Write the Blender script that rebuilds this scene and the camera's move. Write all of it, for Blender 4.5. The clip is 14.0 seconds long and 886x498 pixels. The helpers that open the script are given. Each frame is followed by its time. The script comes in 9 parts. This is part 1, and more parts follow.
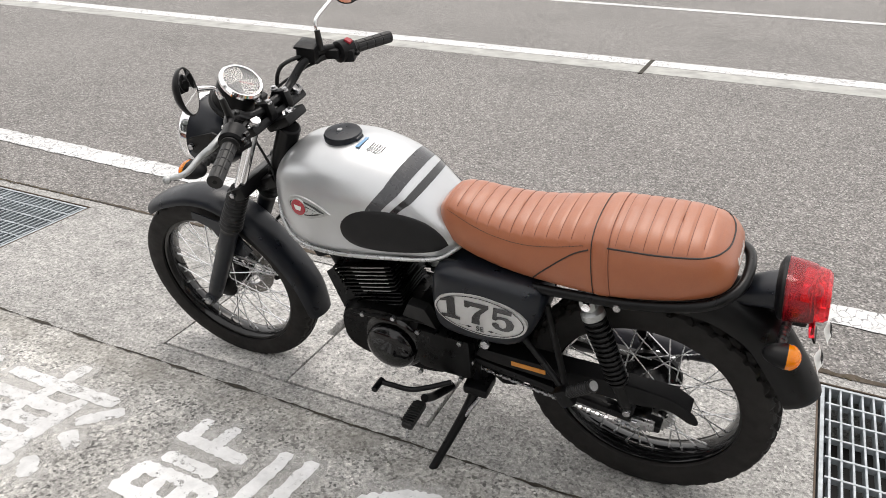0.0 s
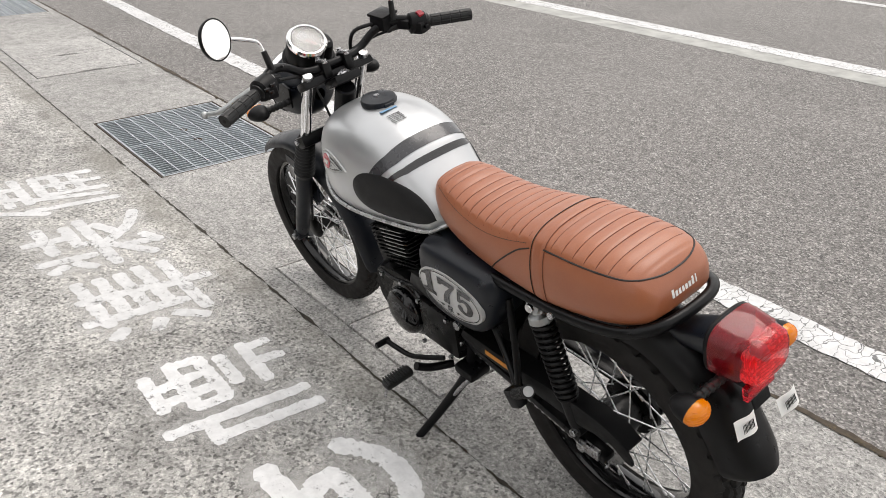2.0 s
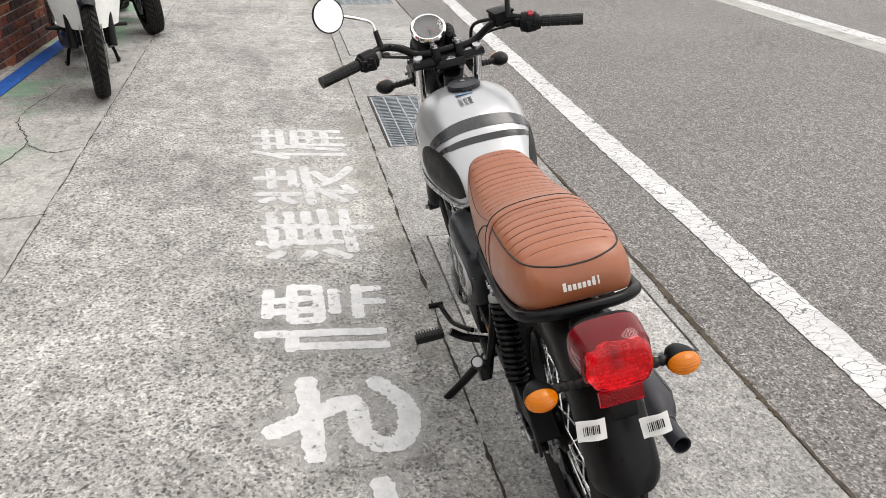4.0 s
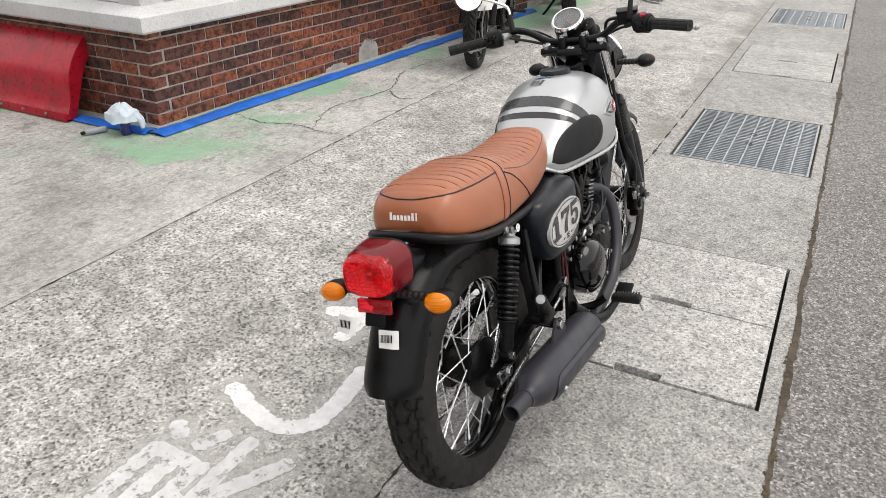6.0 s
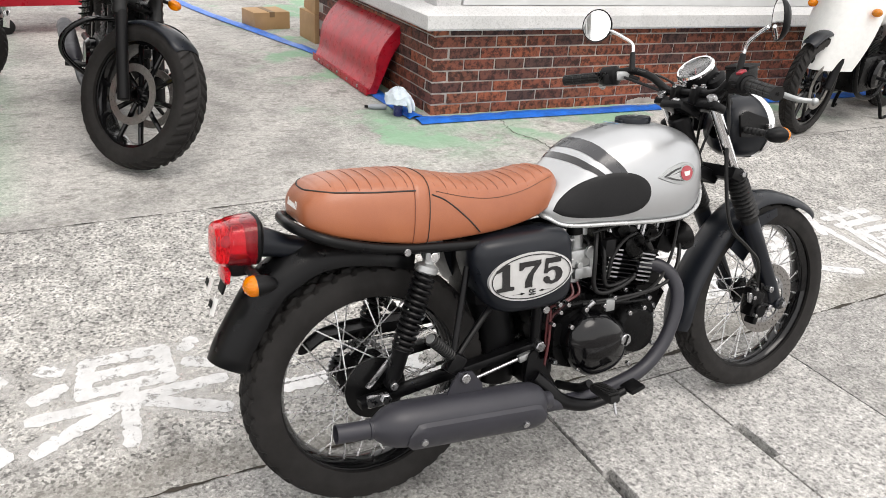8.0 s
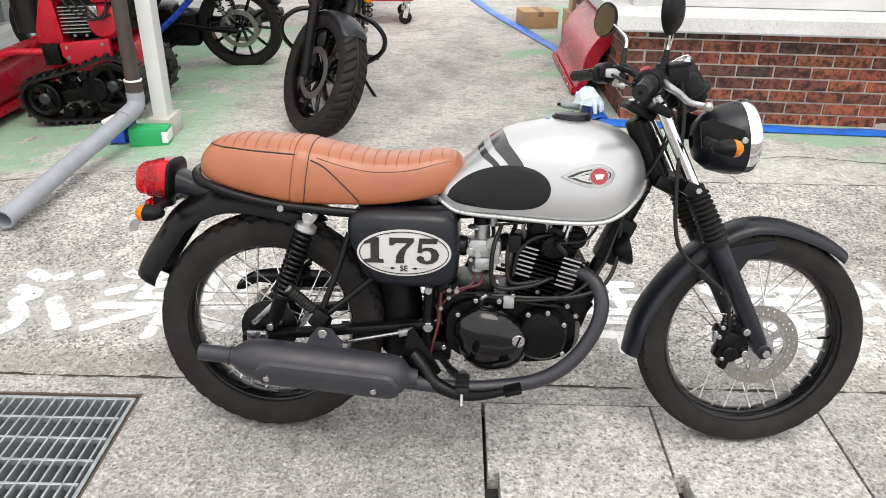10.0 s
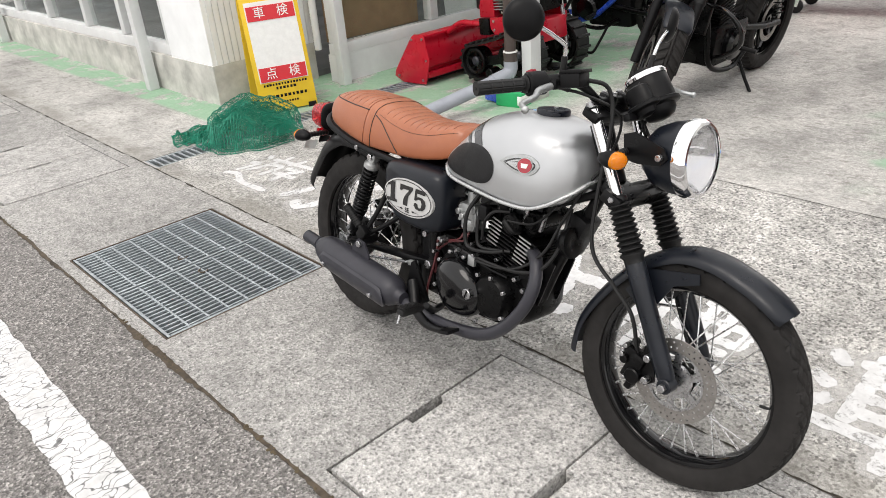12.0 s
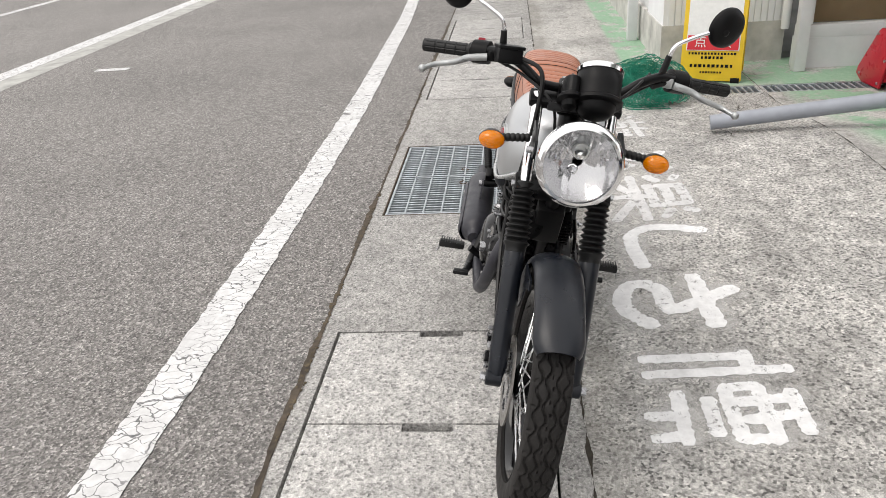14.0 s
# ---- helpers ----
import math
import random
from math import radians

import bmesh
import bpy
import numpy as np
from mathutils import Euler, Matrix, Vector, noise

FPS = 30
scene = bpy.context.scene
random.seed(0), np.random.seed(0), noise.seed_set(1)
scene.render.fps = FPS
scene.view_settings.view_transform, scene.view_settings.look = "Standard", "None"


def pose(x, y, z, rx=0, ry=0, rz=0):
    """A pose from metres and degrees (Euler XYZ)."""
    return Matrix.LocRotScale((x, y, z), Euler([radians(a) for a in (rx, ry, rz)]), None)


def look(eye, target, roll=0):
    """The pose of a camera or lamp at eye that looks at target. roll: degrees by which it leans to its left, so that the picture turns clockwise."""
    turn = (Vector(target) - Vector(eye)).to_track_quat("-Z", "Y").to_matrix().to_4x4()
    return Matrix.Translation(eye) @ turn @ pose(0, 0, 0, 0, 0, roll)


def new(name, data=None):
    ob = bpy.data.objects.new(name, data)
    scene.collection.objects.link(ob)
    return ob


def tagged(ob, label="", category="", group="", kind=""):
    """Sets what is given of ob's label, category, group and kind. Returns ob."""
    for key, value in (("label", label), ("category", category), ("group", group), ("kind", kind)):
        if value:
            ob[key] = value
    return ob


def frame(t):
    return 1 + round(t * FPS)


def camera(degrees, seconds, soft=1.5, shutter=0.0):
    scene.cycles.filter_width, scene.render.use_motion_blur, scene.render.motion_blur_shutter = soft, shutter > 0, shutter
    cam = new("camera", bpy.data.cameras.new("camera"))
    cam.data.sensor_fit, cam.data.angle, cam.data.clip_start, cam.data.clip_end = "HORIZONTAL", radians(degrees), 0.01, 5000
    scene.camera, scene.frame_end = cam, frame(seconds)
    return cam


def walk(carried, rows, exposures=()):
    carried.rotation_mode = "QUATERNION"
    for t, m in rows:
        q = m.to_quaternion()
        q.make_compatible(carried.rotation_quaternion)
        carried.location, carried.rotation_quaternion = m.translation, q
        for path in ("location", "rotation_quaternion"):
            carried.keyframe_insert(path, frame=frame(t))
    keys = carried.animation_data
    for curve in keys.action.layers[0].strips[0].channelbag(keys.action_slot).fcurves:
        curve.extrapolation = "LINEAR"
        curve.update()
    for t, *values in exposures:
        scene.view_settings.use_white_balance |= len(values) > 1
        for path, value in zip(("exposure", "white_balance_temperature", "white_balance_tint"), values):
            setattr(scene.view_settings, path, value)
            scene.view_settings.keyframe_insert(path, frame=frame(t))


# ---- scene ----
cam = camera(61.1, 14.0, 0.8)
PATH = [
    (0, (0.118, 0.325, 1.466), (-0.633, 1.945, 0.566), 0.4),
    (0.5, (0.272, 0.432, 1.471), (-0.68, 1.944, 0.572), 0.3),
    (1, (0.399, 0.528, 1.478), (-0.72, 1.913, 0.568), 0.5),
    (1.5, (0.617, 0.582, 1.49), (-0.629, 1.845, 0.566), 0.9),
    (2, (0.714, 0.741, 1.462), (-0.637, 1.877, 0.522), 0.9),
    (2.5, (1.065, 0.831, 1.488), (-0.463, 1.719, 0.551), 1.2),
    (3, (1.161, 0.942, 1.483), (-0.462, 1.674, 0.571), 1.6),
    (3.2, (1.165, 1.007, 1.476), (-0.48, 1.686, 0.564), 1.5),
    (5.3, (1.45, 2.122, 1.445), (-0.289, 1.76, 0.527), 0.8),
    (5.5, (1.485, 2.277, 1.453), (-0.222, 1.784, 0.535), 0.8),
    (6, (1.388, 2.596, 1.453), (-0.198, 1.786, 0.543), 0.9),
    (6.5, (1.184, 2.894, 1.468), (-0.231, 1.805, 0.568), 1.7),
    (7, (1.018, 3.166, 1.484), (-0.214, 1.87, 0.587), 3.0),
    (7.2, (0.909, 3.211, 1.459), (-0.247, 1.848, 0.562), 3.5),
    (9.3, (-0.098, 3.627, 1.43), (-0.447, 1.866, 0.548), 2.6),
    (9.5, (-0.238, 3.679, 1.435), (-0.485, 1.907, 0.541), 2.1),
    (10, (-0.548, 3.713, 1.452), (-0.528, 1.931, 0.544), 0.9),
    (10.5, (-0.924, 3.687, 1.484), (-0.636, 1.938, 0.557), -0.3),
    (11, (-1.362, 3.688, 1.496), (-0.695, 2.052, 0.559), -1.8),
    (11.5, (-1.743, 3.585, 1.488), (-0.712, 2.146, 0.557), -2.9),
    (12, (-2.148, 3.433, 1.517), (-0.812, 2.252, 0.611), -5.0),
    (12.5, (-2.501, 3.204, 1.495), (-0.932, 2.319, 0.626), -5.7),
    (13, (-2.724, 2.863, 1.483), (-0.997, 2.317, 0.635), -4.9),
    (13.5, (-2.899, 2.449, 1.452), (-1.098, 2.266, 0.603), -4.0),
    (14, (-2.896, 1.977, 1.425), (-1.11, 2.179, 0.548), -4.2),
]
EXPOSURES = [(0.0, 0.08), (1.0, 0.02), (2.5, -0.08), (5.5, -0.05), (7.0, 0.08), (8.5, 0.18), (9.5, 0.26), (10.5, 0.26), (11.2, 0.23), (12.0, 0.09), (13.0, 0.02), (14.0, -0.05)]
walk(cam, [(t, look(eye, target, roll)) for t, eye, target, roll in PATH], exposures=EXPOSURES)

# ---- light ----
world = bpy.data.worlds.new("overcast_sky")
scene.world = world
world.use_nodes = True
wn = world.node_tree
sky = wn.nodes.new("ShaderNodeTexSky")
sky.sky_type, sky.sun_disc = "NISHITA", False
sky.sun_elevation, sky.sun_rotation = radians(65), radians(-16)
sky.air_density, sky.dust_density, sky.ozone_density = 1.0, 6.0, 1.0
haze = wn.nodes.new("ShaderNodeMixRGB")
haze.inputs["Fac"].default_value = 0.85
haze.inputs["Color2"].default_value = (10.25, 10.0, 9.8, 1)
wn.links.new(sky.outputs[0], haze.inputs["Color1"])
wn.links.new(haze.outputs[0], wn.nodes["Background"].inputs["Color"])
wn.nodes["Background"].inputs["Strength"].default_value = 0.15
sun = new("sun", bpy.data.lights.new("sun", "SUN"))
sun.data.energy, sun.data.angle, sun.data.color = 1.3, radians(35), (1.0, 0.95, 0.9)
sun.matrix_world = look((-1.0, 3.5, 8.0), (0, 0, 0))


# ---- materials ----
def nodes_of(name):
    m = bpy.data.materials.new(name)
    m.use_nodes = True
    t = m.node_tree
    return m, t, t.nodes["Principled BSDF"]


def add(t, kind, **inputs):
    n = t.nodes.new(kind)
    for k, v in inputs.items():
        n.inputs[k.replace("_", " ")].default_value = v
    return n


def coords(t, kind="Object"):
    return t.nodes.new("ShaderNodeTexCoord").outputs[kind]


def noise_tex(t, scale, detail=4.0, rough=0.6, vec=None):
    n = add(t, "ShaderNodeTexNoise", Scale=scale, Detail=detail, Roughness=rough)
    t.links.new(vec or coords(t), n.inputs["Vector"])
    return n.outputs["Fac"]


def ramp(t, fac, stops):
    n = t.nodes.new("ShaderNodeValToRGB")
    n.color_ramp.elements[0].position, n.color_ramp.elements[0].color = stops[0][0], stops[0][1]
    n.color_ramp.elements[1].position, n.color_ramp.elements[1].color = stops[-1][0], stops[-1][1]
    for p, c in stops[1:-1]:
        n.color_ramp.elements.new(p).color = c
    t.links.new(fac, n.inputs["Fac"])
    return n.outputs["Color"]


def mix(t, fac, a, b, blend="MIX"):
    n = t.nodes.new("ShaderNodeMixRGB")
    n.blend_type = blend
    for sock, v in ((n.inputs["Fac"], fac), (n.inputs["Color1"], a), (n.inputs["Color2"], b)):
        if isinstance(v, (int, float)):
            sock.default_value = v
        elif isinstance(v, tuple):
            sock.default_value = v if len(v) == 4 else (*v, 1)
        else:
            t.links.new(v, sock)
    return n.outputs["Color"]


def math_node(t, op, a, b=0.0):
    n = t.nodes.new("ShaderNodeMath")
    n.operation = op
    for sock, v in zip(n.inputs, (a, b)):
        if isinstance(v, (int, float)):
            sock.default_value = v
        else:
            t.links.new(v, sock)
    return n.outputs[0]


def grey(v):
    return (v, v, v, 1)


def bump(t, bsdf, height, strength, distance=0.002):
    n = add(t, "ShaderNodeBump", Strength=strength, Distance=distance)
    t.links.new(height, n.inputs["Height"])
    t.links.new(n.outputs[0], bsdf.inputs["Normal"])


def surface(name, color, rough=0.5, metal=0.0, var=0.12, scale=9.0, grain=0.0, grain_scale=400.0, coat=0.0, rough_var=0.12, spec=0.5):
    """A plain coat or metal with a broad and a fine variation of colour, gloss and relief."""
    m, t, b = nodes_of(name)
    broad, fine = noise_tex(t, scale), noise_tex(t, grain_scale, 2.0)
    dark, light = tuple(c * (1 - var) for c in color), tuple(min(1, c * (1 + var)) for c in color)
    c = ramp(t, broad, [(0.3, (*dark, 1)), (0.7, (*light, 1))])
    t.links.new(c, b.inputs["Base Color"])
    r = ramp(t, noise_tex(t, scale * 3), [(0.3, grey(max(0.02, rough - rough_var))), (0.75, grey(min(1, rough + rough_var)))])
    t.links.new(r, b.inputs["Roughness"])
    b.inputs["Metallic"].default_value, b.inputs["Coat Weight"].default_value = metal, coat
    b.inputs["Coat Roughness"].default_value = 0.08
    b.inputs["Specular IOR Level"].default_value = spec
    if grain:
        bump(t, b, fine, grain, 0.0006)
    return m


def glassy(name, color, rough=0.03, transmission=1.0, ior=1.45):
    m, t, b = nodes_of(name)
    b.inputs["Base Color"].default_value = (*color, 1)
    b.inputs["Transmission Weight"].default_value, b.inputs["IOR"].default_value = transmission, ior
    b.inputs["Roughness"].default_value = rough
    return m


def aggregate(name, tones, cell, stain=0.25, wear=1.6, relief=0.6, rough=0.85, tint=(1, 1, 1), speckle=75.0, mottle=17.0, smooth=0.0):
    """Stone chips of several tones in a binder, with broad stains."""
    m, t, b = nodes_of(name)
    vec = coords(t)
    v = add(t, "ShaderNodeTexVoronoi", Scale=1.0 / cell, Randomness=1.0)
    t.links.new(vec, v.inputs["Vector"])
    sep = t.nodes.new("ShaderNodeSeparateColor")
    t.links.new(v.outputs["Color"], sep.inputs[0])
    n = len(tones)
    chips = ramp(t, sep.outputs[0], [(i / (n - 1) * 0.9 + 0.05, grey(c)) for i, c in enumerate(tones)])
    fine = ramp(t, noise_tex(t, 2.2 / cell, 3.0), [(0.3, grey(0.72)), (0.7, grey(1.22))])
    c = mix(t, 1.0, chips, fine, "MULTIPLY")
    broad = ramp(t, noise_tex(t, wear, 6.0, 0.65), [(0.32, grey(1 - stain)), (0.5, grey(1.0)), (0.72, grey(1 + stain * 0.8))])
    c = mix(t, 1.0, c, broad, "MULTIPLY")
    speck = ramp(t, noise_tex(t, speckle, 6.0, 0.8), [(0.34, grey(max(0.1, 0.28 + smooth))), (0.45, grey(0.88)), (0.55, grey(1.06)), (0.66, grey(1.5 - smooth * 0.7))])
    c = mix(t, 1.0, c, speck, "MULTIPLY")
    clump = ramp(t, noise_tex(t, mottle, 7.0, 0.72), [(0.34, grey(0.72)), (0.48, grey(0.98)), (0.66, grey(1.22))])
    c = mix(t, 1.0, c, clump, "MULTIPLY")
    c = mix(t, 1.0, c, (*tint, 1), "MULTIPLY")
    t.links.new(c, b.inputs["Base Color"])
    b.inputs["Roughness"].default_value = rough
    h = math_node(t, "ADD", v.outputs["Distance"], noise_tex(t, 1.2 / cell, 3.0))
    bump(t, b, h, relief, 0.004)
    return m, t, b, c


def gate(t, sock, lo, hi, soft):
    """1 between lo and hi, falling off over soft."""
    def edge(a, c):
        n = t.nodes.new("ShaderNodeMapRange")
        n.interpolation_type = "SMOOTHSTEP"
        n.inputs["From Min"].default_value, n.inputs["From Max"].default_value = a, c
        t.links.new(sock, n.inputs["Value"])
        return n.outputs[0]
    up = edge(lo - soft, lo + soft)
    down = math_node(t, "SUBTRACT", 1.0, edge(hi - soft, hi + soft))
    return math_node(t, "MULTIPLY", up, down)


ASPHALT = aggregate("asphalt", (0.1, 0.21, 0.135, 0.3, 0.17, 0.45, 0.125), 0.0072, 0.14, 0.7, 0.9, 0.9, (1.0, 0.953, 0.91), 70.0, 20.0, 0.06)[0]
SLAB = aggregate("slab_concrete", (0.41, 0.49, 0.42, 0.53, 0.22, 0.47, 0.52), 0.0075, 0.12, 2.5, 0.5, 0.88, (1.0, 0.98, 0.945), 70.0, 16.0, 0.0)[0]
SLAB_GREY = aggregate("grey_slab_concrete", (0.36, 0.44, 0.37, 0.48, 0.22, 0.42, 0.47), 0.0075, 0.16, 2.5, 0.4, 0.88, (1.0, 0.98, 0.945), 60.0, 16.0, 0.12)[0]
GUTTER = aggregate("gutter_concrete", (0.29, 0.375, 0.3, 0.175, 0.42, 0.33, 0.46), 0.007, 0.2, 1.6, 0.5, 0.88, (1.0, 0.98, 0.94), 75.0, 14.0, 0.08)[0]


def concrete_material(name, tones, cell, stain, wear, relief, soil, speckle, mottle, smooth):
    """Worn concrete with the remains of green floor paint near the buildings."""
    m, t, b, c = aggregate(name, tones, cell, stain, wear, relief, 0.87, (1.0, 0.977, 0.93), speckle, mottle, smooth)
    pos = t.nodes.new("ShaderNodeSeparateXYZ")
    t.links.new(coords(t), pos.inputs[0])
    x, y = pos.outputs[0], pos.outputs[1]
    patch = ramp(t, noise_tex(t, 3.2, 8.0, 0.7), [(0.42, grey(0)), (0.5, grey(1))])
    by_brick = math_node(t, "MULTIPLY", gate(t, x, -5.5, -0.9, 0.25), gate(t, y, -5.5, -0.1, 0.3))
    by_brick = math_node(t, "MULTIPLY", by_brick, ramp(t, noise_tex(t, 1.7, 3.0), [(0.5, grey(0)), (0.58, grey(1))]))
    by_shop = math_node(t, "MULTIPLY", gate(t, x, 0.85, 12.0, 0.25), gate(t, y, -3.5, 0.14, 0.1))
    by_wall = math_node(t, "MULTIPLY", gate(t, x, 2.5, 12.0, 0.15), gate(t, y, 0.1, 1.1, 0.03))
    by_far = math_node(t, "MULTIPLY", gate(t, x, -8.5, -5.2, 0.3), gate(t, y, -1.0, 0.05, 0.12))
    by_corner = math_node(t, "MULTIPLY", gate(t, x, -2.2, -1.05, 0.25), gate(t, y, -1.1, -0.38, 0.14))
    by_brick = math_node(t, "MAXIMUM", by_brick, math_node(t, "MULTIPLY", by_corner, 0.6))
    area = math_node(t, "MAXIMUM", math_node(t, "MAXIMUM", math_node(t, "MAXIMUM", by_brick, by_far), by_shop), by_wall)
    green = mix(t, noise_tex(t, 25.0), (0.17, 0.34, 0.2, 1), (0.3, 0.48, 0.33, 1))
    fac = math_node(t, "MULTIPLY", math_node(t, "MULTIPLY", patch, area), 0.85)
    dirt = ramp(t, noise_tex(t, 6.0, 8.0, 0.75), [(0.54, grey(0)), (0.66, grey(1))])
    flakes = t.nodes.new("ShaderNodeVectorMath")
    flakes.operation = "MULTIPLY"
    flakes.inputs[1].default_value = (9.0, 22.0, 1.0)
    t.links.new(coords(t), flakes.inputs[0])
    pits = ramp(t, noise_tex(t, 1.0, 6.0, 0.7, flakes.outputs[0]), [(0.57, grey(0)), (0.64, grey(1))])
    c = mix(t, math_node(t, "MULTIPLY", pits, soil * 0.8), c, (0.2, 0.19, 0.17, 1))
    c = mix(t, math_node(t, "MULTIPLY", dirt, soil), c, (0.17, 0.165, 0.15, 1))
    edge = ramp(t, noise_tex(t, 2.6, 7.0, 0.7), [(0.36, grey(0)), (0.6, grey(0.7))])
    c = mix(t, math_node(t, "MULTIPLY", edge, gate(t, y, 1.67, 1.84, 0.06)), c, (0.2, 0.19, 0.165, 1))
    c = mix(t, fac, c, green)
    t.links.new(c, b.inputs["Base Color"])
    return m


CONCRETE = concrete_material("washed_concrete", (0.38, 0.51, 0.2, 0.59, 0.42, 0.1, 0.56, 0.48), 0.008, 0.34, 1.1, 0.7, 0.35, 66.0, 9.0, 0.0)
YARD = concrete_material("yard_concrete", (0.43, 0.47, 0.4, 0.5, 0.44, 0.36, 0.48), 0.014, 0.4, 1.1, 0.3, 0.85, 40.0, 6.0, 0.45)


def road_paint(name, base, crack, worn, stretch=(11.0, 11.0), through_to=(0.1, 0.3)):
    """Thick white paint with a net of cracks and worn patches through which the ground shows."""
    m, t, b = nodes_of(name)
    vec = coords(t)
    wide = t.nodes.new("ShaderNodeVectorMath")
    wide.operation = "MULTIPLY"
    wide.inputs[1].default_value = (*stretch, 1.0)
    wob = add(t, "ShaderNodeTexNoise", Scale=16.0, Detail=3.0)
    t.links.new(vec, wob.inputs["Vector"])
    t.links.new(mix(t, 0.07, vec, wob.outputs["Color"]), wide.inputs[0])
    v = t.nodes.new("ShaderNodeTexVoronoi")
    v.feature = "DISTANCE_TO_EDGE"
    v.inputs["Scale"].default_value = 1.0
    t.links.new(wide.outputs[0], v.inputs["Vector"])
    lines = ramp(t, v.outputs["Distance"], [(0.0, grey(1)), (crack * 0.6, grey(0.9)), (crack, grey(0))])
    gone = ramp(t, noise_tex(t, 22.0, 10.0, 0.85), [(worn, grey(0)), (worn + 0.05, grey(1))])
    some = ramp(t, noise_tex(t, 2.2), [(0.34, grey(0)), (0.5, grey(1))])
    fac = math_node(t, "MAXIMUM", math_node(t, "MULTIPLY", lines, some), gone)
    white = ramp(t, noise_tex(t, 30.0, 6.0, 0.7), [(0.3, grey(base * 0.8)), (0.7, grey(base * 1.06))])
    soot = ramp(t, noise_tex(t, 5.0, 4.0), [(0.35, grey(0.84)), (0.65, grey(1.0))])
    white = mix(t, 1.0, white, soot, "MULTIPLY")
    ground = ramp(t, noise_tex(t, 160.0, 3.0), [(0.35, grey(through_to[0])), (0.65, grey(through_to[1]))])
    t.links.new(mix(t, fac, white, ground), b.inputs["Base Color"])
    b.inputs["Roughness"].default_value = 0.75
    bump(t, b, fac, -0.4, 0.003)
    return m, t, b, gone


LINE = road_paint("line_paint", 0.68, 0.034, 0.64, (30.0, 15.0), (0.07, 0.18))[0]


def brushed_paint(name, base, worn):
    m, t, b, gone = road_paint(name, base, 0.0003, worn, (0.1, 0.1))
    t.links.new(math_node(t, "SUBTRACT", 1.0, gone), b.inputs["Alpha"])
    return m


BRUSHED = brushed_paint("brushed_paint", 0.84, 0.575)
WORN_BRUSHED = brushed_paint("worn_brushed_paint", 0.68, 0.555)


def faint_paint():
    """The thin remains of an older coat, which let the concrete show through."""
    m, t, b = nodes_of("faint_old_paint")
    b.inputs["Base Color"].default_value = (0.6, 0.59, 0.57, 1)
    b.inputs["Roughness"].default_value = 0.85
    t.links.new(ramp(t, noise_tex(t, 20.0, 10.0, 0.85), [(0.38, grey(0.0)), (0.62, grey(0.7))]), b.inputs["Alpha"])
    return m


FAINT = faint_paint()
OLD_LINE = surface("faded_paint", (0.36, 0.36, 0.34), 0.85, var=0.25, scale=6, grain=0.5, grain_scale=150)

BLACK = surface("satin_black_paint", (0.0035, 0.0035, 0.004), 0.36, var=0.2, coat=0.03, spec=0.2)
FENDER = surface("matt_black_paint", (0.006, 0.0078, 0.0122), 0.37, var=0.15, grain=0.05, spec=0.38)
ENGINE = surface("engine_black", (0.0028, 0.0028, 0.003), 0.32, var=0.3, grain=0.15, grain_scale=700, spec=0.16)
GLOSS = surface("gloss_black", (0.003, 0.003, 0.0035), 0.14, var=0.2, coat=0.3, spec=0.3)
PLASTIC = surface("black_plastic", (0.005, 0.005, 0.0055), 0.44, var=0.2, grain=0.2, grain_scale=900, spec=0.17)
RUBBER = surface("rubber", (0.007, 0.007, 0.0072), 0.46, var=0.25, scale=14, grain=0.2, grain_scale=500, spec=0.35)
TYRE = surface("tyre_rubber", (0.0148, 0.0136, 0.013), 0.7, var=0.35, scale=11, grain=0.35, grain_scale=350, spec=0.25)
CHROME = surface("chrome", (0.85, 0.85, 0.86), 0.08, 1.0, var=0.04, rough_var=0.04)
REFLECTOR = surface("reflector_silver", (0.6, 0.6, 0.61), 0.15, 0.75, var=0.03, rough_var=0.05)
STEEL = surface("plated_steel", (0.46, 0.46, 0.47), 0.3, 1.0, var=0.15, scale=40)
ALLOY = surface("cast_alloy", (0.42, 0.43, 0.43), 0.45, 0.85, var=0.2, scale=30, grain=0.3)
SPOKE = surface("spoke_steel", (0.8, 0.8, 0.81), 0.3, 0.9, var=0.1, scale=60)
TANK = surface("silver_paint", (0.5, 0.51, 0.52), 0.36, 0.78, var=0.03, grain=0.06, grain_scale=1500, coat=0.3, rough_var=0.03)
TANK_EDGE = surface("pale_silver", (0.46, 0.47, 0.47), 0.28, 0.6, var=0.05, coat=0.4)
PAD = surface("rubber_pad", (0.011, 0.011, 0.0118), 0.5, var=0.15, grain=0.5, grain_scale=260, spec=0.25)
DECAL = surface("black_decal", (0.015, 0.015, 0.016), 0.22, var=0.1, coat=0.4)
DECAL_GREY = surface("grey_decal", (0.03, 0.031, 0.035), 0.27, var=0.1, coat=0.4)
LABEL_GREY = surface("grey_print", (0.2, 0.2, 0.205), 0.4)
WHITE = surface("white_print", (0.78, 0.78, 0.76), 0.5, var=0.05, scale=30)
PLATE_W = surface("silver_white_print", (0.54, 0.54, 0.535), 0.4, 0.2, var=0.07, scale=45, coat=0.3)
RED_BADGE = surface("red_enamel", (0.33, 0.012, 0.026), 0.2, var=0.1, coat=0.6)
BLUE_PRINT = surface("blue_print", (0.2, 0.36, 0.55), 0.4)
EXHAUST = surface("heat_proof_grey", (0.025, 0.0248, 0.032), 0.45, var=0.12, scale=8, grain=0.1, spec=0.45)
DISC = surface("disc_steel", (0.3, 0.285, 0.27), 0.4, 0.85, var=0.12, scale=50)
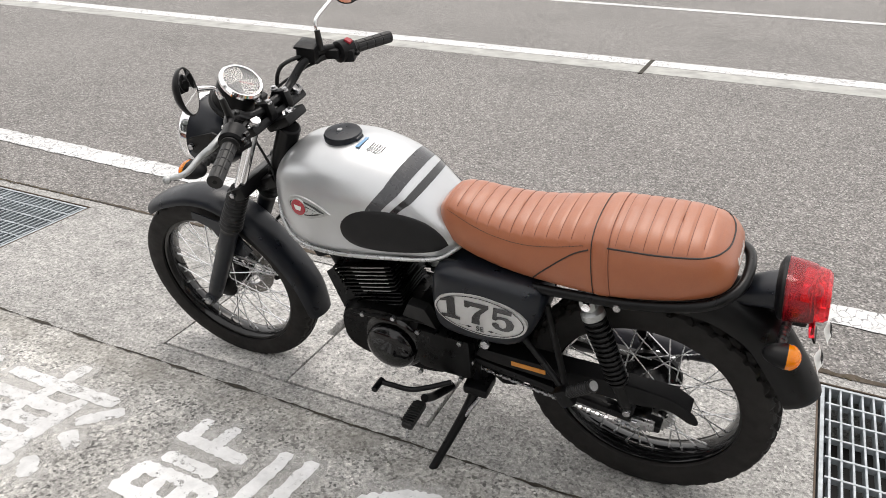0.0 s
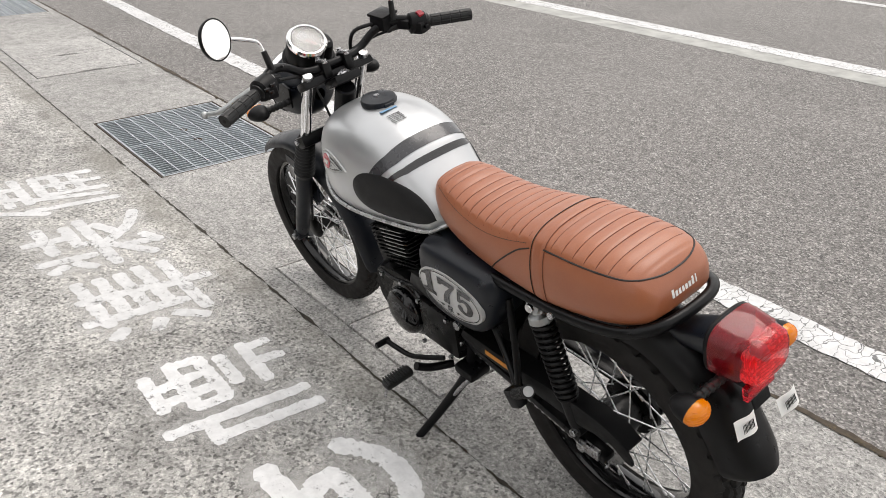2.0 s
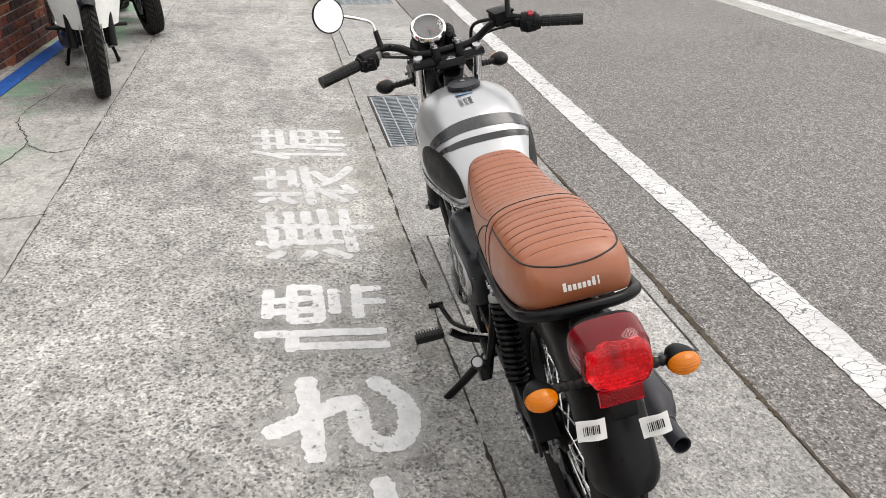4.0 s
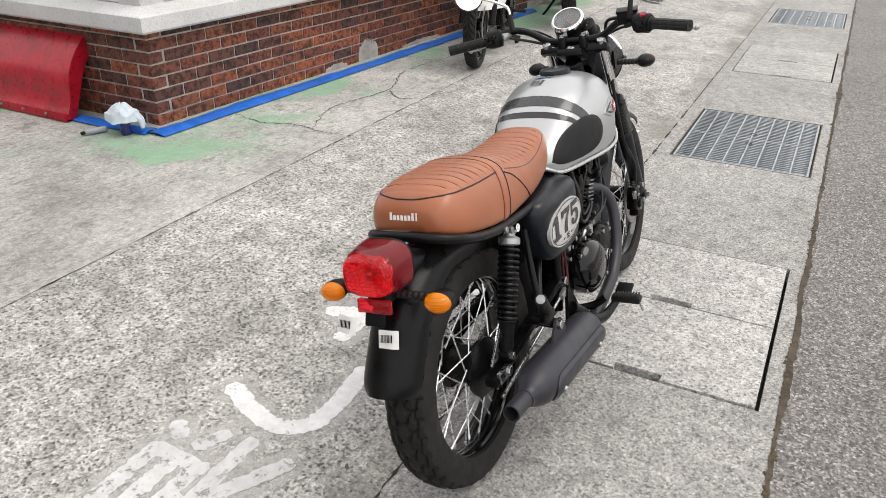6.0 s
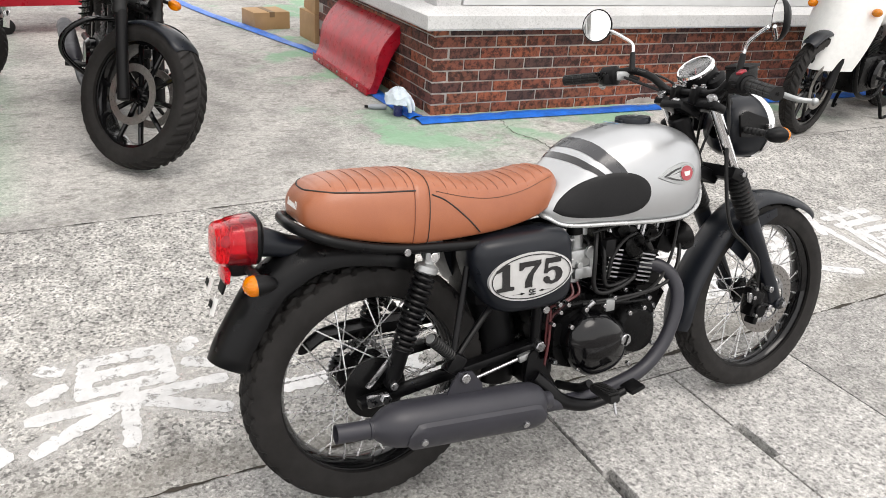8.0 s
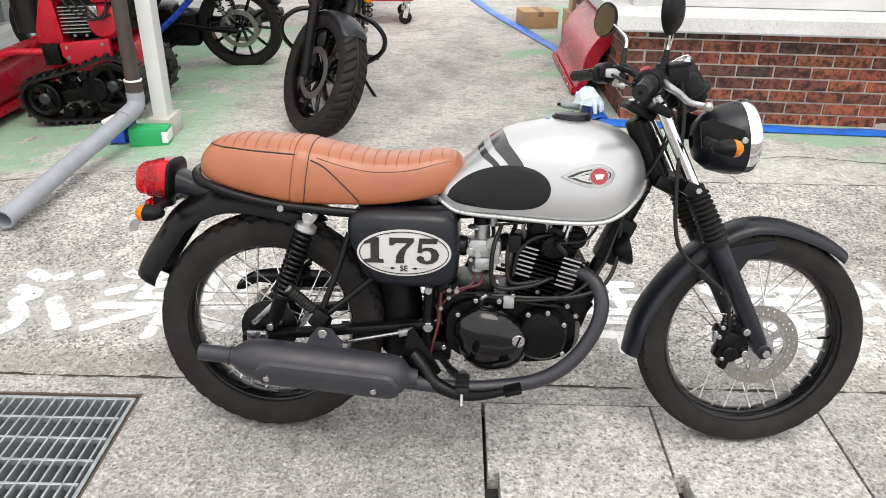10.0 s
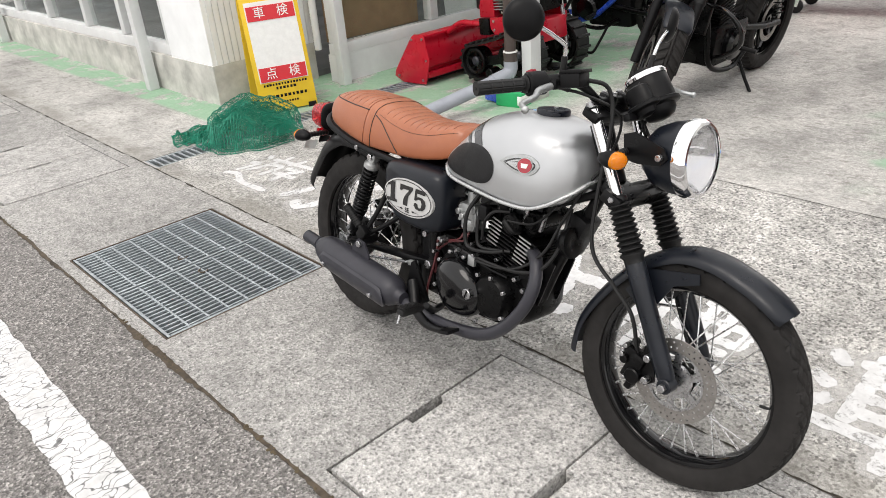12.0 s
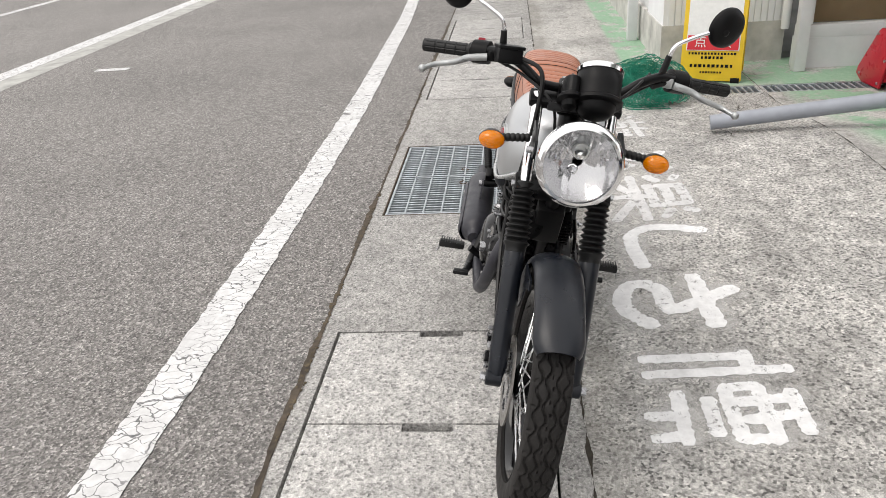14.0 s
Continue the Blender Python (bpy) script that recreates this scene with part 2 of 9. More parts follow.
HOSE_RED = surface("dark_red_hose", (0.075, 0.014, 0.016), 0.45)
ORANGE_LABEL = surface("orange_label", (0.55, 0.22, 0.03), 0.5)
SWITCH_RED = surface("red_switch", (0.36, 0.02, 0.035), 0.4)
AMBER = glassy("amber_lens", (1.0, 0.31, 0.0), 0.08, 0.5)
AMBER.node_tree.nodes["Principled BSDF"].inputs["Coat Weight"].default_value = 0.1
RED_LENS = glassy("red_lens", (0.9, 0.016, 0.036), 0.03, 0.86, 1.3)
RED_BOWL = surface("red_lit_bowl", (0.85, 0.12, 0.14), 0.28, 0.45, var=0.1, scale=40)
RED_LENS.node_tree.nodes["Principled BSDF"].inputs["Coat Weight"].default_value = 0.35
LENS = glassy("clear_lens", (1, 1, 1), 0.01, 1.0, 1.12)
GLASS = glassy("window_glass", (0.9, 0.94, 0.93), 0.02, 1.0, 1.15)
MIRROR = surface("mirror_glass", (0.9, 0.9, 0.9), 0.02, 1.0, var=0.01, rough_var=0.01)
DIAL_GLASS = glassy("dial_glass", (1, 1, 1), 0.02, 1.0, 1.5)
DIAL = surface("dial_face", (0.09, 0.09, 0.092), 0.35, var=0.1, scale=60)


def leather():
    m, t, b = nodes_of("tan_leather")
    fine = noise_tex(t, 420.0, 3.0)
    v = add(t, "ShaderNodeTexVoronoi", Scale=420.0)
    t.links.new(coords(t), v.inputs["Vector"])
    c = ramp(t, noise_tex(t, 7.0), [(0.3, (0.3, 0.084, 0.028, 1)), (0.7, (0.36, 0.112, 0.04, 1))])
    c = mix(t, 0.25, c, ramp(t, fine, [(0.3, grey(0.5)), (0.7, grey(1.0))]), "MULTIPLY")
    t.links.new(c, b.inputs["Base Color"])
    t.links.new(ramp(t, noise_tex(t, 30.0), [(0.3, grey(0.36)), (0.7, grey(0.48))]), b.inputs["Roughness"])
    b.inputs["Specular IOR Level"].default_value = 0.6
    b.inputs["Coat Weight"].default_value, b.inputs["Coat Roughness"].default_value = 0.35, 0.4
    b.inputs["Sheen Weight"].default_value, b.inputs["Sheen Roughness"].default_value = 0.06, 0.45
    bump(t, b, math_node(t, "ADD", v.outputs["Distance"], fine), 0.14, 0.0008)
    return m


LEATHER = leather()
STITCH = surface("stitch_thread", (0.2, 0.085, 0.045), 0.8)
SEAM_TAN = surface("sewn_fold", (0.15, 0.042, 0.02), 0.6)
RUST = surface("rusty_angle_iron", (0.1, 0.075, 0.055), 0.85, 0.2, var=0.4, scale=25, grain=0.5, grain_scale=200)
SEAM = surface("dark_piping", (0.02, 0.014, 0.012), 0.55)


def brick_material():
    m, t, b = nodes_of("brick_clay")
    rnd = t.nodes.new("ShaderNodeObjectInfo").outputs["Random"]
    c = ramp(t, rnd, [(0.0, (0.25, 0.068, 0.036, 1)), (0.2, (0.11, 0.042, 0.032, 1)), (0.4, (0.3, 0.086, 0.04, 1)), (0.55, (0.15, 0.05, 0.034, 1)), (0.75, (0.065, 0.034, 0.03, 1)), (1.0, (0.32, 0.1, 0.046, 1))])
    geo = t.nodes.new("ShaderNodeNewGeometry")
    burnt = ramp(t, noise_tex(t, 26.0, 6.0, 0.7, geo.outputs["Position"]), [(0.42, grey(0.26)), (0.55, grey(1.15))])
    t.links.new(mix(t, 1.0, c, burnt, "MULTIPLY"), b.inputs["Base Color"])
    b.inputs["Roughness"].default_value = 0.8
    bump(t, b, noise_tex(t, 120.0, 4.0), 0.5, 0.003)
    return m


BRICK = brick_material()
MORTAR = surface("mortar", (0.4, 0.37, 0.34), 0.9, var=0.3, scale=8, grain=0.6, grain_scale=180)
FRAME_W = surface("white_window_paint", (0.66, 0.67, 0.67), 0.4, var=0.08, scale=4, grain=0.1)
PANEL_W = surface("white_siding", (0.8, 0.81, 0.82), 0.5, var=0.08, scale=3, grain=0.2)
BASE_C = surface("rendered_base", (0.48, 0.47, 0.44), 0.9, var=0.3, scale=5, grain=0.6, grain_scale=140)
def old_white_paint():
    """White gloss paint gone chalky, with grey streaks and chipped spots."""
    m, t, b = nodes_of("chipped_white_paint")
    base = ramp(t, noise_tex(t, 3.0, 6.0, 0.7), [(0.3, grey(0.55)), (0.65, grey(0.68))])
    chip = ramp(t, noise_tex(t, 26.0, 8.0, 0.8), [(0.62, grey(0)), (0.67, grey(0.75))])
    dust = ramp(t, noise_tex(t, 90.0, 4.0, 0.7), [(0.36, grey(0.8)), (0.52, grey(1.0))])
    c = mix(t, chip, mix(t, 1.0, base, dust, "MULTIPLY"), (0.27, 0.255, 0.235, 1))
    t.links.new(c, b.inputs["Base Color"])
    b.inputs["Roughness"].default_value = 0.5
    bump(t, b, chip, -0.3, 0.001)
    return m


OLD_WHITE = old_white_paint()
TARP = surface("blue_tarp", (0.015, 0.135, 0.56), 0.42, var=0.25, scale=12, grain=0.4, grain_scale=90)
GALV = surface("galvanised_grate", (0.36, 0.39, 0.41), 0.52, 0.6, var=0.3, scale=20, grain=0.3, grain_scale=300)
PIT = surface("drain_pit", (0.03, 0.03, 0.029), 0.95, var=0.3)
SOIL = surface("brown_soil", (0.062, 0.048, 0.034), 0.95, var=0.6, scale=18, grain=0.9, grain_scale=90)
MOSS = surface("crack_soil", (0.036, 0.03, 0.022), 0.95, var=0.5, scale=25, grain=0.8, grain_scale=120)
RED_PAINT = surface("red_machine_paint", (0.44, 0.006, 0.022), 0.34, var=0.15, scale=6, coat=0.15, spec=0.4)
RED_BLADE = surface("scuffed_red_paint", (0.4, 0.006, 0.02), 0.33, var=0.35, scale=9, coat=0.1, spec=0.35)
CARD = surface("cardboard", (0.44, 0.28, 0.14), 0.8, var=0.12, scale=5, grain=0.3)
BROWN_BOARD = surface("brown_board", (0.23, 0.15, 0.08), 0.7, var=0.12)
PVC = surface("grey_pvc", (0.3, 0.32, 0.36), 0.4, var=0.1)
PVC_BROWN = surface("brown_pvc", (0.06, 0.045, 0.04), 0.4, var=0.15)
YELLOW = surface("yellow_board", (0.75, 0.5, 0.02), 0.5, var=0.06)
SIGN_RED = surface("sign_red", (0.6, 0.02, 0.03), 0.45, var=0.05)
GREEN_BOX = surface("green_print", (0.02, 0.35, 0.12), 0.5)
BLUE_BOX = surface("blue_frame_paint", (0.02, 0.07, 0.5), 0.3, coat=0.4)
NET = surface("green_net_cord", (0.012, 0.22, 0.14), 0.6, var=0.3, scale=20)
CLOTH = surface("pale_blue_cloth", (0.55, 0.62, 0.68), 0.9, var=0.12, scale=30, grain=0.4, grain_scale=300)
CAN_BLUE = surface("navy_can", (0.03, 0.03, 0.16), 0.3, coat=0.3)
CAR_PAINT = surface("grey_blue_car_paint", (0.33, 0.4, 0.42), 0.25, 0.3, coat=0.6)
DARK_ROOM = surface("dim_room", (0.2, 0.2, 0.2), 0.9, var=0.3, scale=1.5)


# ---- mesh tools ----
def rot(axis, deg):
    return Matrix.Rotation(radians(deg), 4, axis)


def move(x, y, z):
    return Matrix.Translation((x, y, z))


def axis_to(p0, p1):
    """A pose at p0 whose z axis runs to p1."""
    d = Vector(p1) - Vector(p0)
    return Matrix.Translation(p0) @ d.to_track_quat("Z", "Y").to_matrix().to_4x4()


def spline(pts, n=6):
    """A smooth line through the points."""
    p = [Vector(q) for q in pts]
    if len(p) < 3:
        return p
    p = [2 * p[0] - p[1]] + p + [2 * p[-1] - p[-2]]
    out = []
    for i in range(1, len(p) - 2):
        a, b, c, d = p[i - 1:i + 3]
        for k in range(n):
            u = k / n
            out.append(0.5 * (2 * b + (c - a) * u + (2 * a - 5 * b + 4 * c - d) * u * u + (3 * b - a - 3 * c + d) * u ** 3))
    return out + [p[-2]]


def lerp_table(table, x):
    """The value at x of a table of (x, value) rows."""
    if x <= table[0][0]:
        return table[0][1]
    for (a, va), (b, vb) in zip(table, table[1:]):
        if x <= b:
            return va + (vb - va) * (x - a) / (b - a)
    return table[-1][1]


def smooth_table(table, n=8):
    return [(v.x, v.y) for v in spline([(a, b, 0) for a, b in table], n)]


def loft(bm, rings, caps=True, closed=False):
    rows = [[bm.verts.new(p) for p in r] for r in rings]
    n = len(rows[0])
    for a, b in zip(rows, rows[1:] + ([rows[0]] if closed else [])):
        for i in range(n):
            j = (i + 1) % n
            bm.faces.new((a[i], a[j], b[j], b[i]))
    if caps and not closed:
        bm.faces.new(rows[0][::-1])
        bm.faces.new(rows[-1])
    return bm


def sheet(bm, rows, thick=0.0):
    """An open grid of points; with a thickness it gets a back and edges."""
    v = [[bm.verts.new(p) for p in r] for r in rows]
    faces = []
    for a, b in zip(v, v[1:]):
        for i in range(len(a) - 1):
            faces.append(bm.faces.new((a[i], a[i + 1], b[i + 1], b[i])))
    if thick:
        bm.normal_update()
        bmesh.ops.solidify(bm, geom=faces, thickness=thick)
    return bm


def sweep(bm, pts, r, seg=10, n=6, caps=True, closed=False):
    """A round bar along a smooth line; r may be a list, one for each given point."""
    line = spline(pts, n)
    rs = r if isinstance(r, (list, tuple)) else [r] * len(pts)
    m = len(line) - 1
    rings, up = [], None
    for i, p in enumerate(line):
        d = (line[min(i + 1, m)] - line[max(i - 1, 0)]).normalized()
        if up is None:
            up = d.orthogonal().normalized()
        up = (up - d * up.dot(d)).normalized()
        side = d.cross(up)
        f = i / m * (len(rs) - 1)
        k = min(int(f), len(rs) - 2) if len(rs) > 1 else 0
        rad = rs[k] + (rs[k + 1] - rs[k]) * (f - k) if len(rs) > 1 else rs[0]
        rings.append([p + (up * math.cos(a) + side * math.sin(a)) * rad for a in (math.tau * j / seg for j in range(seg))])
    return loft(bm, rings, caps, closed)


def lathe(bm, prof, m=Matrix(), seg=24, closed=False):
    """Turn the profile of (radius, height) about the z axis of m."""
    rings = [[m @ Vector((r * math.cos(a), r * math.sin(a), h)) for a in (math.tau * j / seg for j in range(seg))] for r, h in prof]
    return loft(bm, rings, caps=not closed, closed=closed)


def rod(bm, p0, p1, r0, r1=None, seg=14, soft=0.0):
    """A round bar from p0 to p1, with chamfered ends."""
    h = (Vector(p1) - Vector(p0)).length
    r1 = r0 if r1 is None else r1
    c = soft or min(r0, r1, h / 2) * 0.15
    return lathe(bm, [(r0 - c, 0), (r0, c), (r1, h - c), (r1 - c, h)], axis_to(p0, p1), seg)


def block(bm, size, m=Matrix(), bev=0.0, seg=2):
    b = bmesh.new()
    bmesh.ops.create_cube(b, size=1)
    bmesh.ops.transform(b, matrix=m @ Matrix.Diagonal((*size, 1)), verts=b.verts)
    if bev:
        bmesh.ops.bevel(b, geom=b.edges[:], offset=bev, segments=seg, affect="EDGES", profile=0.6)
    join(bm, b)
    return bm


def join(bm, other):
    me = bpy.data.meshes.new("tmp")
    other.to_mesh(me)
    other.free()
    bm.from_mesh(me)
    bpy.data.meshes.remove(me)


def ball(bm, m, seg=20, rings=12):
    bmesh.ops.create_uvsphere(bm, u_segments=seg, v_segments=rings, radius=1, matrix=m)
    return bm


def slab_of(bm, outline, thick, m=Matrix(), bev=0.0):
    """A plate with the outline (x, y), from z 0 to thick."""
    b = bmesh.new()
    f = b.faces.new([b.verts.new((x, y, 0)) for x, y in outline])
    got = bmesh.ops.extrude_face_region(b, geom=[f])
    bmesh.ops.translate(b, vec=(0, 0, thick), verts=[g for g in got["geom"] if isinstance(g, bmesh.types.BMVert)])
    bmesh.ops.recalc_face_normals(b, faces=b.faces)
    if bev:
        top = [e for e in b.edges if all(v.co.z > thick * 0.5 for v in e.verts)]
        bmesh.ops.bevel(b, geom=top, offset=bev, segments=2, affect="EDGES", profile=0.6)
    bmesh.ops.transform(b, matrix=m, verts=b.verts)
    join(bm, b)
    return bm


def ellipse(cx, cy, a, b, n=48, power=2.0):
    out = []
    for i in range(n):
        u = math.tau * i / n
        c, s = math.cos(u), math.sin(u)
        out.append((cx + a * math.copysign(abs(c) ** (2 / power), c), cy + b * math.copysign(abs(s) ** (2 / power), s)))
    return out


def mesh_of(name, bm, material, sharp=38):
    bmesh.ops.remove_doubles(bm, verts=bm.verts, dist=1e-6)
    bmesh.ops.recalc_face_normals(bm, faces=bm.faces)
    me = bpy.data.meshes.new(name)
    bm.to_mesh(me)
    bm.free()
    me.polygons.foreach_set("use_smooth", [True] * len(me.polygons))
    me.set_sharp_from_angle(angle=radians(sharp))
    me.materials.append(material)
    return me


def part(name, bm, material, parent, label="", at=None, sharp=38):
    """One mesh object under a thing or a part; a bmesh, or a mesh to share."""
    me = bm if isinstance(bm, bpy.types.Mesh) else mesh_of(name, bm, material, sharp)
    ob = new(name, me)
    ob.parent = parent
    if at is not None:
        ob.matrix_basis = at
    return tagged(ob, label)


def thing(name, label, category, at=Matrix(), group="", kind="", bm=None, material=None):
    """A top-level thing: an Empty for its parts, or one mesh."""
    ob = new(name, mesh_of(name, bm, material) if bm else None)
    if not bm:
        ob.empty_display_size = 0.1
    ob.matrix_basis = at
    return tagged(ob, label, category, group, kind)


def flat_curve(loops, extrude=0.0, bevel=0.0):
    """A flat plate with holes, as a bmesh: the first loop is the outline."""
    cu = bpy.data.curves.new("flat", "CURVE")
    cu.dimensions, cu.fill_mode, cu.extrude, cu.bevel_depth = "2D", "BOTH", extrude, bevel
    for lp in loops:
        s = cu.splines.new("POLY")
        s.points.add(len(lp) - 1)
        for p, (x, y) in zip(s.points, lp):
            p.co = (x, y, 0, 1)
        s.use_cyclic_u = True
    return curve_bm(cu)


def curve_bm(cu):
    ob = bpy.data.objects.new("tmp", cu)
    scene.collection.objects.link(ob)
    me = bpy.data.meshes.new_from_object(ob.evaluated_get(bpy.context.evaluated_depsgraph_get()))
    bm = bmesh.new()
    bm.from_mesh(me)
    bpy.data.meshes.remove(me)
    bpy.data.objects.remove(ob)
    bpy.data.curves.remove(cu)
    return bm


def text_bm(body, size, extrude=0.001, weight=0.0, m=Matrix()):
    cu = bpy.data.curves.new("text", "FONT")
    cu.body, cu.size, cu.extrude, cu.offset = body, size, extrude, weight
    cu.align_x, cu.align_y = "CENTER", "CENTER"
    cu.resolution_u = 4
    bm = curve_bm(cu)
    bmesh.ops.transform(bm, matrix=m, verts=bm.verts)
    return bm


# ---- ground ----
def structure(name, bm, material, label, category, sharp=38):
    return tagged(new(name, mesh_of(name, bm, material, sharp)), label, category, kind="structure")


def rect(bm, x0, x1, y0, y1, z0, z1):
    return block(bm, (x1 - x0, y1 - y0, z1 - z0), move((x0 + x1) / 2, (y0 + y1) / 2, (z0 + z1) / 2))


EDGE, INNER, JOINT = 2.69, 1.8, 0.29       # road edge, inner edge of the gutter strip, joint in the forecourt
RISE = 0.1                                  # the forecourt climbs from the gutter to the yard


def ground_z(x, y):
    """Height of the forecourt and yard: a fall to the gutter and to the channel drain."""
    u = min(1.0, max(0.0, (x - 0.9) / 1.3))
    return RISE * min(1.0, max(0.0, (INNER - y) / (INNER - JOINT))) * (1 - u * u * (3 - 2 * u))


def sloped(bm, x0, x1, y0, y1, drop=0.0):
    """A slab whose top follows ground_z, with straight sides down to the soil."""
    xs = [x0] + [v for v in [-20, -8, 0.9] + [0.9 + 0.05 * k for k in range(1, 28)] if x0 < v < x1] + [x1]
    ys = [y0] + [v for v in [-6.0, JOINT] + [JOINT + 0.12 * k for k in range(1, 13)] if y0 < v < y1] + [y1]
    top = [[bm.verts.new((x, y, ground_z(x, y) - drop)) for y in ys] for x in xs]
    low = [[bm.verts.new((x, y, -0.4)) for y in (y0, y1)] for x in (x0, x1)]
    for a, b in zip(top, top[1:]):
        for k in range(len(ys) - 1):
            bm.faces.new((a[k], b[k], b[k + 1], a[k + 1]))
    bm.faces.new([low[0][0], low[1][0]] + [r[0] for r in top[::-1]])
    bm.faces.new([low[1][1], low[0][1]] + [r[-1] for r in top])
    bm.faces.new([low[0][1], low[0][0]] + top[0])
    bm.faces.new([low[1][0], low[1][1]] + top[-1][::-1])
    return bm


structure("ground", rect(bmesh.new(), -400, 400, -400, 400, -0.6, -0.5), ASPHALT, "wide grey ground reaching to the horizon", "ground")
structure("road", rect(bmesh.new(), -60, 60, EDGE + 0.004, 60, -0.45, 0.0), ASPHALT, "weathered grey asphalt road with pale stone chips", "road")
rng = random.Random(3)
rows = []
for i in range(1500):
    x = -15 + 0.02 * i
    w = 0.0055 + 0.02 * max(-0.12, noise.noise((x * 1.3, 0.4, 0)) + 0.5 * noise.noise((x * 9, 2.4, 0)))
    c = EDGE + 0.008 * noise.noise((x * 3.0, 7.0, 0)) + 0.004 * noise.noise((x * 21.0, 7.0, 0))
    rows.append([(x, c - w * 0.6 - rng.uniform(0, 0.003), 0.003), (x, c + w + rng.uniform(0, 0.008), 0.003)])
structure("joint_soil", sheet(bmesh.new(), rows), SOIL, "dark soil and moss in the crack along the road edge", "crack")
structure("joint_bed", rect(bmesh.new(), -60, 60, EDGE - 0.02, EDGE + 0.02, -0.3, -0.004), MOSS, "dark bed of the crack along the road edge", "crack")


clumps = bmesh.new()
rng = random.Random(11)
for i in range(620):
    x = rng.uniform(-5, 5)
    if noise.noise((x * 1.7, 3.3, 0)) < -0.05:
        continue
    r = rng.uniform(0.002, 0.0065)
    m = move(x, EDGE + rng.gauss(0, 0.005), 0.002) @ rot("Z", rng.uniform(0, 180)) @ Matrix.Diagonal((r * 1.5, r, r * 0.7, 1))
    bmesh.ops.create_icosphere(clumps, subdivisions=1, radius=1, matrix=m)
MOSS_GREEN = surface("moss", (0.08, 0.062, 0.036), 0.95, var=0.6, scale=14, grain=0.8, grain_scale=300)
tagged(new("moss_clumps", mesh_of("moss_clumps", clumps, MOSS_GREEN)), "small olive moss clumps in the road edge crack", "moss", kind="stuff")
for name, y, seed in (("yard_joint", JOINT, 5.0), ("strip_joint", INNER, 8.0)):
    rows = []
    for i in range(2200):
        x = -11 + 0.01 * i
        c = y + 0.006 * noise.noise((x * 4.0, seed, 0)) + 0.004 * noise.noise((x * 25.0, seed, 0))
        w = 0.0017 + 0.0042 * max(-0.6, noise.noise((x * 9.0, seed + 3, 0)) + 0.5 * noise.noise((x * 40.0, seed + 3, 0)))
        # widened: the joint's dark colour also paints the shadow of the forecourt step
        if y == INNER:
            w *= 1.9
        rows.append([(x, q, ground_z(x, q) + 0.0025) for q in (c - w, c + w)])
    structure(name, sheet(bmesh.new(), rows), MOSS, "crumbled dark joint line in the concrete", "joint")


def stroke_line(name, x0, x1, y0, y1, material, label, rough_edge=0.003, z=0.004, bend=()):
    """A painted line with uneven edges; bend gives its sideways shift by x where the road curves."""
    rng = random.Random(name)
    n = int((x1 - x0) / (0.012 if x1 - x0 < 70 else 0.04))
    bend = smooth_table(bend, 10) if bend else [(0.0, 0.0)]
    rows = []
    for i in range(n + 1):
        x = x0 + (x1 - x0) * i / n
        k = lerp_table(bend, x)
        rows.append([(x, y0 + k + rng.uniform(-1, 1) * rough_edge, z), (x, y1 + k + rng.uniform(-1, 1) * rough_edge, z)])
    return structure(name, sheet(bmesh.new(), rows), material, label, "road marking")


ROAD_BEND = [(-40, 5.0), (-14, 0.62), (-8.7, 0.25), (-4.2, 0.09), (-1.7, 0.03), (0.0, 0.0), (2.2, 0.01), (4.5, 0.08), (7.3, 0.2), (15, 0.7), (30, 2.2), (40, 3.4)]
stroke_line("edge_line", -30, 40, 3.03, 3.185, LINE, "cracked white edge line painted on the asphalt", 0.006, bend=ROAD_BEND)
stroke_line("centre_line", -40, 40, 6.84, 7.06, LINE, "white centre line painted on the asphalt", 0.004)
stroke_line("old_centre_line", -40, 40, 6.57, 6.84, OLD_LINE, "faded pale strip beside the white centre line", 0.004, 0.002)
stroke_line("far_line", -40, 40, 9.9, 10.05, LINE, "white line along the far side of the road", 0.004)
stroke_line("paint_spot", 4.06, 4.17, 5.7, 6.02, LINE, "short worn white paint mark on the asphalt", 0.02)
mh = thing("manhole_cover", "round dark iron manhole cover set in the asphalt", "manhole cover", move(-8.2, 5.5, 0))
part("ring", lathe(bmesh.new(), [(0.3, 0.0), (0.33, 0.0), (0.33, 0.005), (0.3, 0.005)], seg=48, closed=True), RUST, mh)
part("lid", lathe(bmesh.new(), [(0.295, 0.0), (0.295, 0.004), (0.05, 0.005)], seg=48), RUST, mh)
crack = rect(bmesh.new(), -1.02, -0.985, 6.52, 7.07, 0.0, 0.0065)
structure("line_crack", crack, MOSS, "dark crack across the white centre line", "crack")

# forecourt: washed concrete beside the gutter, smooth worn concrete behind the joint
yard = sloped(bmesh.new(), -40, 2.3, JOINT + 0.006, INNER - 0.002)
structure("forecourt_side", rect(bmesh.new(), 2.5, 40, JOINT + 0.006, INNER - 0.002, -0.4, 0.0), YARD, "smooth pale concrete beside the shop wing with a green painted strip", "pavement")
structure("forecourt", yard, CONCRETE, "speckled washed concrete forecourt beside the gutter", "pavement")
back = sloped(bmesh.new(), -40, 2.3, -14, JOINT - 0.006)
rect(back, 2.5, 40, -14, JOINT - 0.006, -0.4, 0.0)
rect(back, 2.3, 2.5, -14, -1.6, -0.4, 0.0)
structure("yard", back, YARD, "pale worn concrete yard with remains of green paint", "pavement")
structure("joint_fill", sloped(bmesh.new(), -40, 40, JOINT - 0.02, JOINT + 0.02, 0.002), SLAB, "dark filled joint between the concrete fields", "joint")
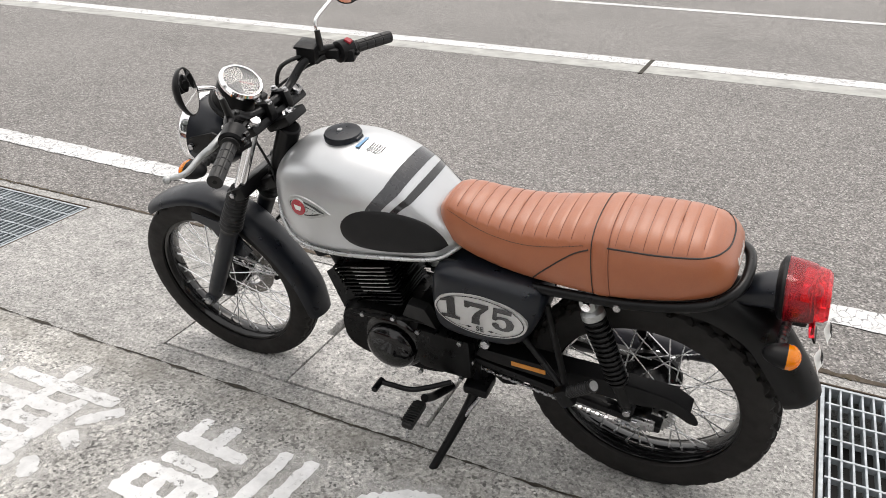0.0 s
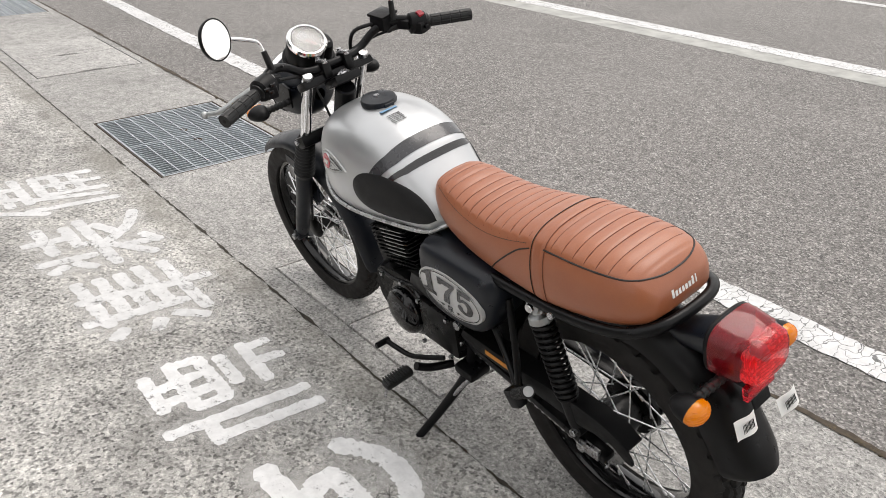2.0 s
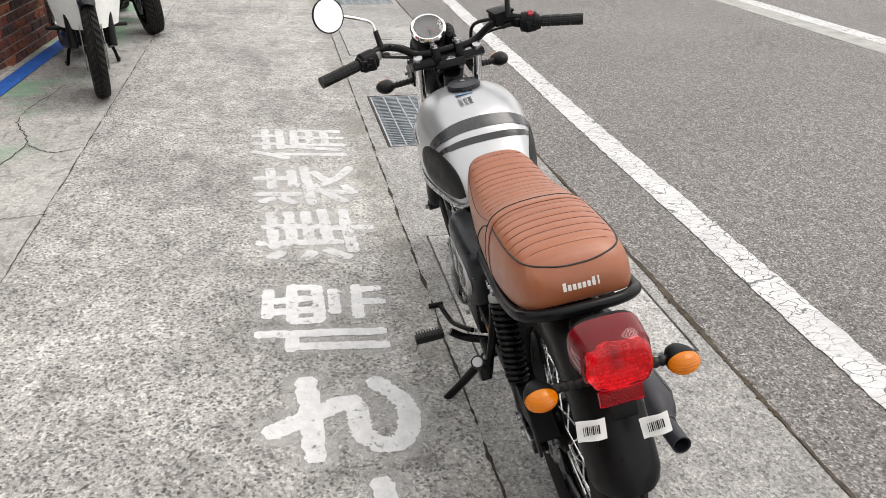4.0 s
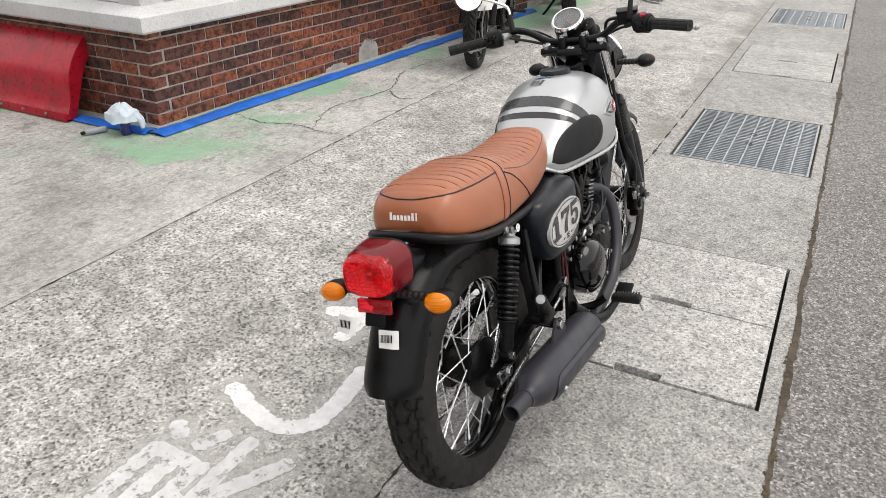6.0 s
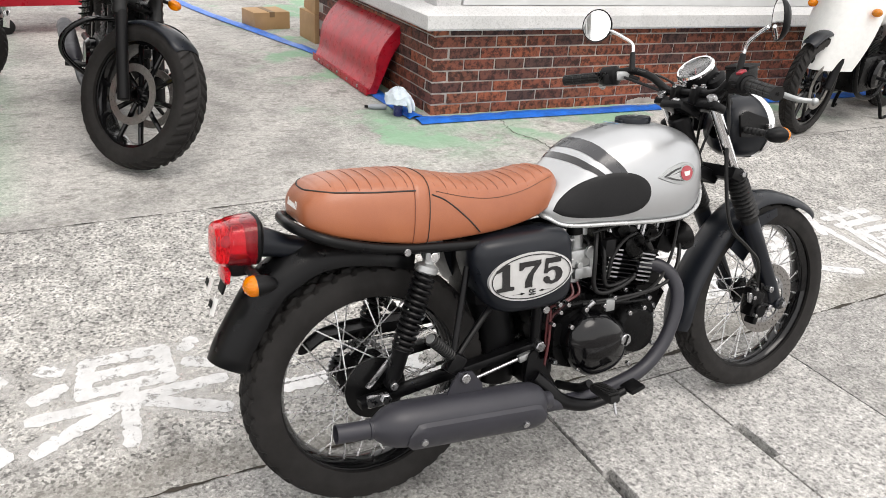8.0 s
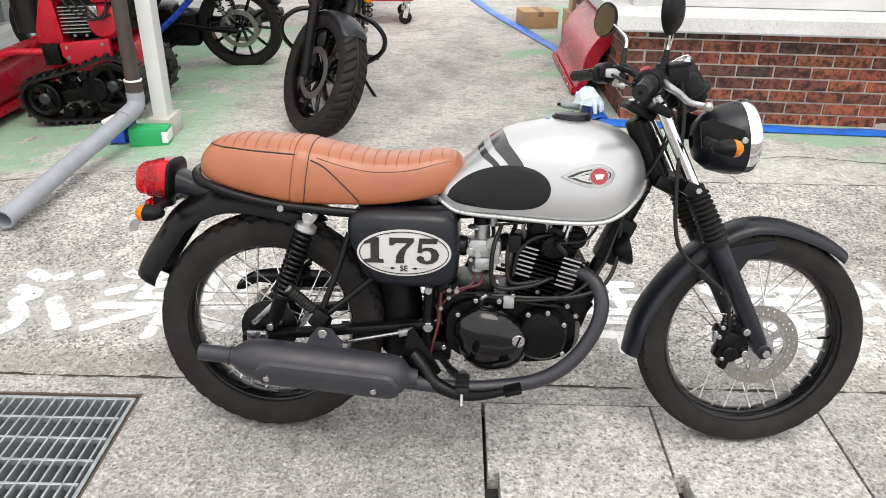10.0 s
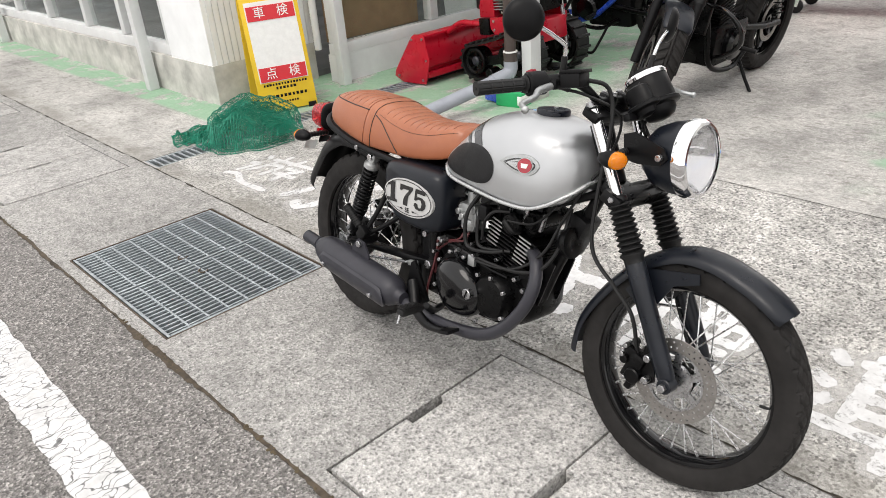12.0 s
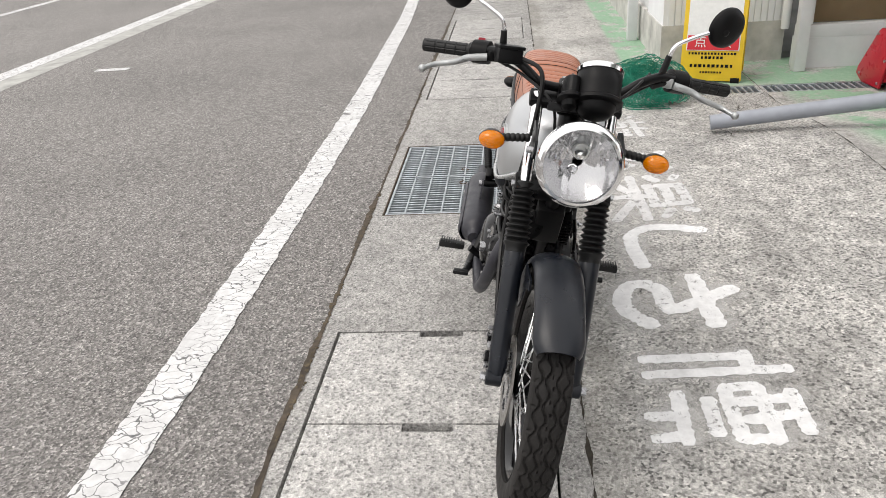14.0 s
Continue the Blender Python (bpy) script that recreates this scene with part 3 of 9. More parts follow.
structure("inner_joint_fill", rect(bmesh.new(), -40, 40, INNER - 0.02, INNER + 0.02, -0.3, -0.001), SLAB, "dark joint beside the gutter strip", "joint")

# gutter strip: plain lengths between grates and pairs of cover slabs
GRATES = [(-8.62, -7.6), (-3.88, -2.83), (0.385, 1.42), (9.6, 10.75)]
SLABS = [(-6.27, -5.1), (-1.67, -0.65), (2.48, 3.62), (4.66, 5.88), (7.12, 8.32)]
holes = sorted(GRATES + SLABS)
gutter = tagged(new("gutter"), "concrete gutter strip along the road edge", "gutter", kind="structure")
cuts = [-40] + [v for h in holes for v in h] + [40]
for a, b in zip(cuts[::2], cuts[1::2]):
    part("gutter_length", rect(bmesh.new(), a, b, INNER + 0.002, EDGE - 0.004, -0.4, 0.0), GUTTER, gutter)
for a, b in holes:
    part("inner_lip", rect(bmesh.new(), a, b, INNER + 0.002, 1.885, -0.4, 0.0), GUTTER, gutter)
    part("outer_lip", rect(bmesh.new(), a, b, 2.632, EDGE - 0.004, -0.4, 0.0), GUTTER, gutter)
    part("gutter_floor", rect(bmesh.new(), a, b, 1.887, 2.63, -0.45, -0.3), GUTTER, gutter)


def cover_slab(x0, x1, material):
    """A pair of concrete gutter covers with a hand slot at each end."""
    th = thing("gutter_cover", "pair of pale concrete gutter covers with lifting slots", "cover slab", group="gutter covers")
    mid = (x0 + x1) / 2
    for a, b in ((x0 + 0.009, mid - 0.0035), (mid + 0.0035, x1 - 0.011)):
        w = b - a
        y0, y1, s = 1.892, 2.62, 0.075
        c = (y0 + y1) / 2
        o = [(a, y0), (b, y0), (b, c - s), (b - 0.03, c - s), (b - 0.03, c + s), (b, c + s), (b, y1), (a, y1)]
        part("slab", slab_of(bmesh.new(), o, 0.1, move(0, 0, -0.1 + 0.003), 0.004), material, th)
    return th


for a, b in SLABS:
    cover_slab(a, b, SLAB if a == -1.67 else SLAB_GREY)
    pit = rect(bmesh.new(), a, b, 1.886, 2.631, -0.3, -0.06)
    structure("pit_bed", pit, PIT, "dark bed under the concrete gutter covers", "pit")

BAR_Y = mesh_of("bearing_bar", block(bmesh.new(), (0.0068, 0.7, 0.034), bev=0.001, seg=1), GALV)
BAR_X = mesh_of("cross_bar", block(bmesh.new(), (0.5, 0.0085, 0.02), bev=0.001, seg=1), GALV)


def grate(x0, x1):
    """A steel grating of two panels in an angle frame."""
    th = thing("drain_grate", "galvanised steel bar grating in an angle frame over the gutter", "drain grate", move((x0 + x1) / 2, 2.26, 0), "gutter gratings")
    w, d = x1 - x0, 0.742
    for s in (-1, 1):
        part("seat_angle", block(bmesh.new(), (w, 0.006, 0.04), move(0, s * (d / 2 - 0.003), -0.0185), 0.001, 1), RUST, th)
        part("seat_angle", block(bmesh.new(), (0.006, d - 0.014, 0.04), move(s * (w / 2 - 0.003), 0, -0.0185), 0.001, 1), RUST, th)
    w, d = w - 0.024, d - 0.024
    for s in (-1, 1):
        part("frame_bar", block(bmesh.new(), (w, 0.012, 0.034), move(0, s * (d / 2 - 0.006), -0.017), 0.001, 1), GALV, th)
        part("frame_bar", block(bmesh.new(), (0.012, d - 0.026, 0.034), move(s * (w / 2 - 0.006), 0, -0.017), 0.001, 1), GALV, th)
    n = 32
    for i in range(n):
        x = -w / 2 + 0.028 + (w - 0.056) * i / (n - 1)
        part("bearing_bar", BAR_Y, GALV, th, at=move(x, 0, -0.0185))
    for i in range(7):
        y = -0.264 + 0.088 * i
        for s in (-1, 1):
            part("cross_bar", BAR_X, GALV, th, at=move(s * w / 4.05, y, -0.0105) @ Matrix.Diagonal((w / 2.1 / 0.5, 1, 1, 1)))
    for s in (-1, 1):
        part("panel_end", block(bmesh.new(), (0.008, 0.7, 0.03), move(s * 0.012, 0, -0.017), 0.001, 1), GALV, th)
        part("lifting_ring", sweep(bmesh.new(), [(s * 0.1 + 0.02 * math.cos(u), 0.02 * math.sin(u), -0.002) for u in [k * 0.6 for k in range(8)]], 0.0035, 6), RUST, th)
    return th


for a, b in GRATES:
    grate(a, b)
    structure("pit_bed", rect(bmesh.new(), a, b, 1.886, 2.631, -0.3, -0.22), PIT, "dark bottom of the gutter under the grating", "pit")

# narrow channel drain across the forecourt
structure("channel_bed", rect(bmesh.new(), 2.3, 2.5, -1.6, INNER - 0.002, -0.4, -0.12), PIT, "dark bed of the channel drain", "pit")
for k, (y0, y1) in enumerate(((1.28, 1.79), (0.74, 1.27), (0.2, 0.73), (-0.34, 0.19), (-0.88, -0.35), (-1.42, -0.89))):
    ch = thing("channel_grate", "narrow steel channel grating with slots set in the concrete", "drain grate", move(2.4, (y0 + y1) / 2, 0), "channel gratings")
    for s in (-1, 1):
        part("side_rail", block(bmesh.new(), (0.018, y1 - y0, 0.03), move(s * 0.089, 0, -0.017), 0.001, 1), GALV, ch)
    nb = int((y1 - y0) / 0.041)
    bar = mesh_of("slot_bar", block(bmesh.new(), (0.16, 0.015, 0.026), bev=0.001, seg=1), GALV)
    for i in range(nb):
        part("slot_bar", bar, GALV, ch, at=move(0, -(y1 - y0) / 2 + 0.02 + (y1 - y0 - 0.04) * i / (nb - 1), -0.018))

# cracks in the yard
for k, pts in enumerate((
        [(-1.95, 0.3), (-1.93, 0.1), (-1.96, -0.1), (-1.9, -0.3), (-1.95, -0.52)],
        [(-1.93, 0.05), (-2.35, -0.1), (-2.9, -0.02), (-3.4, -0.18), (-4.1, -0.08)],
        [(-2.9, -0.02), (-2.75, 0.13), (-2.8, 0.28)],
        [(2.0, 0.55), (1.75, 0.62), (1.55, 0.8), (1.2, 0.78)])):
    line = []
    rng = random.Random(k)
    for p in spline([(x, y, 0.003) for x, y in pts], 16):
        line.append(p + Vector((rng.uniform(-0.009, 0.009), rng.uniform(-0.009, 0.009), 0)))
    rows = []
    for i, p in enumerate(line):
        w = 0.0018 * (1 - 0.6 * abs(2 * i / len(line) - 1)) + rng.uniform(0, 0.0025)
        d = (line[min(i + 1, len(line) - 1)] - line[max(i - 1, 0)]).normalized()
        s = Vector((-d.y, d.x, 0)) * w
        rows.append([Vector((v.x, v.y, ground_z(v.x, v.y) + 0.003)) for v in (p - s, p + s)])
    structure("ground_crack", sheet(bmesh.new(), rows), MOSS, "thin dark crack wandering through the concrete", "crack")

# hand-painted slogan on the forecourt, read from the road
def lettering(x0, w, y0, h, width, strokes, paint=None):
    """Brush strokes in a unit cell (across, down); the cell's right is -x and its foot is +y."""
    ch = tagged(new("painted_character"), "hand-painted white Japanese character on the concrete", "ground lettering", kind="structure")
    for k, st in enumerate(strokes):
        part("old_coat", brush(x0, w, y0, h, width * 2.6, [st], 0.0006 + 0.00004 * k), FAINT, ch)
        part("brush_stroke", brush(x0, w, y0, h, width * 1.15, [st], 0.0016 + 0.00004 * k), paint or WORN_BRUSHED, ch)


def brush(x0, w, y0, h, width, strokes, lift):
    bm = bmesh.new()
    for k, st in enumerate(strokes):
        pts = [Vector((x0 - w * st[i], y0 + h * st[i + 1], lift)) for i in range(0, len(st), 2)]
        line = spline(pts, 16) if len(pts) > 2 else [pts[0].lerp(pts[1], q / 24) for q in range(25)]
        d0, d1 = (line[1] - line[0]).normalized(), (line[-1] - line[-2]).normalized()
        line = [line[0] - d0 * width * 0.35] + line + [line[-1] + d1 * width * 0.35]
        n = len(line)
        rows = []
        for i, p in enumerate(line):
            d = (line[min(i + 1, n - 1)] - line[max(i - 1, 0)]).normalized()
            s = Vector((-d.y, d.x, 0))
            end = 0.62 if i in (0, n - 1) else 1.0
            a = width * 0.5 * end * (1 + 0.16 * noise.noise((p.x * 40, p.y * 40, k)) + 0.34 * noise.noise((p.x * 110, p.y * 110, k)))
            b = width * 0.5 * end * (1 + 0.16 * noise.noise((p.x * 40, p.y * 40, k + 9)) + 0.34 * noise.noise((p.x * 110, p.y * 110, k + 9)))
            rows.append([Vector((v.x, v.y, ground_z(v.x, v.y) + lift)) for v in (p - s * a, p, p + s * b)])
        sheet(bm, rows)
    return bm


lettering(1.85, 0.47, 1.2, 0.42, 0.034, [(.36, .0, .36, .12), (.2, .17, .55, .15), (.32, .2, .28, .42, .18, .62), (.34, .33, .53, .31, .5, .62), (.68, .02, .58, .2), (.66, .15, 1, .13), (.66, .3, .95, .28),
          (.93, .3, .8, .42), (.8, .42, .8, .66), (.62, .49, 1, .47), (.02, .1, .1, .2), (0, .42, .13, .42, .06, .7), (0, .86, .2, .8, .5, .93, 1, .93)])
lettering(1.25, 0.47, 1.2, 0.42, 0.052, [(.42, .02, .56, .12), (.42, .28, .58, .36, .5, .5, .62, .72, .5, .95, .34, .9), (.22, .55, .05, .85), (.76, .45, .98, .82), (.66, .1, .72, .06), (.9, .08, .96, .04)])
lettering(0.72, 0.52, 1.18, 0.43, 0.042, [(.3, .06, .26, .42), (.3, .06, .72, .05), (.72, .06, .72, .42), (.3, .23, .7, .22), (.28, .4, .72, .38), (.06, .05, .15, .1), (.02, .36, .16, .28),
          (.9, .02, .85, .1), (.84, .26, .97, .34), (0, .56, 1, .52), (.5, .42, .46, .96), (.42, .58, .02, .86), (.56, .58, .97, .84)])
lettering(0.12, 0.36, 1.21, 0.3, 0.052, [(.2, .0, .06, .4, .03, .75, .2, .97, .55, 1, .97, .95)], BRUSHED)
lettering(-0.325, 0.42, 1.2, 0.44, 0.056, [(.05, .3, .85, .28), (.31, .04, .46, .3, .58, .5), (.6, .57, .44, .6, .25, .61, .12, .71, .15, .85, .37, .93, .58, .9, .8, .75)], BRUSHED)
lettering(-0.86, 0.46, 1.18, 0.47, 0.038, [(0, .88, .03, .24), (-.01, .22, .18, .24), (.18, .88, .2, 0), (.4, .73, .86, .75), (.61, .93, .63, .74), (.82, .92, .81, .74), (.48, .56, .8, .57), (.38, .44, .58, .445, .86, .44),
          (.37, .43, .36, .25), (.38, .24, .86, .25), (.86, .43, .87, .24), (.52, .39, .5, .08), (.69, .37, .66, .1), (.44, .06, .82, .07)], BRUSHED)
lettering(-1.5, 0.46, 1.18, 0.47, 0.044, [(.02, .1, .1, .18), (0, .38, .1, .44), (0, .74, .14, .58), (.3, 0, .3, .7), (.22, .12, .95, .1), (.3, .28, .95, .26), (.3, .44, .95, .42), (.3, .6, 1, .58), (.64, .04, .64, .6),
          (.12, .8, 1, .78), (.6, .62, .6, 1)])
lettering(-2.05, 0.46, 1.16, 0.47, 0.044, [(.05, .06, .12, .16), (.02, .36, .14, .26), (.24, 0, .24, .42), (.4, .16, .95, .14), (.68, 0, .68, .36), (.46, .37, .9, .36), (0, .54, 1, .5), (.48, .44, .48, .54), (.46, .54, .05, .86),
          (.3, .7, .28, .98), (.28, .98, .45, .9), (.44, .6, .7, .85, 1, 1), (.85, .6, .62, .72)])
lettering(-2.66, 0.47, 1.14, 0.49, 0.04, [(.2, 0, 0, .36), (.12, .25, .12, 1), (.3, .14, 1, .12), (.48, 0, .48, .22), (.76, 0, .76, .22), (.32, .3, 1, .28), (.4, .3, .28, .95), (.46, .45, .46, 1), (.46, .45, .96, .45),
          (.96, .45, .96, .98), (.46, .63, .96, .63), (.46, .8, .96, .8), (.71, .45, .71, 1)])


# ---- brick corner of the shop ----
def window_set(name, p0, p1, z0, z1, posts, label, glass=True):
    """White frames with panes between p0 and p1; parts of one window."""
    p0, p1 = Vector(p0), Vector(p1)
    d = (p1 - p0)
    L = d.length
    m = Matrix.Translation((p0.x, p0.y, 0)) @ rot("Z", math.degrees(math.atan2(d.y, d.x)))
    w = tagged(new(name), label, "window", kind="structure")
    w.matrix_basis = m
    part("window_frame", block(bmesh.new(), (L, 0.1, 0.09), move(L / 2, 0, z0 + 0.045), 0.006), FRAME_W, w)
    part("window_frame", block(bmesh.new(), (L, 0.1, 0.1), move(L / 2, 0, z1 - 0.05), 0.006), FRAME_W, w)
    xs = [0.05] + list(posts) + [L - 0.05]
    for x in xs:
        part("mullion", block(bmesh.new(), (0.085, 0.1, z1 - z0 - 0.19), move(x, 0, (z0 + z1) / 2), 0.006), FRAME_W, w)
    for a, b in zip(xs, xs[1:]):
        pane = part("pane", block(bmesh.new(), (b - a - 0.085, 0.006, z1 - z0 - 0.19), move((a + b) / 2, 0.01, (z0 + z1) / 2)), GLASS, w)
        pane.visible_shadow = False
    return w


BC = Vector((-1.56, -0.745, RISE - 0.006))                     # the brick corner
FACE, SIDE = radians(176.6), radians(-90)         # directions of its two faces
RUN_F, RUN_S = 6.2, 2.15
SILL = 0.55
brick_wall = tagged(new("brick_wall"), "low wall of dark red bricks with pale mortar under white windows", "wall", kind="structure")
core = bmesh.new()
fd, sd = Vector((math.cos(FACE), math.sin(FACE), 0)), Vector((0, -1, 0))
for p, d, L, nrm in ((BC, fd, RUN_F, Vector((fd.y, -fd.x, 0))), (BC, sd, RUN_S, Vector((-1, 0, 0)))):
    n_in = nrm if nrm.dot(Vector((-1, -1, 0))) > 0 else -nrm
    o = [p + n_in * 0.006, p + d * L + n_in * 0.006, p + d * L + n_in * 0.16, p + n_in * 0.16 + d * 0.16]
    slab_of(core, [(q.x, q.y) for q in o], SILL - 0.002, move(0, 0, BC.z))
part("mortar_core", core, MORTAR, brick_wall)


def sill_run(p, d, L, out):
    """A sloping white sill with a drip edge."""
    prof = [(-0.2, SILL), (0.08, SILL - 0.012), (0.09, SILL), (0.09, SILL + 0.075), (0.075, SILL + 0.085), (0.0, SILL + 0.115), (-0.2, SILL + 0.14)]
    rings = [[p + d * s + out * (o + k) + Vector((0, 0, z)) for o, z in prof] for s, k in ((0, 0), (L, 0))]
    return rings, prof


fo = Vector((-fd.y, fd.x, 0))
fo = fo if fo.y > 0 else -fo
so = Vector((1, 0, 0))
_, prof = sill_run(BC, fd, 1, fo)
corner = [BC + so * o + fo * o + Vector((0, 0, z)) for o, z in prof]
endf = [BC + fd * RUN_F + fo * o + Vector((0, 0, z)) for o, z in prof]
ends = [BC + sd * RUN_S + so * o + Vector((0, 0, z)) for o, z in prof]
structure("window_ledge", loft(bmesh.new(), [endf, corner, ends]), OLD_WHITE, "chipped white painted sill round the brick corner", "sill")
z0 = BC.z + SILL + 0.12
window_set("window_1", BC + fd * RUN_F - fo * 0.06, BC + fd * 0.18 - fo * 0.06, z0, 2.5, (1.5, 3.0, 4.5), "white framed shop windows above the brick wall")
window_set("window_2", BC - so * 0.06 + sd * 0.16, BC - so * 0.06 + sd * RUN_S, z0, 2.5, (1.0,), "white framed shop windows on the side of the brick corner")
post = structure("corner_post", block(bmesh.new(), (0.17, 0.17, 2.0), move(BC.x - 0.085, BC.y - 0.085, z0 + 0.95), 0.012), OLD_WHITE, "white painted corner post between the shop windows", "post")
room = bmesh.new()
rect(room, -8.2, -1.95, -3.1, -1.3, 0.0, 0.02)
rect(room, -8.2, -1.72, -3.3, -3.15, 0.0, 2.6)
rect(room, -8.3, -8.0, -3.15, -0.7, 0.02, 2.6)
structure("shop_room", room, DARK_ROOM, "dim bare room behind the shop windows", "room")
structure("canopy_roof", rect(bmesh.new(), 0.98, 3.04, -5.0, -0.24, 2.7, 2.8), PANEL_W, "flat white canopy roof over the yard beside the shop wing", "ceiling")
structure("shop_ceiling", rect(bmesh.new(), -8.3, -1.6, -3.3, -0.5, 2.6, 2.8), PANEL_W, "white flat roof slab above the shop windows", "ceiling")


# ---- wheel pieces ----
XZY = Matrix(((1, 0, 0, 0), (0, 0, 1, 0), (0, 1, 0, 0), (0, 0, 0, 1)))


def tyre_mesh(r, w, kind):
    """A tyre about z with a tread cut into it. kind 0: wavy front tread, 1: block rear tread, 2: ribbed road tread."""
    n = 420
    prof = []
    rim = r - w * 0.76 if kind < 2 else r - w * 0.66
    half = w / 2
    crown = w * 0.30
    for k in range(-24, 25):
        u = k / 24
        a = abs(u)
        if a <= 0.6:
            t = a / 0.6
            y, rad = t * half * 0.93, r - crown * (1 - math.sqrt(max(0, 1 - (t * 0.86) ** 2)))
        else:
            t = (a - 0.6) / 0.4
            r0 = r - crown * (1 - math.sqrt(1 - 0.86 ** 2))
            rad = r0 + (rim - r0) * t
            y = half * (0.93 + 0.1 * math.sin(min(1, t * 1.6) * math.pi / 2) - 0.36 * max(0, t - 0.45) ** 1.5)
        prof.append((math.copysign(y, u), rad, u))
    rings = []
    count = (48, 38, 40)[kind]
    for i in range(n):
        a = math.tau * i / n
        ring = []
        ph = i / n * count
        f = ph - math.floor(ph)
        for y, rad, u in prof:
            v = abs(u) / 0.6
            cut = 0.0
            if v < 1.02:
                if kind == 0:
                    turn = math.tau * (ph * 0.75 + (0.5 if u > 0 else 0))
                    cut = max(cut, 1 - abs(v - 0.27 - 0.12 * math.sin(turn)) / 0.085, 1 - abs(v - 0.68 - 0.13 * math.sin(turn + 2.4)) / 0.085)
                    slot = (ph * 0.75 + 0.3 * v + (0.5 if u > 0 else 0)) % 1
                    if v > 0.78 or v < 0.12:
                        cut = max(cut, 0.7 - abs(slot - 0.5) / 0.12)
                elif kind == 1:
                    zig = 0.07 * (abs(4 * f - 2) - 1)
                    g1, g2 = 0.3 + zig, 0.68 - zig
                    row = 0 if v < g1 else 1 if v < g2 else 2
                    slot = (f + 0.5 * (row % 2) + 0.25 * v) % 1
                    cut = max(cut, (1 - abs(slot - 0.5) / 0.2) * (0.35, 0.8, 0.5)[row], 1 - abs(v - g1) / 0.09, 1 - abs(v - g2) / 0.09)
                else:
                    slot = (f + 0.9 * v + (0.5 if u > 0 else 0)) % 1
                    if v > 0.12:
                        cut = max(cut, 1.25 * (1 - abs(slot - 0.5) / 0.24))
                    cut = max(cut, 1 - abs(v - 0.12) / 0.06)
                cut = max(0, min(1, cut * 1.8))
            rr = rad - (0.0055, 0.0088, 0.009)[kind] * cut
            ring.append(Vector((rr * math.cos(a), rr * math.sin(a), y)))
        rings.append(ring)
    bm = bmesh.new()
    rows = [[bm.verts.new(p) for p in q] for q in rings]
    for i in range(n):
        a, b = rows[i], rows[(i + 1) % n]
        for j in range(len(a)):
            k = (j + 1) % len(a)
            bm.faces.new((a[j], a[k], b[k], b[j]))
    return mesh_of("tyre", bm, TYRE, 30)


def disc_plate(r1, r0, holes, thick=0.002):
    """A brake disc with a scalloped bore and drilled holes, in the xy plane."""
    loops = [[(r1 * math.cos(a), r1 * math.sin(a)) for a in (math.tau * k / 72 for k in range(72))],
             [(r0 * math.cos(a), r0 * math.sin(a)) for a in (math.tau * k / 48 for k in range(48))]]
    for k in range(holes):
        for j, rr in enumerate((r0 + (r1 - r0) * 0.3, r0 + (r1 - r0) * 0.72)):
            a = math.tau * (k + 0.5 * j) / holes
            loops.append([(rr * math.cos(a) + 0.0032 * math.cos(u), rr * math.sin(a) + 0.0032 * math.sin(u)) for u in (math.tau * q / 8 for q in range(8))])
    return mesh_of("brake_disc", flat_curve(loops, thick), DISC)


def fender_sheet(line, half, skirt, thick=0.0025, flare=0.0):
    """A mudguard along a line of (x, z), curved across, with skirts."""
    pts = spline([(x, 0, z) for x, z in line], 6)
    rows = []
    for i, p in enumerate(pts):
        d = (pts[min(i + 1, len(pts) - 1)] - pts[max(i - 1, 0)]).normalized()
        nrm = Vector((-d.z, 0, d.x))
        if nrm.z < 0 and abs(nrm.z) > 0.3:
            nrm = -nrm
        if i and nrm.dot(last) < 0:
            nrm = -nrm
        last = nrm
        end = min(1.0, 0.55 + 0.45 * math.sqrt(max(0, min(i, len(pts) - 1 - i)) / 4))
        row = []
        for k in range(-8, 9):
            u = k / 8
            a = u * radians(100)
            y = half * math.sin(min(abs(a), math.pi / 2)) * (1 if u > 0 else -1) * (1.0 if end > 0.99 else end ** 0.4)
            drop = skirt * (1 - math.cos(a)) / (1 - math.cos(radians(100)))
            row.append(p + Vector((0, y, 0)) - nrm * drop)
        rows.append(row)
    return sheet(bmesh.new(), rows, thick)


# ---- the silver and tan motorcycle ----
LEAN, HEAD = 10.8, 1.05
bike = thing("motorcycle", "retro motorcycle, silver tank, ribbed tan seat, leaning on its side stand", "motorcycle",
             move(-0.057, 1.988, 0.0) @ rot("Z", 180 - HEAD) @ rot("X", -LEAN))
R_F, R_R = 0.308, 0.313
AX_F, AX_R = Vector((1.318, 0, R_F + 0.001)), Vector((0.0, 0, R_R + 0.001))
# the front end turns about the steering axis
S0, S1 = Vector((0.945, 0, 0.92)), Vector((1.035, 0, 0.73))
STEER = Matrix.Translation(S0) @ Matrix.Rotation(radians(2.0), 4, (S0 - S1).normalized()) @ Matrix.Translation(-S0)


def front(name, bm, material, parent=None, label="", **kw):
    """A part of the steered front end; the bmesh is in the bike's space."""
    bmesh.ops.transform(bm, matrix=STEER, verts=bm.verts)
    return part(name, bm, material, parent or bike, label, **kw)


def both(f):
    for s in (1, -1):
        f(s)


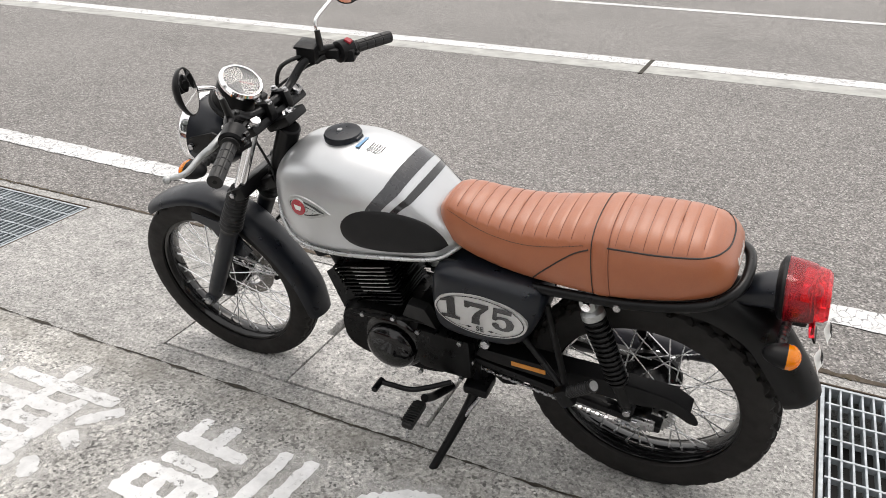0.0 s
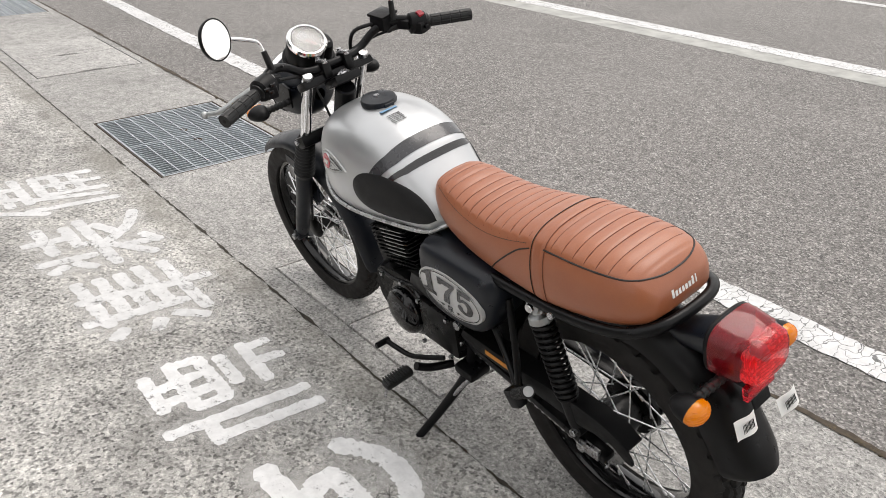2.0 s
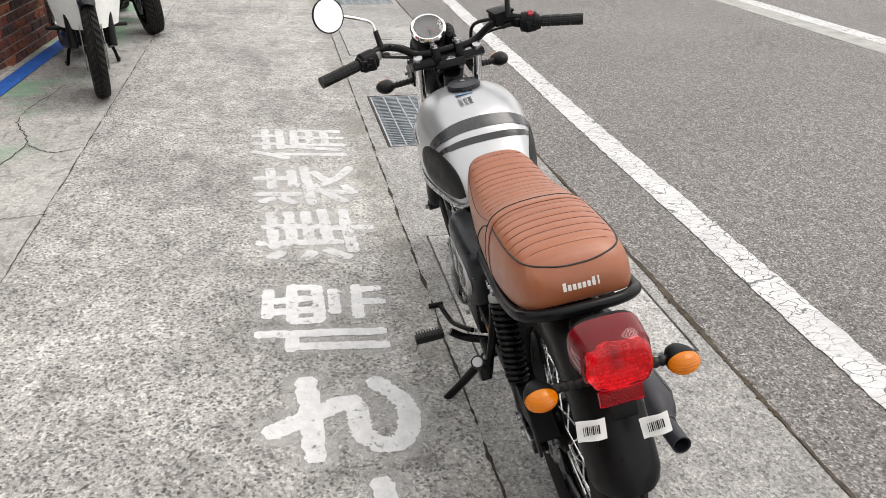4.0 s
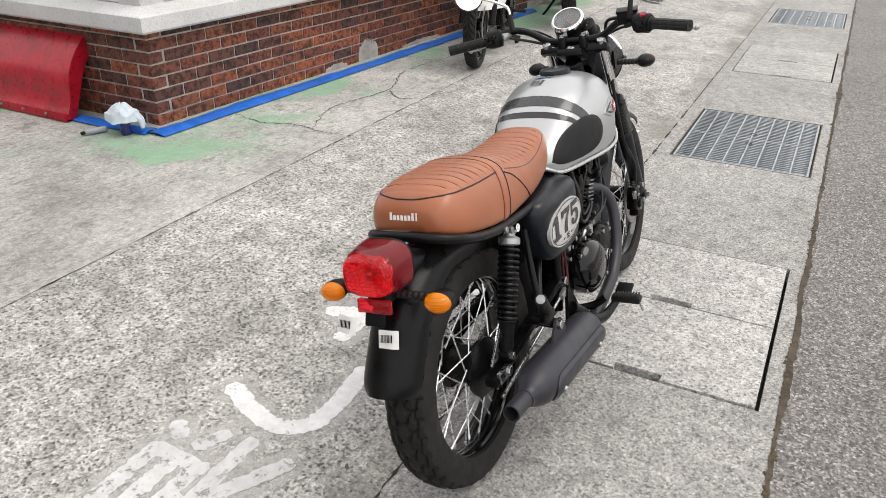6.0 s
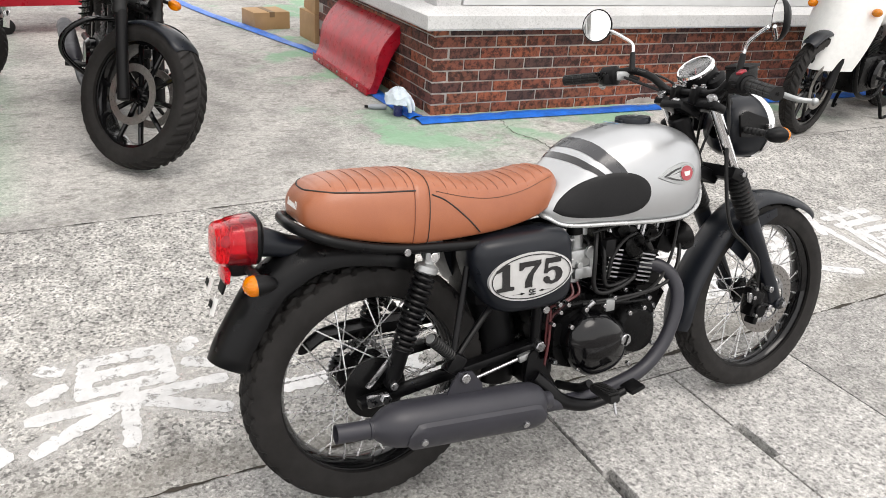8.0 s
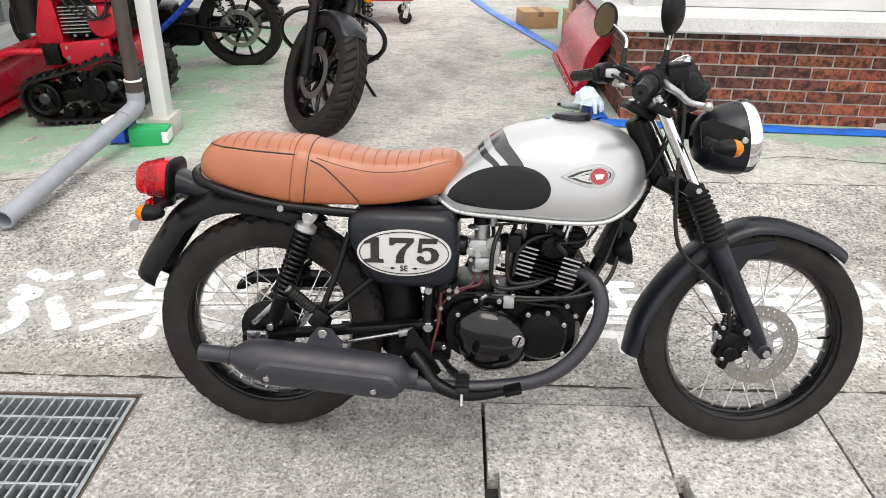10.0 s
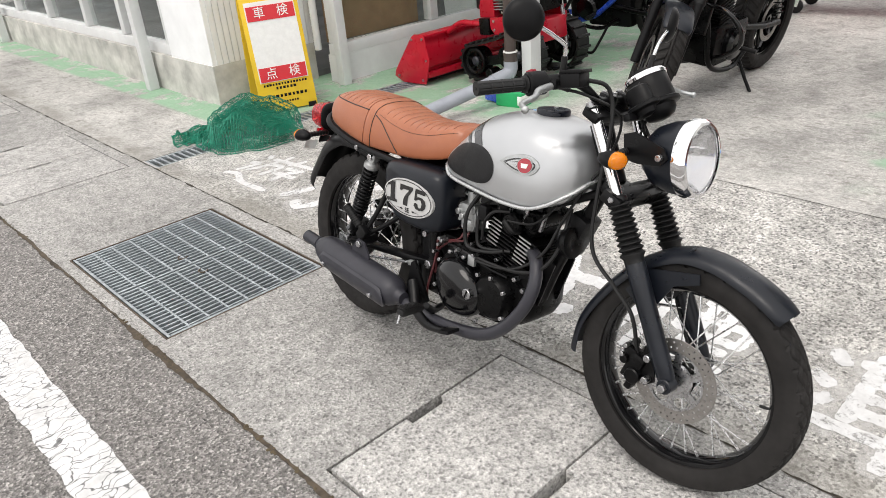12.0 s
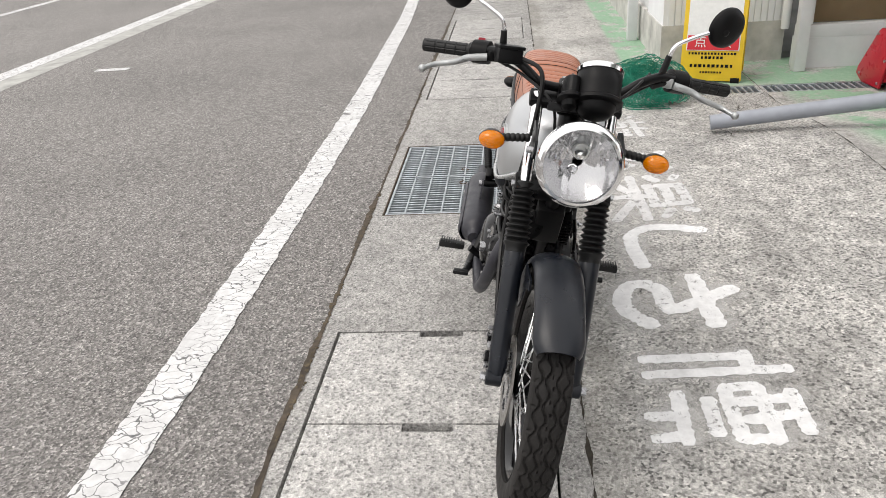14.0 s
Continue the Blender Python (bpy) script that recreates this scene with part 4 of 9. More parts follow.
def spoked_wheel(name, at, r, w, kind, rim_r, drum):
    rim = bmesh.new()
    k = w * 0.33
    lathe(rim, [(rim_r - 0.006, -k), (rim_r + 0.006, -k - 0.002), (rim_r + 0.004, -k * 0.75), (rim_r - 0.006, -k * 0.55), (rim_r - 0.0095, 0), (rim_r - 0.006, k * 0.55),
                (rim_r + 0.004, k * 0.75), (rim_r + 0.006, k + 0.002), (rim_r - 0.005, k), (rim_r - 0.014, k * 0.62), (rim_r - 0.0175, 0), (rim_r - 0.014, -k * 0.62)], seg=96, closed=True)
    wheel = part(name, rim, GLOSS, bike, "black rim wheel with bright wire spokes", at=at @ rot("X", 90))
    part("tyre", tyre_mesh(r, w, kind), TYRE, wheel, "black tyre with a worn block tread")
    hub = bmesh.new()
    hr = 0.068 if drum else 0.045
    lathe(hub, [(0.012, -0.055), (hr * 0.8, -0.052), (hr, -0.044), (hr, -0.038), (hr * 0.75, -0.034), (hr * 0.72, 0.03), (hr, 0.036), (hr, 0.042), (hr * 0.7, 0.048), (0.012, 0.05)], seg=40)
    part("hub", hub, ENGINE, wheel)
    ends = 0.04
    sp = []
    for side in (-1, 1):
        for tilt in (-1, 1):
            bm = bmesh.new()
            a = radians(58 if drum else 72) * tilt
            p = Vector((hr * 0.95 * math.cos(a), hr * 0.95 * math.sin(a), side * (ends - 0.004 * (tilt > 0))))
            q = Vector((rim_r - 0.013, 0, side * 0.004))
            rod(bm, p, q, 0.002, seg=6)
            rod(bm, q - (q - p).normalized() * 0.018, q, 0.0032, seg=6)
            sp.append((mesh_of("spoke", bm, SPOKE), side, tilt))
    for i in range(9):
        for j, (me, side, tilt) in enumerate(sp):
            off = {(-1, -1): 0, (-1, 1): 20, (1, -1): 10, (1, 1): 30}[(side, tilt)]
            part("spoke", me, SPOKE, wheel, at=rot("Z", i * 40 + off))
    part("valve", rod(bmesh.new(), (rim_r - 0.02, 0, 0), (rim_r - 0.042, 0, 0.004), 0.004, seg=8), RUBBER, wheel)
    return wheel


fw = spoked_wheel("front_wheel", STEER @ Matrix.Translation(AX_F), R_F, 0.088, 0, 0.237, False)
part("brake_disc", disc_plate(0.112, 0.079, 34), DISC, fw, "drilled steel brake disc", at=move(0, 0, 0.062))
car = bmesh.new()
wins = []
for k in range(6):
    a = k * math.tau / 6
    wins.append([(r * math.cos(a + d), r * math.sin(a + d)) for r, d in ((0.036, -0.24), (0.07, -0.39), (0.0735, -0.2), (0.0745, 0.0), (0.0735, 0.2), (0.07, 0.39), (0.036, 0.24))])
join(car, flat_curve([ellipse(0, 0, 0.0805, 0.0805, 72)] + wins, 0.0025))
bmesh.ops.translate(car, vec=(0, 0, 0.0615), verts=car.verts)
lathe(car, [(0.02, 0.05), (0.045, 0.052), (0.045, 0.064), (0.02, 0.066)], seg=30)
part("disc_carrier", car, STEEL, fw)
rw = spoked_wheel("rear_wheel", Matrix.Translation(AX_R), R_R, 0.108, 1, 0.231, True)
part("drum_plate", lathe(bmesh.new(), [(0.02, 0.042), (0.076, 0.046), (0.078, 0.056), (0.06, 0.064), (0.03, 0.07), (0.014, 0.074)], seg=40), ENGINE, rw)
spr = bmesh.new()
teeth = [((0.078 if k % 2 else 0.085) * math.cos(math.tau * k / 84), (0.078 if k % 2 else 0.085) * math.sin(math.tau * k / 84)) for k in range(84)]
join(spr, flat_curve([teeth, ellipse(0, 0, 0.03, 0.03, 24)] + [ellipse(0.056 * math.cos(a), 0.056 * math.sin(a), 0.013, 0.013, 16) for a in [k * math.tau / 6 for k in range(6)]], 0.003))
part("sprocket", spr, STEEL, rw, at=move(0, 0, -0.068))
arm = bmesh.new()
rod(arm, (0.035, 0.03, 0.07), (0.035, 0.03, 0.098), 0.008)
block(arm, (0.1, 0.014, 0.006), move(0.0, 0.06, 0.095) @ rot("Z", 45), 0.002)
part("brake_arm", arm, STEEL, rw)


# -- front fork --
def fork_at(t):
    """A point of the fork's line, 0 at the top yoke, 1 at the axle."""
    a, b = Vector((0.998, 0, 0.925)), Vector((1.318, 0, R_F))
    return a + (b - a) * t


def fork_leg(s):
    y = Vector((0, s * 0.093, 0))
    front("fork_tube", rod(bmesh.new(), fork_at(-0.03) + y, fork_at(0.4) + y, 0.0152, seg=20), CHROME, label="bright chrome fork tube")
    d = (fork_at(1) - fork_at(0)).normalized()
    g0, g1 = fork_at(0.3) + y, fork_at(0.545) + y
    L = (g1 - g0).length
    prof = [(0.02, -0.004), (0.024, 0.0), (0.024, 0.012)]
    for k in range(10):
        h0 = 0.014 + (L - 0.03) * k / 10
        hh = (L - 0.03) / 10
        rad = 0.0265 + 0.004 * k / 10
        prof += [(rad - 0.0055, h0), (rad + 0.003, h0 + hh * 0.45), (rad + 0.003, h0 + hh * 0.6)]
    prof += [(0.026, L - 0.012), (0.026, L)]
    front("fork_gaiter", lathe(bmesh.new(), prof, axis_to(g0, g1), 24), RUBBER, label="black ribbed rubber fork gaiter")
    low = bmesh.new()
    lathe(low, [(0.0235, 0), (0.026, 0.006), (0.025, 0.1), (0.024, 0.26), (0.022, 0.3), (0.016, 0.318)], axis_to(fork_at(0.54) + y, fork_at(1.03) + y), 24)
    rod(low, AX_F + Vector((0, s * 0.078, 0)), AX_F + Vector((0, s * 0.118, 0)), 0.02)
    leg = front("fork_lower", low, FENDER, label="matt black fork lower leg")
    front("axle_nut", rod(bmesh.new(), AX_F + Vector((0, s * 0.118, 0)), AX_F + Vector((0, s * 0.132, 0)), 0.011, seg=6), STEEL, leg)
    front("clamp_bolt", rod(bmesh.new(), fork_at(0.305) + y + Vector((0.0, s * 0.022, 0)), fork_at(0.305) + y + Vector((0.0, s * 0.034, 0)), 0.008, seg=6), STEEL, leg)


both(fork_leg)
yt = bmesh.new()
block(yt, (0.05, 0.23, 0.024), Matrix.Translation(fork_at(0) + Vector((-0.004, 0, 0.004))) @ rot("Y", 25), 0.008)
block(yt, (0.08, 0.085, 0.026), Matrix.Translation(S0 + Vector((0.016, 0, 0.0))) @ rot("Y", 25), 0.01)
front("top_yoke", yt, BLACK)
yb = bmesh.new()
block(yb, (0.06, 0.24, 0.036), Matrix.Translation(fork_at(0.31) + Vector((-0.008, 0, 0))) @ rot("Y", 25), 0.01)
block(yb, (0.08, 0.09, 0.036), Matrix.Translation(S1 + Vector((0.014, 0, 0.0))) @ rot("Y", 25), 0.01)
front("lower_yoke", yb, BLACK)
front("stem_nut", lathe(bmesh.new(), [(0.021, 0), (0.021, 0.004), (0.015, 0.005), (0.014, 0.014), (0.009, 0.017), (0.007, 0.012)], axis_to(S0 + Vector((0, 0, 0.012)), S0 + Vector((-0.006, 0, 0.03))), 20), STEEL)
both(lambda s: front("fork_cap", rod(bmesh.new(), fork_at(-0.035) + Vector((0, s * 0.093, 0)), fork_at(-0.058) + Vector((0, s * 0.093, 0)), 0.014, seg=20), STEEL))
part("steering_head", rod(bmesh.new(), S0 - Vector((-0.01, 0, 0.02)), S1 + Vector((-0.006, 0, 0.015)), 0.03), BLACK, bike)

# -- handlebar and controls --
BAR = [(0.908, 0.27, 1.001), (0.958, 0.205, 1.018), (0.985, 0.15, 1.003), (0.998, 0.1, 0.97), (0.992, 0.06, 0.962)]
front("handlebar", sweep(bmesh.new(), BAR + [(0.99, 0, 0.962)] + [(x, -y, z) for x, y, z in BAR[::-1]], 0.0115, 14), BLACK, label="black tubular handlebar")


def bar_clamp(s):
    c = bmesh.new()
    block(c, (0.046, 0.026, 0.05), move(0.988, s * 0.036, 0.955) @ rot("Y", 12), 0.008)
    cl = front("bar_clamp", c, BLACK)
    for dx in (-0.016, 0.016):
        front("clamp_bolt", rod(bmesh.new(), (0.992 + dx, s * 0.036, 0.976), (0.993 + dx, s * 0.036, 0.986), 0.0072, seg=6), STEEL, cl)
        front("washer", rod(bmesh.new(), (0.992 + dx, s * 0.036, 0.9765), (0.992 + dx, s * 0.036, 0.9805), 0.0098, seg=18), STEEL, cl)


both(bar_clamp)


AIM_L, AIM_R = (-0.88, -0.42, 0.1), (-0.8, 0.58, 0.0)


def controls(s):
    g0, g1 = Vector((0.908, s * 0.272, 1.0)), Vector((0.86, s * 0.395, 0.987))
    L = (g1 - g0).length
    gm = axis_to(g0, g1)
    rings = []
    for k in range(61):
        u = k / 60
        pad_u = u > 0.08 and u < 0.94 and ((u - 0.08) / 0.215) % 1 > 0.07
        base = 0.0212 if u < 0.05 else 0.0166 + 0.0012 * max(0.0, u - 0.8)
        rings.append([gm @ Vector(((base - (0.0 if u < 0.05 or u > 0.94 or (pad_u and j % 6 > 0) else 0.0016)) * math.cos(math.tau * j / 48), (base - (0.0 if u < 0.05 or u > 0.94 or (pad_u and j % 6 > 0) else 0.0016)) * math.sin(math.tau * j / 48), L * u)) for j in range(48)])
    grip = front("grip", loft(bmesh.new(), rings), RUBBER, label="black block-patterned rubber grip", sharp=30)
    front("end_hole", rod(bmesh.new(), gm @ Vector((0, 0, L - 0.001)), gm @ Vector((0, 0, L + 0.0006)), 0.005), ENGINE, grip)
    d = (g1 - g0).normalized()
    hb = bmesh.new()
    c0 = g0 - d * 0.042
    m = axis_to(c0, g0)
    lathe(hb, [(0.022, -0.01), (0.0285, -0.006), (0.0295, 0.012), (0.029, 0.036), (0.0235, 0.041)], m, 28)
    block(hb, (0.036, 0.05, 0.034), Matrix.Translation(c0 + d * 0.018 + Vector((-0.012, 0, -0.008))) @ rot("Z", -s * 17), 0.008)
    sw = front("switch_box", hb, PLASTIC, label="black switch box on the handlebar")
    if s < 0:
        front("kill_switch", block(bmesh.new(), (0.02, 0.018, 0.01), Matrix.Translation(c0 + d * 0.02 + Vector((-0.012, 0, 0.026))) @ rot("Y", -25), 0.003), SWITCH_RED, sw, "red stop switch")
        front("starter_button", block(bmesh.new(), (0.012, 0.014, 0.01), Matrix.Translation(c0 + d * 0.02 + Vector((-0.034, 0, -0.006))), 0.003), PLASTIC, sw)
    else:
        for k in range(3):
            front("switch", block(bmesh.new(), (0.008, 0.014, 0.01), Matrix.Translation(c0 + d * (0.006 + 0.012 * k) + Vector((-0.034, 0, 0.008 - 0.012 * (k % 2)))), 0.002), GLOSS, sw)
    # lever with a ball end
    lv = bmesh.new()
    sweep(lv, [c0 + Vector((0.03, 0, -0.004)), c0 + d * 0.05 + Vector((0.05, 0, -0.008)), g0 + d * 0.04 + Vector((0.075, 0, -0.016)), g0 + d * 0.09 + Vector((0.098, s * 0.004, -0.024)), Vector((1.004, s * 0.382, 0.962))],
          [0.0095, 0.009, 0.0075, 0.0068, 0.0055], 10)
    ball(lv, Matrix.Translation((1.005, s * 0.386, 0.961)) @ Matrix.Scale(0.0095, 4), 12, 8)
    front("lever", lv, ALLOY, label="cast alloy hand lever with a ball end")
    pv = front("lever_bracket", block(bmesh.new(), (0.045, 0.03, 0.026), Matrix.Translation(c0 + Vector((0.016, s * -0.012, 0))) @ rot("Z", -s * 17), 0.006), ALLOY if s > 0 else PLASTIC)
    front("boot", rod(bmesh.new(), c0 + Vector((0.03, s * -0.02, 0)), c0 + Vector((0.045, s * -0.055, -0.012)), 0.0075), RUBBER, pv)
    # mirror on a cranked stem
    base = Vector((0.957, s * 0.197, 1.03))
    top, bend = Vector((0.945, s * 0.285, 1.135)), Vector((0.965, s * 0.21, 1.095))
    front("mirror_boot", rod(bmesh.new(), base - Vector((0, 0, 0.01)), Vector((0.962, s * 0.203, 1.072)), 0.0095, 0.0075), RUBBER)
    front("mirror_stem", sweep(bmesh.new(), [Vector((0.961, s * 0.202, 1.06)), bend, Vector((0.955, s * 0.245, 1.117)), top], 0.005, 10), CHROME, label="bright chrome mirror stem")
    c = Vector((0.928, s * 0.328, 1.15))
    aim = (Vector(AIM_L if s > 0 else AIM_R)).normalized()
    mm = Matrix.Translation(c) @ aim.to_track_quat("Z", "Y").to_matrix().to_4x4()
    shell = front("mirror", lathe(bmesh.new(), [(0.012, -0.02), (0.034, -0.016), (0.047, -0.006), (0.0495, 0.002), (0.0485, 0.005), (0.0455, 0.004)], mm, 36), PLASTIC, label="round black rear-view mirror")
    front("mirror_glass", lathe(bmesh.new(), [(0.0455, 0.0042), (0.03, 0.0046), (0.004, 0.0048)], mm, 36), MIRROR, shell)
    front("mirror_joint", ball(bmesh.new(), Matrix.Translation(c - aim * 0.016 + Vector((0.0, -s * 0.014, -0.006))) @ Matrix.Scale(0.012, 4), 12, 8), PLASTIC, shell)


both(controls)
mc = bmesh.new()
block(mc, (0.052, 0.062, 0.036), move(0.985, -0.183, 1.018) @ rot("Z", 12) @ rot("Y", -8), 0.006)
block(mc, (0.056, 0.066, 0.008), move(0.985, -0.183, 1.039) @ rot("Z", 12) @ rot("Y", -8), 0.002)
front("brake_reservoir", mc, PLASTIC, label="black front brake fluid reservoir")
cables = (
    ("brake_hose", [(0.99, -0.16, 1.02), (1.03, -0.1, 1.0), (1.05, -0.095, 0.9), (1.045, -0.105, 0.76), (1.06, -0.12, 0.6), (1.14, -0.12, 0.52), (1.2, -0.115, 0.46), (1.225, -0.1, 0.36)], 0.0055),
    ("clutch_cable", [(0.955, 0.17, 1.02), (1.03, 0.12, 0.99), (1.06, 0.05, 0.92), (1.03, 0.03, 0.8), (0.98, 0.06, 0.72), (0.88, 0.08, 0.62)], 0.0035),
    ("throttle_cable", [(0.93, -0.23, 1.0), (1.0, -0.14, 0.98), (1.05, -0.06, 0.93), (1.02, -0.04, 0.82), (0.96, -0.05, 0.73), (0.85, -0.07, 0.66), (0.6, -0.08, 0.63)], 0.0038),
    ("wiring_loom", [(0.93, 0.2, 1.0), (0.98, 0.13, 0.97), (1.04, 0.05, 0.93), (1.08, 0.04, 0.88)], 0.0045),
    ("speedometer_cable", [(1.06, 0.0, 0.95), (1.09, 0.05, 0.82), (1.12, 0.09, 0.66), (1.2, 0.075, 0.5), (1.28, 0.06, 0.36)], 0.004),
)
for name, pts, r in cables:
    front(name, sweep(bmesh.new(), pts, r, 8), RUBBER)

# -- gauge --
GM = Matrix.Translation((1.068, 0.034, 0.994)) @ rot("Y", -36)
gg = front("speedometer", lathe(bmesh.new(), [(0.018, -0.078), (0.034, -0.072), (0.043, -0.06), (0.046, -0.048), (0.057, -0.046), (0.0605, -0.043), (0.0605, -0.036), (0.057, -0.033), (0.0535, -0.032), (0.053, 0.0), (0.053, 0.028), (0.05, 0.032)], GM, 40), PLASTIC, label="round black speedometer with a chrome rim")
front("rim", lathe(bmesh.new(), [(0.05, 0.03), (0.0545, 0.031), (0.0555, 0.039), (0.051, 0.045), (0.0465, 0.044), (0.0455, 0.036)], GM, 48, closed=True), CHROME, gg)
front("dial", lathe(bmesh.new(), [(0.047, 0.035), (0.02, 0.0355), (0.002, 0.0356)], GM, 40), DIAL, gg)
tick = bmesh.new()
for k in range(23):
    a = radians(-40 + 260 * k / 22)
    block(tick, (0.007 if k % 2 == 0 else 0.004, 0.0012, 0.0006), GM @ rot("Z", math.degrees(a)) @ move(0.039, 0, 0.0362))
block(tick, (0.022, 0.01, 0.0006), GM @ move(-0.018, 0, 0.0362))
front("scale_marks", tick, PLASTIC, gg)
front("pointer", block(bmesh.new(), (0.034, 0.0016, 0.001), GM @ rot("Z", 220) @ move(0.013, 0, 0.0375)), SWITCH_RED, gg)
front("glass", lathe(bmesh.new(), [(0.0465, 0.042), (0.03, 0.0445), (0.002, 0.0455)], GM, 40), DIAL_GLASS, gg).visible_shadow = False
gp = bmesh.new()
PM = GM @ move(0, -0.063, 0) @ Matrix.Diagonal((1.5, 1.0, 1.0, 1.0))
lathe(gp, [(0.008, -0.066), (0.017, -0.06), (0.02, -0.048), (0.0275, -0.046), (0.0305, -0.043), (0.0305, -0.036), (0.0275, -0.033), (0.0225, -0.032), (0.0215, 0.0), (0.0195, 0.01), (0.014, 0.0145), (0.004, 0.0155)], PM, 28)
pod = front("warning_lamp_pod", gp, PLASTIC)
for k, mt in enumerate((GLOSS, GLOSS, GLOSS)):
    front("warning_lamp", rod(bmesh.new(), GM @ Vector((0.014 - 0.014 * k, -0.065, 0.01)), GM @ Vector((0.014 - 0.014 * k, -0.065, 0.0175)), 0.004), mt, pod)
front("gauge_bracket", block(bmesh.new(), (0.02, 0.15, 0.02), Matrix.Translation((1.075, 0, 0.935)) @ rot("Y", -24), 0.005), BLACK)

# -- headlamp --
HM = Matrix.Translation((1.226, 0.004, 0.855)) @ rot("Y", 84)
hl = front("headlamp", lathe(bmesh.new(), [(0.018, -0.122), (0.05, -0.112), (0.075, -0.085), (0.089, -0.045), (0.094, -0.006), (0.094, 0.0), (0.09, 0.0), (0.085, -0.045), (0.07, -0.08), (0.018, -0.112)], HM, 48, closed=True), FENDER, label="round headlamp with a black bowl and chrome rim")
front("rim", lathe(bmesh.new(), [(0.09, -0.006), (0.0975, -0.005), (0.099, 0.008), (0.097, 0.02), (0.09, 0.028), (0.0835, 0.029), (0.082, 0.02)], HM, 64, closed=True), CHROME, hl)
refl = bmesh.new()
rings = []
for k in range(13):
    u = k / 12
    ring = []
    for j in range(96):
        a = math.tau * j / 96
        rad = 0.083 * (1 - u) + 0.012 * u
        y = rad * math.sin(a)
        side = max(0.25, min(1.0, (0.3 - math.cos(a)) * 2.2))       # the foot of the bowl is smoother
        cell = noise.noise((math.floor(y / 0.0125) * 3.7 + 0.3, (k // 4) * 5.1 + 0.7, 0.5))
        flute = side * (1 - 0.6 * u) * (0.0095 * cell + 0.3 * ((y / 0.0125) % 1 - 0.5) * 0.0125 * (1 if cell > 0 else -1))
        ring.append(HM @ Vector((rad * math.cos(a), y, 0.016 - 0.05 * (1 - (rad / 0.083) ** 2) + flute)))
    rings.append(ring)
loft(refl, rings, caps=False)
front("reflector", refl, REFLECTOR, hl, "faceted bright reflector", sharp=12)
front("bulb_cap", lathe(bmesh.new(), [(0.011, -0.034), (0.011, -0.012), (0.008, -0.006), (0.003, -0.005)], HM @ move(-0.018, 0, 0), 24), CHROME, hl)
front("bulb_shield", lathe(bmesh.new(), [(0.0105, -0.03), (0.012, -0.028), (0.012, -0.014), (0.0095, -0.013)], HM @ move(0.016, -0.014, 0.0) @ rot("X", 12), 20, closed=True), CHROME, hl)
front("bulb_hood", lathe(bmesh.new(), [(0.012, -0.034), (0.019, -0.03), (0.018, -0.01), (0.014, -0.01)], HM @ move(-0.026, 0.0, 0.0), 28, closed=True), ALLOY, hl)
front("bulb_socket", rod(bmesh.new(), HM @ Vector((-0.03, 0, -0.034)), HM @ Vector((-0.03, 0, -0.024)), 0.0125), ALLOY, hl)
front("lens", lathe(bmesh.new(), [(0.083, 0.021), (0.07, 0.028), (0.045, 0.035), (0.02, 0.038), (0.002, 0.0385)], HM, 48), LENS, hl).visible_shadow = False


def lamp_ear(s):
    ear = slab_of(bmesh.new(), [(1.09, 0.9), (1.12, 0.91), (1.2, 0.885), (1.215, 0.862), (1.2, 0.842), (1.14, 0.835), (1.1, 0.84)], 0.006, move(0, s * 0.1, 0) @ Matrix(((1, 0, 0, 0), (0, 0, 1, 0), (0, 1, 0, 0), (0, 0, 0, 1))))
    e = front("lamp_bracket", ear, BLACK)
    front("bracket_bolt", rod(bmesh.new(), (1.198, s * 0.1, 0.862), (1.198, s * 0.116, 0.862), 0.008), STEEL, e)


both(lamp_ear)


def indicator(s, c, way, root, steer):
    """A winker: stalk, black shell, amber lens; way is +1 to the front, -1 to the back."""
    put = front if steer else (lambda n, bm, mt, parent=None, label="", **kw: part(n, bm, mt, parent or bike, label, **kw))
    c = Vector(c)
    m = Matrix.Translation(c) @ rot("Y", 90 * way)
    sc = Matrix.Diagonal((0.022, 0.031, 1, 1))
    body = lathe(bmesh.new(), [(0.2, -0.042), (0.55, -0.036), (0.85, -0.02), (1.0, 0.0), (1.0, 0.004)], m @ sc, 28)
    b = put("indicator", body, PLASTIC, label="amber indicator with a black shell")
    prof = [(0.98, 0.004), (0.96, 0.012), (0.82, 0.02), (0.55, 0.026), (0.2, 0.029), (0.02, 0.0295)]
    put("lens", lathe(bmesh.new(), prof, m @ sc, 28), AMBER, b, "amber ribbed lens").visible_shadow = False
    put("lamp_reflector", lathe(bmesh.new(), [(0.9, 0.008), (0.6, -0.004), (0.3, -0.012), (0.05, -0.014)], m @ sc, 28), REFLECTOR, b, sharp=20)
    rib = bmesh.new()
    for k in range(-3, 4):
        pts = [m @ sc @ Vector((0.25 * k, y, 0.005 + 0.0245 * math.sqrt(max(0, 1 - (0.25 * k) ** 2 - y * y)))) for y in [j / 6 * math.sqrt(max(0.01, 0.93 - (0.25 * k) ** 2)) for j in range(-6, 7)]]
        sweep(rib, pts, 0.0008, 5, 1)
    put("lens_rib", rib, AMBER, b)
    st = bmesh.new()
    root = Vector(root)
    prof = []
    L = (c - root).length
    for k in range(8):
        h = L * k / 8
        prof += [(0.0085, h), (0.0105, h + L / 24), (0.0105, h + L / 14)]
    lathe(st, prof, axis_to(root, c + Vector((-0.012 * way, 0, 0))), 14)
    put("stalk", st, RUBBER, b)


